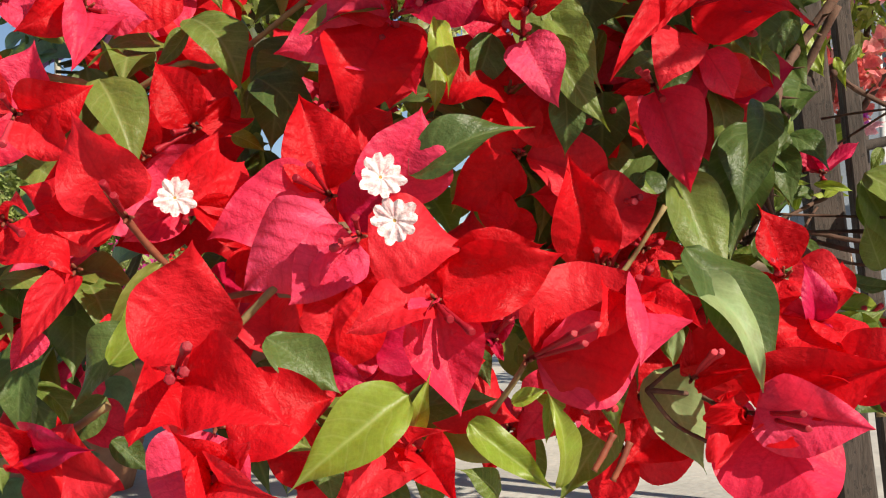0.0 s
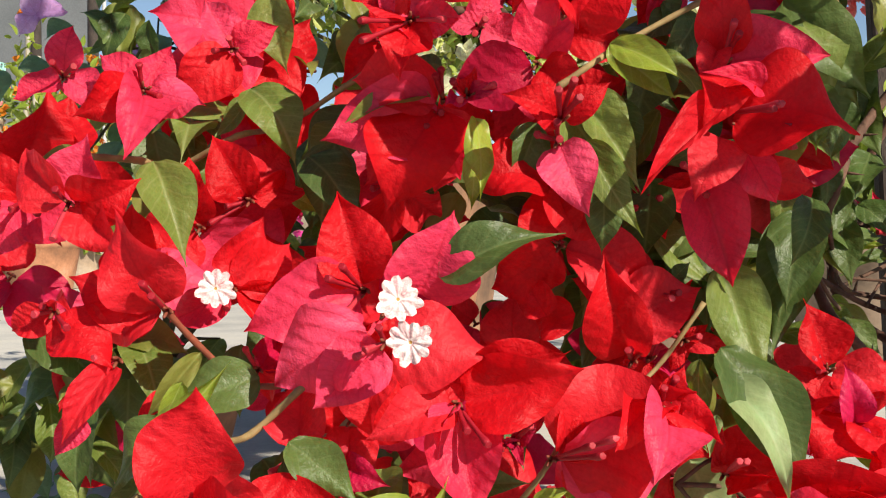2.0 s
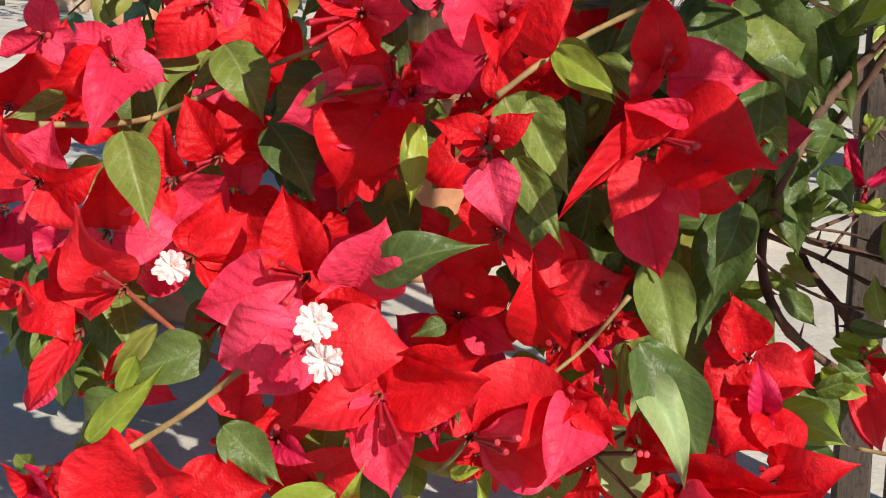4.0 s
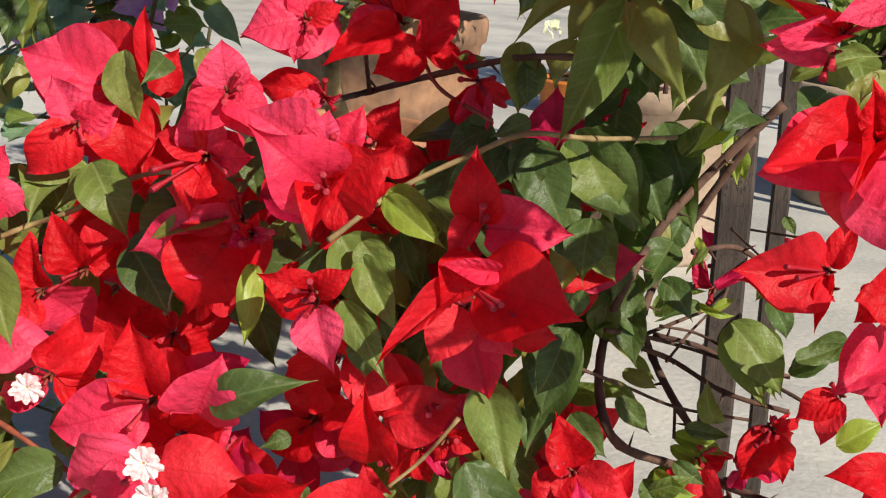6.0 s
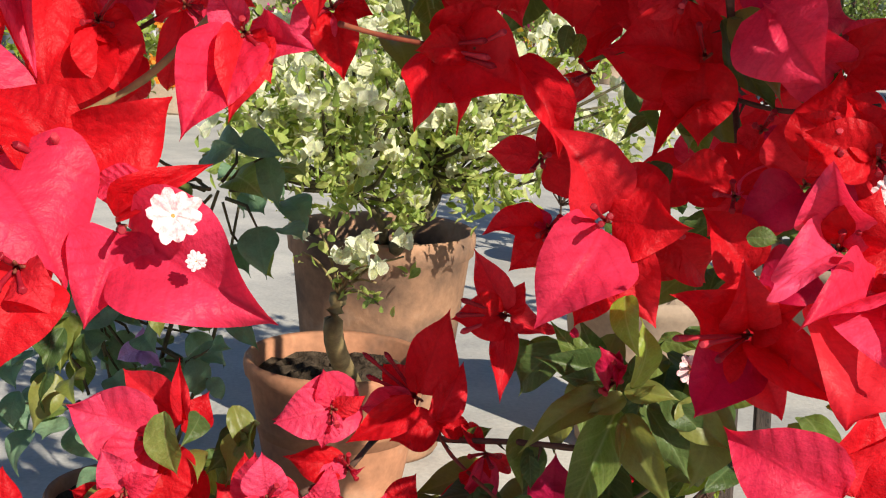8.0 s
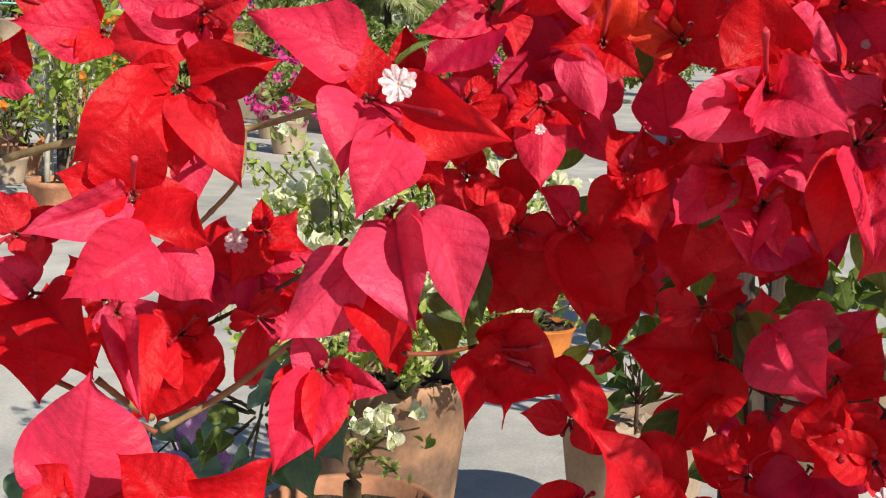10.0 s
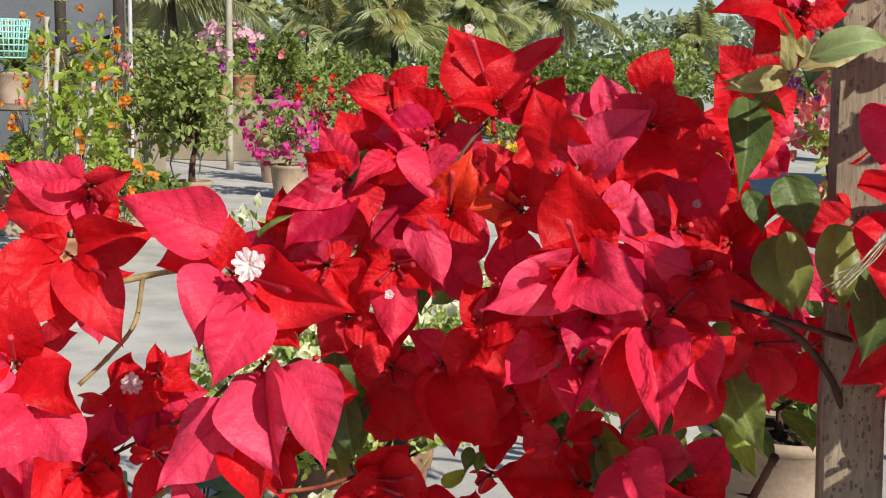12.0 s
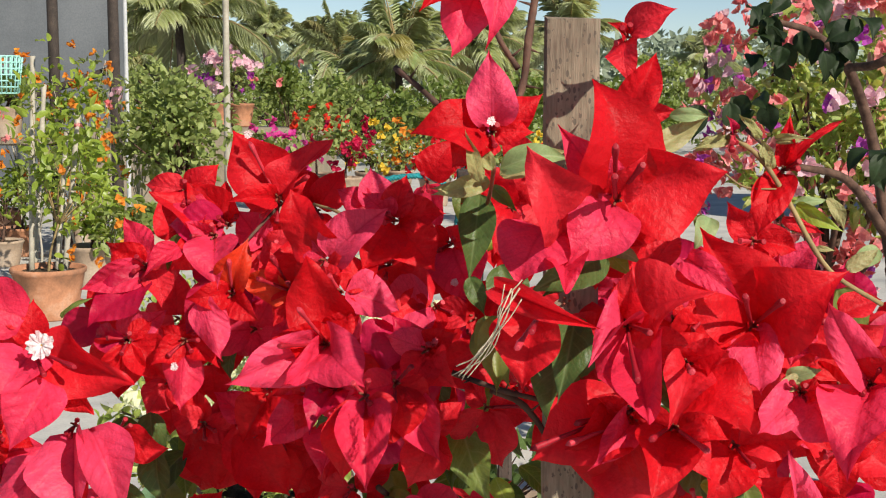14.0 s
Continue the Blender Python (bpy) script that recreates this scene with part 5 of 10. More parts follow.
b = bloom((0.209, 0.475, 0.434), (-0.09, -0.97, 0.24))
bract(b, (0.202, 0.46, 0.471), RED, 0.8)
bract(b, (0.173, 0.453, 0.454), RED, 0.7)
bract(b, (0.187, 0.445, 0.404), MAGENTA, 0.86)
bract(b, (0.249, 0.445, 0.412), RED, 0.6)
bract(b, (0.223, 0.45, 0.405), RED, 0.9)
bract(b, (0.23, 0.461, 0.452), RED, 0.86)
tube_flower(b, (0.175, 0.43, 0.441))
tube_flower(b, (0.186, 0.431, 0.439))
tube_flower(b, (0.193, 0.431, 0.433))
b = bloom((0.236, 0.431, 0.482), (-0.16, -0.97, 0.17))
bract(b, (0.226, 0.406, 0.519), SUNLIT_RED, 0.76)
bract(b, (0.205, 0.383, 0.471), SUNLIT_RED, 0.5)
bract(b, (0.246, 0.418, 0.51), RED, 0.95)
b = bloom((0.255, 0.438, 0.465), (-0.19, -0.96, 0.2))
bract(b, (0.217, 0.389, 0.458), SUNLIT_RED, 0.48)
bract(b, (0.238, 0.386, 0.424), RED, 0.95)
bract(b, (0.257, 0.392, 0.442), SUNLIT_RED, 0.75)
b = bloom((0.202, 0.536, 0.485), (-0.07, -0.99, 0.14))
bract(b, (0.231, 0.553, 0.498), SUNLIT_RED, 0.56)
bract(b, (0.172, 0.554, 0.494), RED, 0.95)
bract(b, (0.191, 0.54, 0.464), RED, 1)
bract(b, (0.236, 0.548, 0.471), RED, 0.94)
bract(b, (0.212, 0.563, 0.512), RED, 0.82)
b = bloom((0.173, 0.565, 0.458), (-0.02, -0.98, 0.18))
bract(b, (0.161, 0.578, 0.425), RED, 0.9)
bract(b, (0.195, 0.584, 0.432), RED, 0.81)
bract(b, (0.147, 0.598, 0.486), RED, 0.85)
b = bloom((0.213, 0.55, 0.516), (-0.09, -0.99, 0.09))
bract(b, (0.228, 0.561, 0.508), MAGENTA, 0.73)
bract(b, (0.201, 0.556, 0.506), RED, 0.89)
leaf((0.197, 0.553, 0.571), (0.22, 0.537, 0.528), (-0.06, -1, 0), OLIVE, 0.75)
leaf((0.174, 0.569, 0.512), (0.198, 0.575, 0.521), (-0.03, -1, 0.09), DARK_LEAF, 0.8)
leaf((0.158, 0.601, 0.514), (0.145, 0.597, 0.501), (0, -1, 0.09), DARK_LEAF, 0.7)
leaf((0.206, 0.501, 0.472), (0.223, 0.503, 0.471), (-0.08, -0.98, 0.17), DARK_LEAF, 0.9)
leaf((0.236, 0.426, 0.42), (0.254, 0.428, 0.414), (-0.15, -0.95, 0.29), YOUNG, 0.4)
leaf((-0.04, 0.4, 0.452), (-0.042, 0.399, 0.446), (0.38, -0.9, 0.23), DARK_LEAF, 0.9)
leaf((-0.034, 0.406, 0.442), (-0.03, 0.404, 0.429), (0.36, -0.9, 0.24), OLIVE, 0.9)
stem(TWIG, 2.4, (-0.138, 0.479, 0.531), (-0.122, 0.482, 0.518), (-0.105, 0.471, 0.515))
stem(REDTWIG, 1.3, (0.024, 0.472, 0.557), (0.039, 0.497, 0.552), (0.054, 0.533, 0.548))
stem(BARK, 2, (0.191, 0.534, 0.578), (0.201, 0.598, 0.534), (0.205, 0.548, 0.488))
stem(BARK, 1.3, (0.195, 0.575, 0.529), (0.224, 0.54, 0.526), (0.264, 0.541, 0.531))
b = bloom((-0.085, 0.455, 0.685), (0.34, -0.93, 0.1))
bract(b, (-0.13, 0.433, 0.648), RED, 0.85)
bract(b, (-0.05, 0.443, 0.639), RED, 0.75)
bract(b, (-0.111, 0.454, 0.695), RED, 1)
bract(b, (-0.037, 0.464, 0.699), RED, 0.8, foot=(-0.08, 0.457, 0.69))
bract(b, (-0.08, 0.439, 0.642), RED, 1, foot=(-0.081, 0.45, 0.68))
tube_flower(b, (-0.055, 0.438, 0.676))
b = bloom((-0.079, 0.471, 0.713), (0.33, -0.94, 0.05))
bract(b, (-0.12, 0.458, 0.732), SUNLIT_RED, 0.7)
bract(b, (-0.127, 0.463, 0.701), RED, 0.85)
bract(b, (-0.069, 0.458, 0.687), SUNLIT_RED, 0.53)
bract(b, (-0.064, 0.47, 0.695), RED, 0.9, foot=(-0.082, 0.472, 0.72))
bract(b, (-0.074, 0.462, 0.717), SUNLIT_RED, 1.17, foot=(-0.095, 0.466, 0.726))
stem(REDTWIG, 1, (-0.08, 0.469, 0.711), (-0.065, 0.494, 0.696))
b = bloom((-0.12, 0.453, 0.709), (0.39, -0.92, 0.06))
bract(b, (-0.156, 0.428, 0.713), SUNLIT_RED, 0.85)
bract(b, (-0.165, 0.441, 0.738), RED, 0.75)
bract(b, (-0.131, 0.438, 0.693), RED, 0.9)
tube_flower(b, (-0.152, 0.431, 0.725))
b = bloom((-0.169, 0.444, 0.686), (0.46, -0.89, 0.09))
bract(b, (-0.144, 0.426, 0.68), SUNLIT_RED, 0.62)
bract(b, (-0.154, 0.44, 0.711), RED, 0.97)
b = bloom((0.012, 0.427, 0.684), (0.21, -0.97, 0.11))
bract(b, (0.078, 0.413, 0.669), RED, 0.7)
bract(b, (0.008, 0.391, 0.652), SUNLIT_RED, 0.94)
bract(b, (0.011, 0.431, 0.712), RED, 0.9)
bract(b, (0.015, 0.389, 0.635), SUNLIT_RED, 0.9, foot=(0.028, 0.411, 0.669))
bract(b, (-0.04, 0.415, 0.72), SUNLIT_RED, 0.75, foot=(0.009, 0.424, 0.702))
bract(b, (-0.024, 0.422, 0.686), RED, 1, foot=(0.009, 0.429, 0.698))
bract(b, (-0.012, 0.427, 0.708), RED, 1, foot=(0.009, 0.429, 0.701))
bract(b, (0.048, 0.426, 0.647), RED, 0.9, foot=(0.032, 0.426, 0.662))
floret(b, (0.03, 0.4, 0.692), 0.0085)
tube_flower(b, (0.05, 0.401, 0.68))
tube_flower(b, (0.033, 0.398, 0.675))
leaf((-0.006, 0.485, 0.68), (-0.038, 0.48, 0.676), (0.22, -0.97, 0.11), OLIVE, 0.45)
leaf((0.021, 0.444, 0.699), (0.04, 0.448, 0.711), (0.19, -0.98, 0.08), LEAF, 0.3)
stem(TWIG, 2.6, (-0.171, 0.451, 0.647), (-0.13, 0.44, 0.658), (-0.09, 0.46, 0.662), (-0.078, 0.542, 0.659), (-0.038, 0.504, 0.671), (0.005, 0.435, 0.685))
stem(TWIG, 1.8, (-0.078, 0.542, 0.659), (-0.071, 0.51, 0.637), (-0.083, 0.499, 0.619), (-0.096, 0.49, 0.605))
b = bloom((0.018, 0.465, 0.629), (0.18, -0.96, 0.19))
bract(b, (0.038, 0.429, 0.576), SUNLIT_RED, 0.75)
bract(b, (0.057, 0.442, 0.58), SUNLIT_RED, 0.65, foot=(0.031, 0.457, 0.63))
bract(b, (-0.028, 0.429, 0.568), SUNLIT_RED, 0.75, foot=(0.007, 0.45, 0.608))
bract(b, (0.021, 0.444, 0.555), RED, 0.75, foot=(0.009, 0.455, 0.602))
bract(b, (0.031, 0.449, 0.58), RED, 1, foot=(0.004, 0.455, 0.606))
stem(TWIG, 2.4, (-0.102, 0.476, 0.507), (-0.07, 0.484, 0.527), (-0.036, 0.475, 0.556), (-0.001, 0.478, 0.585))
b = bloom((-0.027, 0.465, 0.55), (0.24, -0.92, 0.3))
bract(b, (-0.04, 0.448, 0.517), RED, 0.8)
stem(REDTWIG, 1.2, (-0.036, 0.475, 0.556), (-0.027, 0.465, 0.55))
b = bloom((-0.064, 0.528, 0.589), (0.28, -0.94, 0.22))
bract(b, (-0.034, 0.533, 0.594), SUNLIT_RED, 0.9)
bract(b, (-0.099, 0.524, 0.591), RED, 0.9)
bract(b, (-0.075, 0.522, 0.557), MAGENTA, 0.9)
bract(b, (-0.046, 0.535, 0.618), RED, 0.9)
bract(b, (-0.065, 0.543, 0.615), RED, 0.9)
bract(b, (-0.072, 0.523, 0.56), RED, 0.8, foot=(-0.051, 0.528, 0.573))
bract(b, (-0.031, 0.528, 0.561), RED, 0.8, foot=(-0.051, 0.528, 0.573))
floret(b, (-0.073, 0.509, 0.602), 0.0068)
tube_flower(b, (-0.06, 0.516, 0.573))
stem(BARK, 1.3, (-0.109, 0.553, 0.542), (-0.075, 0.542, 0.562), (-0.028, 0.491, 0.593), (-0.008, 0.483, 0.611))
b = bloom((-0.084, 0.394, 0.64), (0.37, -0.91, 0.18))
bract(b, (-0.084, 0.39, 0.682), RED, 1)
bract(b, (-0.118, 0.357, 0.627), SUNLIT_RED, 0.6)
bract(b, (-0.043, 0.376, 0.623), RED, 0.81)
bract(b, (-0.096, 0.346, 0.603), SUNLIT_RED, 0.9, foot=(-0.068, 0.373, 0.624))
bract(b, (-0.041, 0.373, 0.599), SUNLIT_RED, 0.9, foot=(-0.068, 0.383, 0.621))
bract(b, (-0.114, 0.381, 0.65), RED, 1)
tube_flower(b, (-0.073, 0.368, 0.66))
b = bloom((-0.121, 0.465, 0.57), (0.37, -0.89, 0.26))
bract(b, (-0.096, 0.432, 0.529), SUNLIT_RED, 0.38)
bract(b, (-0.096, 0.441, 0.522), RED, 0.7)
b = bloom((-0.099, 0.539, 0.541), (0.31, -0.91, 0.28))
bract(b, (-0.121, 0.519, 0.495), RED, 1)
bract(b, (-0.091, 0.539, 0.535), RED, 1)
bract(b, (-0.124, 0.538, 0.553), RED, 1)
b = bloom((-0.156, 0.447, 0.582), (0.43, -0.87, 0.25))
bract(b, (-0.115, 0.427, 0.552), RED, 0.85)
bract(b, (-0.174, 0.437, 0.601), SUNLIT_RED, 1)
bract(b, (-0.142, 0.421, 0.534), RED, 1)
bract(b, (-0.17, 0.421, 0.559), RED, 1)
b = bloom((-0.161, 0.44, 0.612), (0.44, -0.87, 0.2))
bract(b, (-0.173, 0.442, 0.634), RED, 1)
bract(b, (-0.149, 0.439, 0.596), RED, 1)
stem(REDTWIG, 1.6, (-0.179, 0.449, 0.547), (-0.153, 0.464, 0.533), (-0.132, 0.473, 0.519), (-0.101, 0.466, 0.509))
b = bloom((0.099, 0.491, 0.744), (0.06, -1, 0.01))
bract(b, (0.108, 0.467, 0.715), SUNLIT_RED, 1.03)
bract(b, (0.084, 0.48, 0.753), SUNLIT_RED, 0.84)
bract(b, (0.075, 0.475, 0.724), RED, 0.78)
b = bloom((0.114, 0.478, 0.711), (0.03, -1, 0.06))
bract(b, (0.125, 0.475, 0.745), ORANGE, 0.8)
bract(b, (0.089, 0.464, 0.709), RED, 0.77)
bract(b, (0.116, 0.452, 0.675), SUNLIT_RED, 0.6, foot=(0.099, 0.465, 0.709))
bract(b, (0.134, 0.468, 0.696), RED, 0.8)
tube_flower(b, (0.117, 0.462, 0.734))
b = bloom((0.151, 0.478, 0.713), (-0.03, -1, 0.06))
bract(b, (0.155, 0.474, 0.75), RED, 1.1)
bract(b, (0.132, 0.48, 0.745), RED, 0.9)
bract(b, (0.119, 0.475, 0.725), ORANGE, 0.8)
bract(b, (0.17, 0.478, 0.699), RED, 0.9)
bract(b, (0.14, 0.473, 0.693), RED, 0.9)
tube_flower(b, (0.143, 0.46, 0.737))
tube_flower(b, (0.135, 0.457, 0.724))
tube_flower(b, (0.153, 0.459, 0.722))
b = bloom((0.185, 0.427, 0.693), (-0.09, -0.99, 0.1))
bract(b, (0.176, 0.413, 0.744), RED, 0.85)
bract(b, (0.142, 0.378, 0.68), SUNLIT_RED, 0.56)
bract(b, (0.218, 0.388, 0.677), SUNLIT_RED, 0.74)
bract(b, (0.173, 0.372, 0.681), SUNLIT_RED, 0.28)
bract(b, (0.159, 0.404, 0.7), RED, 0.78)
bract(b, (0.199, 0.422, 0.715), RED, 0.9)
tube_flower(b, (0.178, 0.389, 0.72))
tube_flower(b, (0.168, 0.385, 0.7))
b = bloom((0.191, 0.425, 0.67), (-0.1, -0.99, 0.14))
bract(b, (0.181, 0.4, 0.649), MAGENTA, 0.82)
bract(b, (0.173, 0.412, 0.667), SUNLIT_RED, 0.85)
bract(b, (0.209, 0.404, 0.653), SUNLIT_RED, 0.95)
bract(b, (0.199, 0.417, 0.678), RED, 0.81)
b = bloom((0.171, 0.449, 0.658), (-0.06, -0.99, 0.15))
bract(b, (0.148, 0.422, 0.634), SUNLIT_RED, 0.71)
bract(b, (0.149, 0.436, 0.66), RED, 0.82)
bract(b, (0.163, 0.435, 0.64), RED, 0.84)
b = bloom((0.189, 0.447, 0.643), (-0.09, -0.98, 0.17))
bract(b, (0.182, 0.421, 0.618), SUNLIT_RED, 0.88)
bract(b, (0.197, 0.434, 0.621), SUNLIT_RED, 0.8)
bract(b, (0.173, 0.441, 0.623), RED, 0.8)
b = bloom((0.215, 0.384, 0.676), (-0.15, -0.98, 0.13))
bract(b, (0.221, 0.358, 0.633), SUNLIT_RED, 0.7)
bract(b, (0.205, 0.376, 0.63), RED, 0.7)
bract(b, (0.232, 0.373, 0.655), RED, 1)
bract(b, (0.216, 0.37, 0.645), RED, 1)
b = bloom((0.243, 0.436, 0.643), (-0.18, -0.97, 0.17))
bract(b, (0.229, 0.43, 0.613), RED, 1)
bract(b, (0.252, 0.434, 0.623), RED, 1)
bract(b, (0.258, 0.441, 0.661), RED, 1)
b = bloom((0.061, 0.478, 0.726), (0.12, -0.99, 0.04))
bract(b, (0.025, 0.461, 0.713), SUNLIT_RED, 0.6)
bract(b, (0.031, 0.458, 0.691), MAGENTA, 0.8, foot=(0.064, 0.473, 0.72))
bract(b, (0.035, 0.477, 0.74), RED, 0.9)
bract(b, (0.042, 0.49, 0.754), SUNLIT_RED, 0.87)
bract(b, (0.074, 0.466, 0.703), RED, 0.9, foot=(0.067, 0.474, 0.724))
bract(b, (0.066, 0.458, 0.722), SUNLIT_RED, 0.58, foot=(0.083, 0.473, 0.738))
b = bloom((0.051, 0.471, 0.682), (0.13, -0.99, 0.11))
bract(b, (0.027, 0.478, 0.683), MAGENTA, 0.94)
bract(b, (0.061, 0.484, 0.69), RED, 0.83)
bract(b, (0.046, 0.475, 0.65), RED, 1)
bract(b, (0.071, 0.48, 0.656), RED, 1)
bract(b, (0.027, 0.485, 0.659), RED, 0.86)
b = bloom((0.087, 0.47, 0.683), (0.08, -0.99, 0.11))
bract(b, (0.07, 0.455, 0.67), RED, 0.76)
bract(b, (0.089, 0.454, 0.643), SUNLIT_RED, 0.7)
bract(b, (0.108, 0.47, 0.667), RED, 0.8)
bract(b, (0.071, 0.469, 0.691), RED, 0.8)
floret(b, (0.088, 0.448, 0.672), 0.0027)
b = bloom((0.072, 0.542, 0.612), (0.09, -0.98, 0.19))
bract(b, (0.081, 0.537, 0.57), RED, 1.1)
bract(b, (0.049, 0.541, 0.621), RED, 1)
bract(b, (0.097, 0.544, 0.603), RED, 1)
bract(b, (0.057, 0.554, 0.635), RED, 0.99)
b = bloom((0.103, 0.535, 0.618), (0.05, -0.98, 0.19))
bract(b, (0.112, 0.527, 0.565), RED, 0.8)
bract(b, (0.133, 0.531, 0.57), RED, 0.9)
bract(b, (0.081, 0.535, 0.636), SUNLIT_RED, 0.9)
bract(b, (0.125, 0.536, 0.606), RED, 1)
b = bloom((0.13, 0.5, 0.647), (0.01, -0.99, 0.16))
bract(b, (0.114, 0.493, 0.615), RED, 0.9)
bract(b, (0.146, 0.497, 0.615), RED, 0.9)
bract(b, (0.135, 0.505, 0.673), SUNLIT_RED, 0.9)
bract(b, (0.118, 0.502, 0.672), RED, 0.9)
b = bloom((0.077, 0.503, 0.769), (0.09, -1, -0.03))
bract(b, (0.092, 0.491, 0.742), SUNLIT_RED, 0.77)
bract(b, (0.051, 0.501, 0.773), RED, 0.9)
bract(b, (0.096, 0.509, 0.786), RED, 0.9)
bract(b, (0.067, 0.498, 0.743), RED, 0.9)
b = bloom((0.131, 0.519, 0.762), (0.01, -1, -0.02))
bract(b, (0.107, 0.518, 0.776), RED, 0.9)
bract(b, (0.148, 0.525, 0.785), RED, 0.9)
bract(b, (0.146, 0.531, 0.759), SUNLIT_RED, 0.49)
stem(BARK, 1, (0.133, 0.519, 0.762), (0.121, 0.506, 0.747), (0.113, 0.484, 0.733))
b = bloom((0.178, 0.449, 0.736), (-0.07, -1, 0.02))
bract(b, (0.214, 0.448, 0.767), SUNLIT_RED, 0.75)
bract(b, (0.196, 0.44, 0.731), RED, 0.8)
bract(b, (0.163, 0.45, 0.758), SUNLIT_RED, 0.9)
bract(b, (0.157, 0.452, 0.776), RED, 0.9)
b = bloom((0.234, 0.553, 0.735), (-0.14, -0.99, 0.02))
bract(b, (0.257, 0.538, 0.747), RED, 0.8)
bract(b, (0.256, 0.53, 0.698), SUNLIT_RED, 0.99)
bract(b, (0.222, 0.536, 0.702), RED, 0.97)
bract(b, (0.21, 0.551, 0.74), RED, 0.9)
floret(b, (0.241, 0.521, 0.715), 0.0026)
b = bloom((0.237, 0.444, 0.689), (-0.17, -0.98, 0.1))
bract(b, (0.215, 0.432, 0.699), SUNLIT_RED, 0.8)
bract(b, (0.255, 0.438, 0.7), RED, 1)
bract(b, (0.256, 0.433, 0.67), RED, 1)
bract(b, (0.229, 0.428, 0.662), RED, 0.87)
b = bloom((0.271, 0.572, 0.756), (-0.19, -0.98, -0.01))
bract(b, (0.24, 0.548, 0.761), RED, 0.68)
bract(b, (0.262, 0.546, 0.729), RED, 0.7)
bract(b, (0.25, 0.563, 0.786), RED, 0.9)
leaf((0.242, 0.581, 0.771), (0.237, 0.575, 0.74), (-0.14, -0.99, -0.03), LEAF, 0.7)
leaf((0.258, 0.61, 0.737), (0.249, 0.607, 0.721), (-0.16, -0.99, 0.02), YOUNG, 0.8)
leaf((0.043, 0.521, 0.624), (0.051, 0.514, 0.576), (0.13, -0.97, 0.18), DARK_LEAF, 0.7)
leaf((0.189, 0.547, 0.566), (0.219, 0.544, 0.523), (-0.07, -0.96, 0.25), DARK_LEAF, 0.7)
leaf((0.169, 0.548, 0.59), (0.148, 0.544, 0.587), (-0.05, -0.97, 0.22), DARK_LEAF, 0.7)
leaf((0.173, 0.553, 0.579), (0.168, 0.549, 0.561), (-0.05, -0.97, 0.23), DARK_LEAF, 0.7)
leaf((0.171, 0.563, 0.56), (0.127, 0.555, 0.543), (-0.05, -0.97, 0.26), DARK_LEAF, 0.4)
leaf((0.117, 0.564, 0.56), (0.114, 0.561, 0.544), (0.03, -0.97, 0.26), DARK_LEAF, 0.9)
leaf((0.123, 0.568, 0.556), (0.121, 0.565, 0.542), (0.02, -0.97, 0.26), LEAF, 0.9)
leaf((-0.033, 0.536, 0.624), (-0.036, 0.533, 0.606), (0.24, -0.96, 0.17), BLUE_LEAF, 1)
stem(BARK, 2.6, (0.261, 0.509, 0.522), (0.277, 0.524, 0.549), (0.286, 0.497, 0.585))
b = bloom((0.341, 0.342, 0.783), (0.02, -1, 0.09))
bract(b, (0.329, 0.337, 0.838), RED, 1)
bract(b, (0.39, 0.341, 0.797), RED, 1.05)
bract(b, (0.319, 0.319, 0.755), SUNLIT_RED, 0.96)
bract(b, (0.354, 0.316, 0.806), RED, 0.75, foot=(0.343, 0.327, 0.788))
bract(b, (0.314, 0.332, 0.818), SUNLIT_RED, 0.6)
tube_flower(b, (0.341, 0.294, 0.811))
tube_flower(b, (0.353, 0.295, 0.803))
tube_flower(b, (0.341, 0.293, 0.798))
b = bloom((0.319, 0.333, 0.765), (0.05, -0.99, 0.12))
bract(b, (0.303, 0.305, 0.809), RED, 0.76)
bract(b, (0.299, 0.319, 0.744), SUNLIT_RED, 1.35, foot=(0.309, 0.334, 0.770))
bract(b, (0.321, 0.3, 0.746), SUNLIT_RED, 0.6)
b = bloom((0.309, 0.342, 0.732), (0.07, -0.98, 0.17))
bract(b, (0.302, 0.314, 0.698), RED, 0.95, foot=(0.307, 0.329, 0.733))
bract(b, (0.337, 0.305, 0.73), RED, 0.28, foot=(0.288, 0.32, 0.745))
tube_flower(b, (0.308, 0.281, 0.732))
tube_flower(b, (0.302, 0.279, 0.725))
b = bloom((0.275, 0.414, 0.811), (0.11, -0.99, 0.03))
bract(b, (0.274, 0.409, 0.853), SUNLIT_RED, 0.75)
bract(b, (0.235, 0.398, 0.81), RED, 0.85)
bract(b, (0.301, 0.421, 0.831), RED, 0.7)
bract(b, (0.265, 0.401, 0.795), RED, 0.82)
bract(b, (0.243, 0.41, 0.818), SUNLIT_RED, 0.9)
bract(b, (0.297, 0.418, 0.811), RED, 0.8)
bract(b, (0.255, 0.409, 0.792), RED, 1)
floret(b, (0.277, 0.395, 0.817), 0.0025)
b = bloom((0.343, 0.426, 0.86), (0.01, -1, -0.04))
bract(b, (0.368, 0.421, 0.874), RED, 0.8)
bract(b, (0.345, 0.413, 0.836), RED, 0.84)
bract(b, (0.333, 0.415, 0.867), RED, 0.65)
bract(b, (0.358, 0.417, 0.852), RED, 0.7, foot=(0.345, 0.416, 0.82))
bract(b, (0.371, 0.425, 0.823), RED, 0.5, foot=(0.344, 0.42, 0.819))
b = bloom((0.268, 0.44, 0.898), (0.12, -0.99, -0.09))
bract(b, (0.254, 0.411, 0.849), SUNLIT_RED, 0.75)
bract(b, (0.271, 0.414, 0.852), SUNLIT_RED, 0.55)
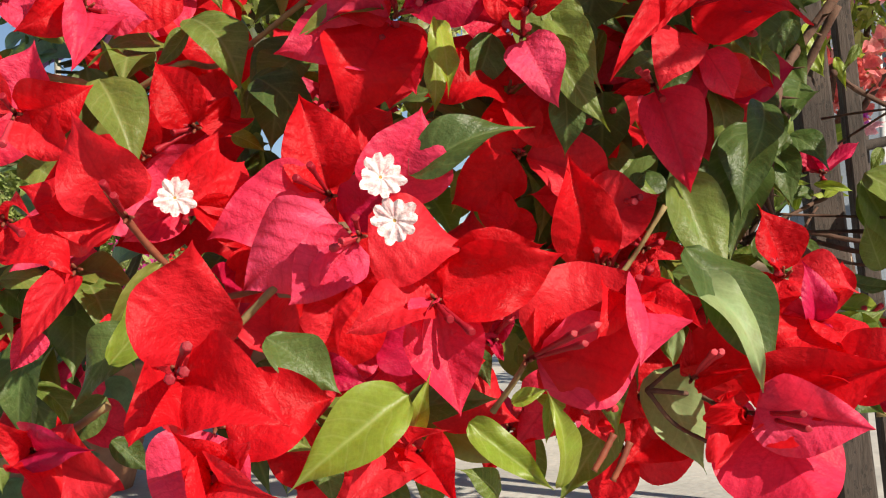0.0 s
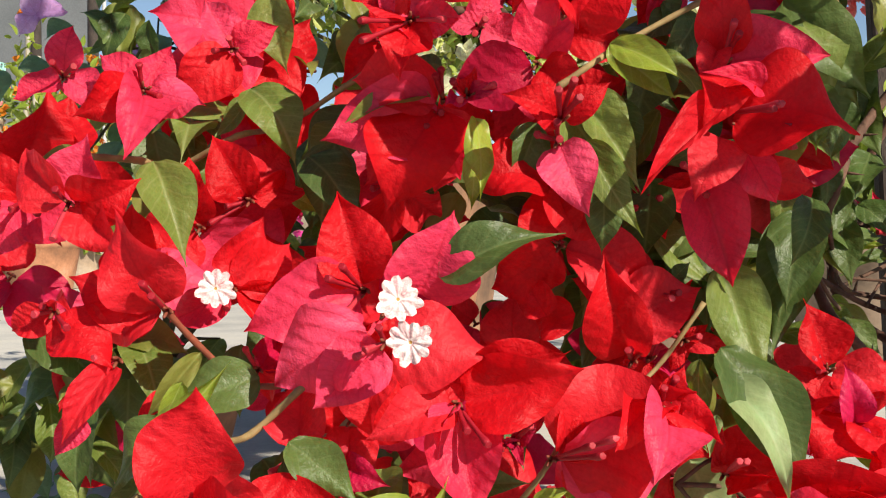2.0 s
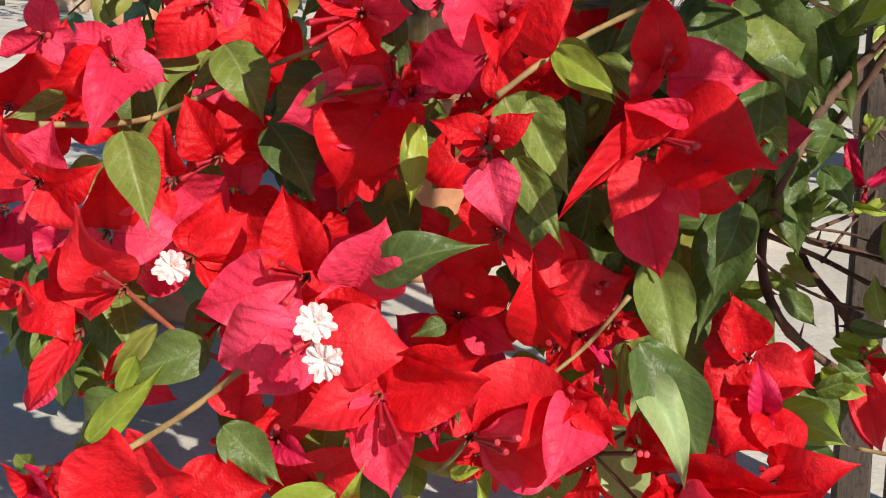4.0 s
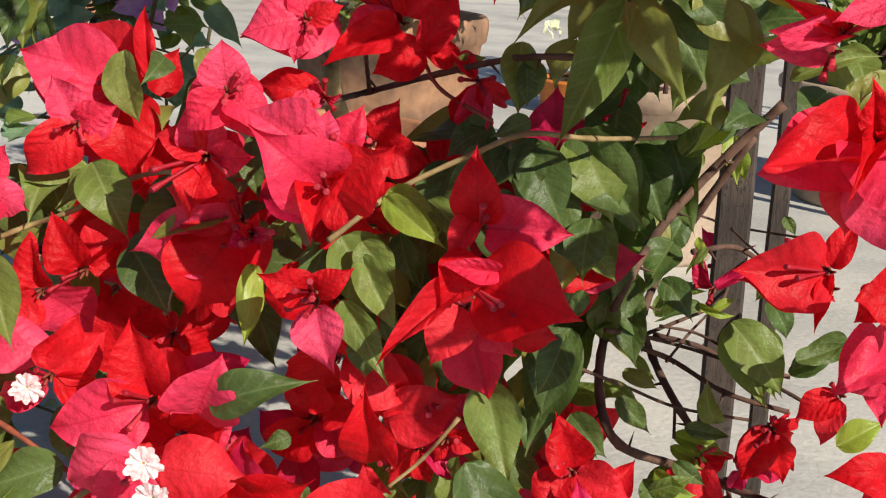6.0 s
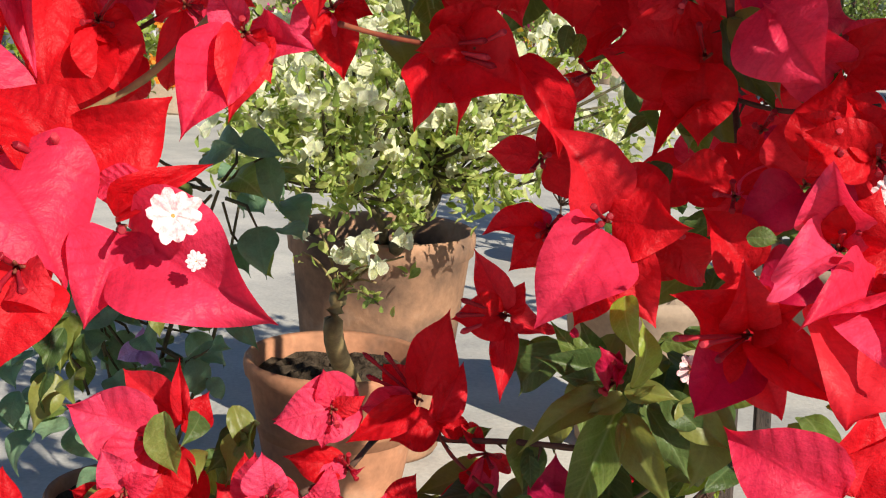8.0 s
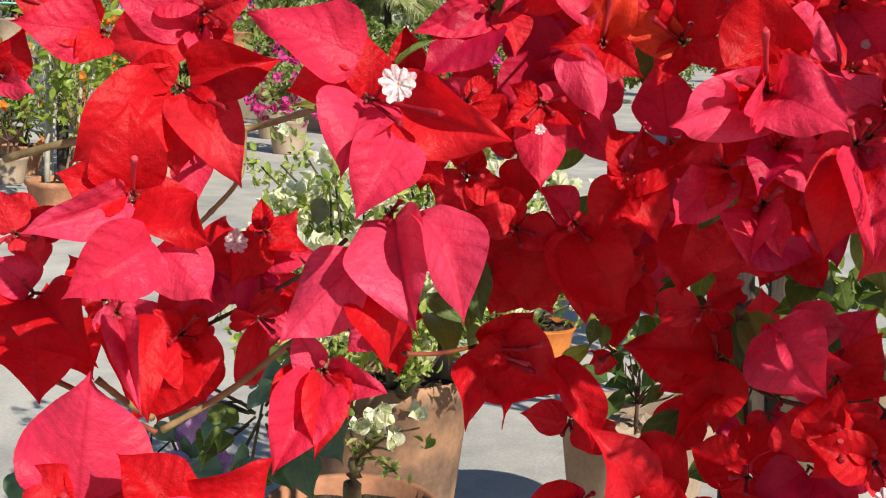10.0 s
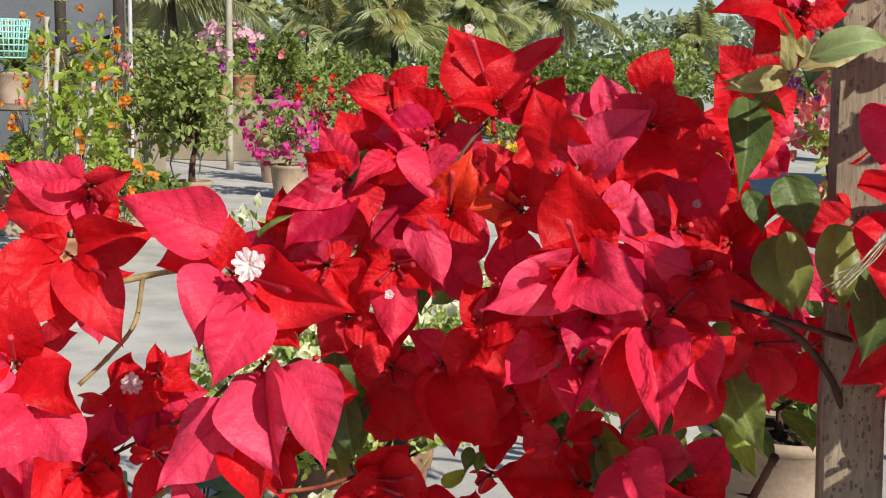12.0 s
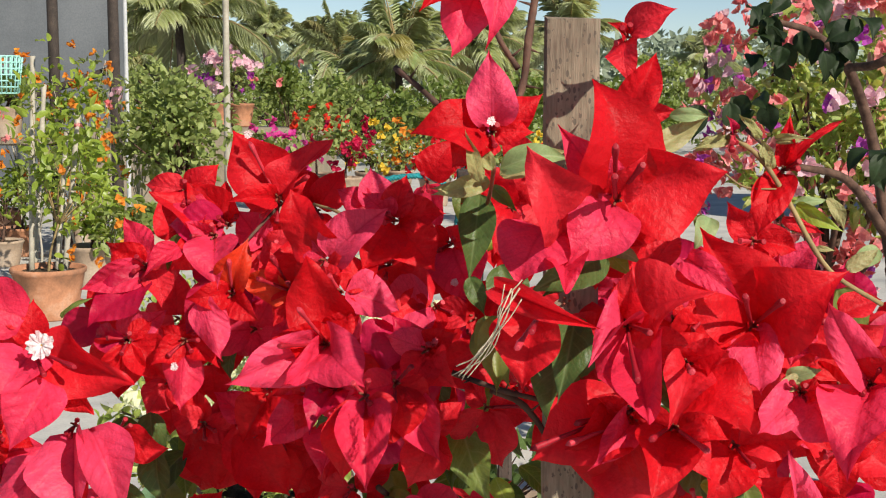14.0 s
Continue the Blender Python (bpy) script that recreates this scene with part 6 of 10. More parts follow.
bract(b, (0.237, 0.412, 0.872), RED, 0.83)
bract(b, (0.29, 0.432, 0.885), SUNLIT_RED, 0.86)
stem(BARK, 2.2, (0.294, 0.452, 0.887), (0.291, 0.442, 0.859), (0.289, 0.434, 0.835), (0.281, 0.427, 0.812))
stem(BARK, 1.6, (0.286, 0.437, 0.844), (0.274, 0.445, 0.862), (0.266, 0.456, 0.887))
b = bloom((0.347, 0.355, 0.724), (0, -0.98, 0.18))
bract(b, (0.387, 0.333, 0.744), RED, 0.96)
bract(b, (0.358, 0.301, 0.69), SUNLIT_RED, 0.68)
bract(b, (0.331, 0.31, 0.712), SUNLIT_RED, 0.43)
bract(b, (0.349, 0.338, 0.754), RED, 0.76)
tube_flower(b, (0.358, 0.306, 0.729))
tube_flower(b, (0.353, 0.292, 0.71))
b = bloom((0.406, 0.369, 0.722), (-0.09, -0.98, 0.18))
bract(b, (0.407, 0.325, 0.699), SUNLIT_RED, 0.64)
bract(b, (0.446, 0.348, 0.753), RED, 1)
bract(b, (0.379, 0.351, 0.771), RED, 0.96)
bract(b, (0.383, 0.334, 0.712), RED, 0.59)
bract(b, (0.399, 0.339, 0.738), SUNLIT_RED, 0.5, foot=(0.374, 0.353, 0.756))
bract(b, (0.416, 0.355, 0.759), SUNLIT_RED, 0.86)
tube_flower(b, (0.398, 0.32, 0.745))
tube_flower(b, (0.415, 0.322, 0.743))
b = bloom((0.375, 0.336, 0.71), (-0.04, -0.98, 0.21))
bract(b, (0.401, 0.297, 0.689), RED, 0.79)
bract(b, (0.366, 0.301, 0.688), RED, 0.7)
bract(b, (0.391, 0.31, 0.722), RED, 0.63)
tube_flower(b, (0.375, 0.286, 0.717))
b = bloom((0.465, 0.388, 0.692), (-0.18, -0.96, 0.22))
bract(b, (0.438, 0.359, 0.738), SUNLIT_RED, 0.41)
bract(b, (0.448, 0.34, 0.657), SUNLIT_RED, 0.75)
bract(b, (0.476, 0.373, 0.718), RED, 0.9)
bract(b, (0.475, 0.356, 0.673), SUNLIT_RED, 0.88)
b = bloom((0.432, 0.384, 0.688), (-0.13, -0.97, 0.23))
bract(b, (0.448, 0.353, 0.668), SUNLIT_RED, 0.92)
bract(b, (0.408, 0.348, 0.675), SUNLIT_RED, 0.56)
bract(b, (0.445, 0.366, 0.694), RED, 0.61)
b = bloom((0.43, 0.387, 0.626), (-0.12, -0.94, 0.31))
bract(b, (0.424, 0.361, 0.665), SUNLIT_RED, 0.55)
bract(b, (0.454, 0.372, 0.64), RED, 0.97)
bract(b, (0.406, 0.366, 0.648), RED, 0.74)
b = bloom((0.351, 0.364, 0.675), (0, -0.97, 0.25))
bract(b, (0.32, 0.338, 0.666), RED, 0.77)
bract(b, (0.331, 0.329, 0.659), SUNLIT_RED, 0.48)
bract(b, (0.332, 0.353, 0.689), RED, 0.81)
tube_flower(b, (0.321, 0.329, 0.671))
b = bloom((0.37, 0.353, 0.676), (-0.03, -0.97, 0.26))
bract(b, (0.36, 0.318, 0.65), RED, 0.87)
bract(b, (0.387, 0.333, 0.657), RED, 1)
bract(b, (0.395, 0.337, 0.675), RED, 0.96)
tube_flower(b, (0.359, 0.312, 0.68))
tube_flower(b, (0.385, 0.315, 0.675))
b = bloom((0.401, 0.382, 0.66), (-0.08, -0.96, 0.27))
bract(b, (0.422, 0.373, 0.644), RED, 1)
bract(b, (0.387, 0.366, 0.632), RED, 1)
bract(b, (0.434, 0.387, 0.663), RED, 1)
tube_flower(b, (0.408, 0.352, 0.658))
b = bloom((0.433, 0.397, 0.717), (-0.13, -0.98, 0.18))
bract(b, (0.454, 0.388, 0.703), RED, 0.9)
bract(b, (0.426, 0.383, 0.7), SUNLIT_RED, 0.85)
bract(b, (0.449, 0.4, 0.723), RED, 0.9)
b = bloom((0.133, 0.509, 0.766), (0.28, -0.96, 0.09))
bract(b, (0.108, 0.5, 0.807), RED, 1)
bract(b, (0.168, 0.509, 0.802), RED, 0.6)
bract(b, (0.108, 0.485, 0.765), RED, 0.58)
bract(b, (0.152, 0.514, 0.783), RED, 0.9)
floret(b, (0.12, 0.492, 0.805), 0.0027)
tube_flower(b, (0.121, 0.491, 0.801))
tube_flower(b, (0.157, 0.494, 0.781))
b = bloom((0.104, 0.501, 0.749), (0.31, -0.94, 0.11))
bract(b, (0.059, 0.487, 0.77), RED, 0.75)
bract(b, (0.078, 0.5, 0.776), RED, 0.9)
bract(b, (0.102, 0.504, 0.776), RED, 0.9)
bract(b, (0.068, 0.495, 0.749), MAGENTA, 0.9)
b = bloom((0.214, 0.468, 0.758), (0.19, -0.98, 0.1))
bract(b, (0.198, 0.452, 0.731), RED, 1.1)
bract(b, (0.243, 0.473, 0.762), RED, 0.9)
bract(b, (0.195, 0.467, 0.774), SUNLIT_RED, 0.9)
bract(b, (0.22, 0.472, 0.784), RED, 0.9)
bract(b, (0.239, 0.458, 0.731), RED, 1)
b = bloom((0.232, 0.505, 0.703), (0.16, -0.97, 0.17))
bract(b, (0.193, 0.489, 0.698), SUNLIT_RED, 1.1)
bract(b, (0.193, 0.492, 0.725), RED, 1)
bract(b, (0.24, 0.493, 0.678), RED, 1)
bract(b, (0.217, 0.489, 0.672), RED, 1)
b = bloom((0.225, 0.414, 0.676), (0.18, -0.96, 0.23))
bract(b, (0.201, 0.41, 0.669), SUNLIT_RED, 1)
bract(b, (0.232, 0.411, 0.643), RED, 0.9)
bract(b, (0.25, 0.413, 0.634), SUNLIT_RED, 0.6)
bract(b, (0.246, 0.416, 0.664), RED, 0.8)
b = bloom((0.269, 0.457, 0.654), (0.11, -0.96, 0.25))
bract(b, (0.252, 0.461, 0.626), RED, 0.96)
bract(b, (0.278, 0.464, 0.617), RED, 0.87)
bract(b, (0.294, 0.47, 0.646), RED, 0.85)
bract(b, (0.258, 0.467, 0.668), RED, 0.87)
tube_flower(b, (0.291, 0.461, 0.655))
b = bloom((0.327, 0.375, 0.773), (0.04, -0.99, 0.1))
bract(b, (0.333, 0.383, 0.745), RED, 0.97)
bract(b, (0.357, 0.386, 0.745), RED, 0.99)
bract(b, (0.365, 0.39, 0.761), RED, 0.88)
leaf((0.271, 0.401, 0.786), (0.264, 0.393, 0.813), (0.12, -0.99, 0.07), CREAM, 0.5)
leaf((0.266, 0.426, 0.781), (0.242, 0.412, 0.781), (0.13, -0.99, 0.08), CREAM, 0.49)
leaf((0.261, 0.482, 0.773), (0.257, 0.465, 0.722), (0.12, -0.99, 0.08), DARK_LEAF, 0.65)
leaf((0.278, 0.429, 0.788), (0.316, 0.437, 0.801), (0.11, -0.99, 0.07), CREAM, 0.6)
leaf((0.266, 0.499, 0.776), (0.283, 0.49, 0.761), (0.11, -0.99, 0.08), OLIVE, 0.58)
leaf((0.274, 0.406, 0.716), (0.282, 0.403, 0.678), (0.12, -0.98, 0.18), OLIVE, 0.7)
leaf((0.26, 0.448, 0.73), (0.269, 0.447, 0.708), (0.13, -0.98, 0.15), DARK_LEAF, 0.8)
leaf((0.332, 0.369, 0.752), (0.305, 0.362, 0.733), (0.03, -0.99, 0.13), DARK_LEAF, 0.7)
leaf((0.314, 0.436, 0.699), (0.318, 0.432, 0.663), (0.05, -0.98, 0.19), LEAF, 0.6)
leaf((0.356, 0.394, 0.803), (0.385, 0.401, 0.821), (-0.01, -1, 0.05), CREAM, 0.6)
leaf((0.395, 0.403, 0.81), (0.374, 0.389, 0.804), (-0.07, -1, 0.04), CREAM, 0.44)
leaf((0.41, 0.405, 0.81), (0.398, 0.395, 0.822), (-0.09, -1, 0.04), CREAM, 0.42)
leaf((0.416, 0.404, 0.795), (0.409, 0.395, 0.811), (-0.1, -0.99, 0.06), CREAM, 0.54)
leaf((0.417, 0.408, 0.81), (0.435, 0.4, 0.81), (-0.1, -0.99, 0.04), CREAM, 0.3)
leaf((0.428, 0.403, 0.778), (0.451, 0.395, 0.765), (-0.12, -0.99, 0.08), YOUNG, 0.5)
leaf((0.452, 0.393, 0.747), (0.468, 0.397, 0.758), (-0.16, -0.98, 0.13), CREAM, 0.7)
leaf((0.421, 0.381, 0.689), (0.442, 0.386, 0.7), (-0.11, -0.97, 0.23), CREAM, 0.6)
leaf((0.341, 0.382, 0.75), (0.347, 0.382, 0.742), (0.01, -0.99, 0.13), CREAM, 0.9)
leaf((0.38, 0.414, 0.77), (0.389, 0.414, 0.756), (-0.04, -0.99, 0.1), LEAF, 0.9)
leaf((0.246, 0.427, 0.82), (0.227, 0.424, 0.82), (0.15, -0.99, 0.02), LEAF, 0.5)
stem(TWIG, 1.8, (0.397, 0.403, 0.81), (0.41, 0.403, 0.8), (0.423, 0.402, 0.781), (0.436, 0.391, 0.757), (0.447, 0.39, 0.744), (0.471, 0.404, 0.729))
stem(TWIG, 0.7, (0.392, 0.399, 0.793), (0.403, 0.399, 0.786), (0.421, 0.403, 0.785))
stem(BARK, 1.6, (0.218, 0.448, 0.844), (0.244, 0.423, 0.826), (0.258, 0.412, 0.812))
stem(BARK, 2, (0.274, 0.441, 0.668), (0.291, 0.455, 0.656), (0.308, 0.451, 0.632), (0.314, 0.466, 0.594))
stem(BARK, 1.6, (0.252, 0.44, 0.677), (0.284, 0.434, 0.669), (0.317, 0.456, 0.657))
b = bloom((0.423, 0.415, 0.794), (-0.11, -0.99, 0.06))
bract(b, (0.424, 0.409, 0.822), RED, 0.45)
bract(b, (0.45, 0.412, 0.819), RED, 0.22)
bract(b, (0.404, 0.399, 0.771), RED, 0.48)
bract(b, (0.409, 0.398, 0.759), RED, 0.6)
bract(b, (0.443, 0.404, 0.763), RED, 0.35, foot=(0.422, 0.407, 0.77))
b = bloom((0.396, 0.403, 0.813), (-0.07, -1, 0.03))
bract(b, (0.392, 0.394, 0.821), MAGENTA, 0.52)
b = bloom((-0.074, 0.461, 0.72), (0.44, -0.89, 0.1))
bract(b, (-0.048, 0.456, 0.73), RED, 0.8)
b = bloom((0.351, 0.365, 0.68), (-0.19, -0.96, 0.19))
bract(b, (0.304, 0.345, 0.658), RED, 1)
bract(b, (0.357, 0.348, 0.623), RED, 1)
bract(b, (0.337, 0.366, 0.627), RED, 1)
bract(b, (0.377, 0.366, 0.658), RED, 1)
tube_flower(b, (0.305, 0.326, 0.669))
tube_flower(b, (0.324, 0.34, 0.678))
b = bloom((0.337, 0.448, 0.652), (-0.14, -0.97, 0.21))
bract(b, (0.329, 0.47, 0.67), RED, 0.69)
bract(b, (0.361, 0.468, 0.625), MAGENTA, 0.76)
bract(b, (0.325, 0.473, 0.628), RED, 0.67)
b = bloom((0.355, 0.371, 0.711), (-0.19, -0.97, 0.14))
bract(b, (0.34, 0.373, 0.741), RED, 1)
bract(b, (0.378, 0.375, 0.71), RED, 1)
b = bloom((0.183, 0.543, 0.549), (0.08, -0.95, 0.31))
bract(b, (0.136, 0.537, 0.55), RED, 0.9)
bract(b, (0.169, 0.553, 0.557), RED, 0.77)
bract(b, (0.183, 0.538, 0.507), RED, 1)
tube_flower(b, (0.178, 0.525, 0.565))
b = bloom((0.076, 0.529, 0.548), (0.22, -0.92, 0.31))
bract(b, (0.048, 0.524, 0.545), RED, 0.9)
bract(b, (0.065, 0.54, 0.565), RED, 0.89)
tube_flower(b, (0.092, 0.512, 0.557))
leaf((0.273, 0.445, 0.709), (0.284, 0.441, 0.67), (-0.04, -0.99, 0.13), OLIVE, 1)
leaf((0.277, 0.449, 0.737), (0.288, 0.447, 0.707), (-0.05, -1, 0.08), DARK_LEAF, 1.2)
leaf((0.321, 0.422, 0.701), (0.31, 0.416, 0.669), (-0.12, -0.98, 0.14), LEAF, 0.8)
b = bloom((0.352, 0.428, 0.624), (-0.17, -0.95, 0.26))
bract(b, (0.335, 0.448, 0.635), RED, 0.95)
bract(b, (0.332, 0.442, 0.597), RED, 0.9)
bract(b, (0.377, 0.45, 0.608), RED, 0.67)
bract(b, (0.359, 0.444, 0.585), MAGENTA, 0.81)
leaf((0.346, 0.455, 0.607), (0.361, 0.454, 0.588), (-0.15, -0.95, 0.27), DARK_LEAF, 1)
leaf((0.367, 0.459, 0.593), (0.344, 0.455, 0.589), (-0.18, -0.94, 0.29), LEAF, 0.8)
b = bloom((0.187, 0.448, 0.719), (0.09, -0.99, 0.11))
bract(b, (0.163, 0.467, 0.728), RED, 0.81)
bract(b, (0.203, 0.473, 0.733), RED, 0.77)
bract(b, (0.188, 0.455, 0.691), RED, 0.98)
bract(b, (0.218, 0.461, 0.707), SUNLIT_RED, 0.98)
b = bloom((0.246, 0.544, 0.706), (0, -0.99, 0.11))
bract(b, (0.226, 0.563, 0.716), RED, 0.83)
bract(b, (0.27, 0.575, 0.686), RED, 0.66)
bract(b, (0.244, 0.57, 0.675), MAGENTA, 0.69)
b = bloom((0.259, 0.492, 0.682), (-0.02, -0.99, 0.16))
bract(b, (0.239, 0.517, 0.662), RED, 0.7)
bract(b, (0.276, 0.522, 0.658), RED, 0.62)
bract(b, (0.265, 0.527, 0.708), RED, 0.73)
b = bloom((-0.112, 0.394, 0.493), (0.44, -0.87, 0.21))
bract(b, (-0.106, 0.398, 0.559), SUNLIT_RED, 1.15)
bract(b, (-0.139, 0.394, 0.514), RED, 1)
bract(b, (-0.097, 0.422, 0.52), RED, 0.89)
b = bloom((-0.082, 0.374, 0.497), (0.41, -0.89, 0.21))
bract(b, (-0.041, 0.342, 0.461), SUNLIT_RED, 1.2, foot=(-0.08, 0.359, 0.502))
bract(b, (-0.088, 0.357, 0.415), RED, 0.9)
b = bloom((-0.122, 0.543, 0.541), (0.37, -0.92, 0.1))
bract(b, (-0.158, 0.565, 0.522), MAGENTA, 0.65)
bract(b, (-0.121, 0.579, 0.565), RED, 0.72)
bract(b, (-0.106, 0.57, 0.508), RED, 0.9)
bract(b, (-0.135, 0.564, 0.5), RED, 0.81)
b = bloom((-0.139, 0.494, 0.57), (0.42, -0.91, 0.06))
bract(b, (-0.119, 0.493, 0.55), SUNLIT_RED, 1)
bract(b, (-0.152, 0.5, 0.557), RED, 0.83)
bract(b, (-0.164, 0.505, 0.591), RED, 0.9)
bract(b, (-0.122, 0.51, 0.588), SUNLIT_RED, 1)
b = bloom((-0.097, 0.542, 0.582), (0.34, -0.94, 0.04))
bract(b, (-0.123, 0.558, 0.581), RED, 0.57)
bract(b, (-0.111, 0.554, 0.547), SUNLIT_RED, 0.93)
bract(b, (-0.075, 0.562, 0.564), MAGENTA, 1.08)
bract(b, (-0.096, 0.567, 0.607), RED, 0.78)
tube_flower(b, (-0.093, 0.534, 0.59))
b = bloom((0.034, 0.493, 0.619), (0.16, -0.99, -0.02))
bract(b, (0.017, 0.485, 0.593), RED, 1)
bract(b, (0.062, 0.504, 0.606), RED, 1)
leaf((0.052, 0.509, 0.605), (0.06, 0.502, 0.565), (0.12, -0.99, 0), DARK_LEAF, 0.8)
leaf((0.031, 0.502, 0.581), (0.052, 0.502, 0.566), (0.16, -0.99, 0.04), DARK_LEAF, 0.7)
b = bloom((0.074, 0.551, 0.597), (0.08, -1, 0.01))
bract(b, (0.05, 0.57, 0.608), RED, 0.79)
bract(b, (0.092, 0.568, 0.564), RED, 0.95)
bract(b, (0.061, 0.563, 0.56), RED, 0.98)
bract(b, (0.093, 0.577, 0.611), RED, 0.74)
b = bloom((0.118, 0.56, 0.598), (0.01, -1, 0.01))
bract(b, (0.092, 0.574, 0.584), RED, 0.93)
bract(b, (0.143, 0.581, 0.584), RED, 0.82)
bract(b, (0.118, 0.572, 0.558), RED, 0.98)
bract(b, (0.13, 0.588, 0.63), RED, 0.81)
tube_flower(b, (0.127, 0.559, 0.588))
tube_flower(b, (0.107, 0.559, 0.603))
b = bloom((0.206, 0.538, 0.608), (-0.13, -0.99, 0))
bract(b, (0.191, 0.543, 0.594), RED, 1)
bract(b, (0.216, 0.554, 0.63), SUNLIT_RED, 0.86)
bract(b, (0.217, 0.548, 0.6), RED, 0.62)
b = bloom((0.173, 0.536, 0.576), (-0.08, -1, 0.05))
bract(b, (0.196, 0.561, 0.585), RED, 0.68)
bract(b, (0.176, 0.553, 0.554), RED, 0.79)
bract(b, (0.149, 0.553, 0.575), RED, 0.9)
b = bloom((0.215, 0.526, 0.569), (-0.15, -0.99, 0.06))
bract(b, (0.234, 0.502, 0.54), SUNLIT_RED, 1.2, foot=(0.207, 0.515, 0.574))
bract(b, (0.201, 0.531, 0.553), RED, 1)
bract(b, (0.249, 0.541, 0.569), SUNLIT_RED, 0.91)
b = bloom((0.242, 0.499, 0.517), (-0.2, -0.97, 0.15))
bract(b, (0.221, 0.498, 0.529), RED, 1)
bract(b, (0.227, 0.494, 0.501), RED, 1)
leaf((0.143, 0.628, 0.289), (0.169, 0.622, 0.245), (0.08, -0.96, 0.28), DARK_LEAF, 1)
leaf((0.135, 0.588, 0.303), (0.158, 0.583, 0.26), (0.1, -0.95, 0.28), LEAF, 1.1)
leaf((0.17, 0.718, 0.266), (0.182, 0.709, 0.223), (0.04, -0.96, 0.28), LEAF, 1)
leaf((0.116, 0.578, 0.301), (0.114, 0.568, 0.261), (0.13, -0.95, 0.29), DARK_LEAF, 1)
leaf((0.093, 0.588, 0.301), (0.072, 0.58, 0.283), (0.16, -0.95, 0.28), DARK_LEAF, 0.9)
leaf((0.129, 0.594, 0.285), (0.128, 0.584, 0.241), (0.1, -0.95, 0.3), DARK_LEAF, 1)
leaf((0.158, 0.637, 0.249), (0.149, 0.627, 0.211), (0.06, -0.94, 0.33), LEAF, 1)
leaf((0.139, 0.578, 0.254), (0.136, 0.571, 0.225), (0.09, -0.93, 0.35), OLIVE, 1)
leaf((0.155, 0.612, 0.32), (0.158, 0.604, 0.282), (0.07, -0.97, 0.25), DARK_LEAF, 1.2)
leaf((0.179, 0.58, 0.368), (0.199, 0.576, 0.334), (0.03, -0.98, 0.19), DARK_LEAF, 1)
leaf((0.203, 0.577, 0.374), (0.194, 0.564, 0.325), (-0.01, -0.98, 0.18), OLIVE, 1)
leaf((0.106, 0.582, 0.346), (0.108, 0.574, 0.31), (0.14, -0.97, 0.22), LEAF, 0.8)
leaf((0.079, 0.573, 0.286), (0.066, 0.562, 0.245), (0.18, -0.93, 0.31), DARK_LEAF, 1)
leaf((0.057, 0.527, 0.28), (0.084, 0.526, 0.256), (0.23, -0.91, 0.33), YOUNG, 0.9)
leaf((0.048, 0.515, 0.257), (0.067, 0.513, 0.235), (0.24, -0.9, 0.37), LEAF, 1)
leaf((0.098, 0.574, 0.272), (0.119, 0.573, 0.254), (0.15, -0.93, 0.33), DARK_LEAF, 1)
leaf((0.082, 0.585, 0.307), (0.101, 0.583, 0.285), (0.18, -0.95, 0.27), DARK_LEAF, 1)
leaf((0.201, 0.718, 0.277), (0.185, 0.712, 0.262), (0, -0.96, 0.27), OLIVE, 1)
b = bloom((0.085, 0.593, 0.324), (0.17, -0.95, 0.25))
bract(b, (0.071, 0.606, 0.3), RED, 0.67)
bract(b, (0.096, 0.613, 0.312), RED, 0.5)
bract(b, (0.078, 0.605, 0.292), SUNLIT_RED, 0.66)
bract(b, (0.071, 0.613, 0.332), RED, 0.52)
b = bloom((0.155, 0.609, 0.313), (0.06, -0.96, 0.26))
bract(b, (0.139, 0.644, 0.297), RED, 0.5)
bract(b, (0.163, 0.648, 0.299), RED, 0.5)
leaf((0.393, 0.402, 0.809), (0.376, 0.399, 0.802), (-0.07, -1, 0.04), CREAM, 0.6)
leaf((0.41, 0.405, 0.81), (0.399, 0.405, 0.821), (-0.09, -1, 0.04), CREAM, 0.7)
leaf((0.411, 0.405, 0.807), (0.416, 0.404, 0.794), (-0.09, -0.99, 0.04), CREAM, 0.7)
leaf((0.417, 0.407, 0.808), (0.432, 0.409, 0.809), (-0.1, -0.99, 0.04), CREAM, 0.35)
leaf((0.427, 0.403, 0.778), (0.445, 0.406, 0.78), (-0.12, -0.99, 0.09), PALE_LEAF, 0.5)
leaf((0.443, 0.406, 0.781), (0.452, 0.405, 0.764), (-0.14, -0.99, 0.08), CREAM, 0.6)
leaf((0.469, 0.407, 0.756), (0.453, 0.403, 0.745), (-0.18, -0.98, 0.12), PALE_LEAF, 0.9)
leaf((0.365, 0.399, 0.821), (0.385, 0.402, 0.82), (-0.02, -1, 0.02), PALE_LEAF, 0.6)
leaf((0.437, 0.401, 0.756), (0.448, 0.403, 0.755), (-0.13, -0.98, 0.12), CREAM, 0.5)
b = bloom((0.392, 0.393, 0.814), (-0.07, -1, 0.03))
floret(b, (0.392, 0.393, 0.814), 0.0025)
b = bloom((0.244, 0.421, 0.336), (-0.11, -0.97, 0.23))
bract(b, (0.209, 0.402, 0.326), SUNLIT_RED, 1, foot=(0.241, 0.415, 0.337))
bract(b, (0.252, 0.417, 0.357), RED, 1, foot=(0.249, 0.417, 0.338))
bract(b, (0.271, 0.406, 0.299), SUNLIT_RED, 0.95, foot=(0.248, 0.415, 0.331))
bract(b, (0.243, 0.423, 0.303), RED, 0.79)
b = bloom((0.27, 0.612, 0.233), (-0.11, -0.94, 0.31))
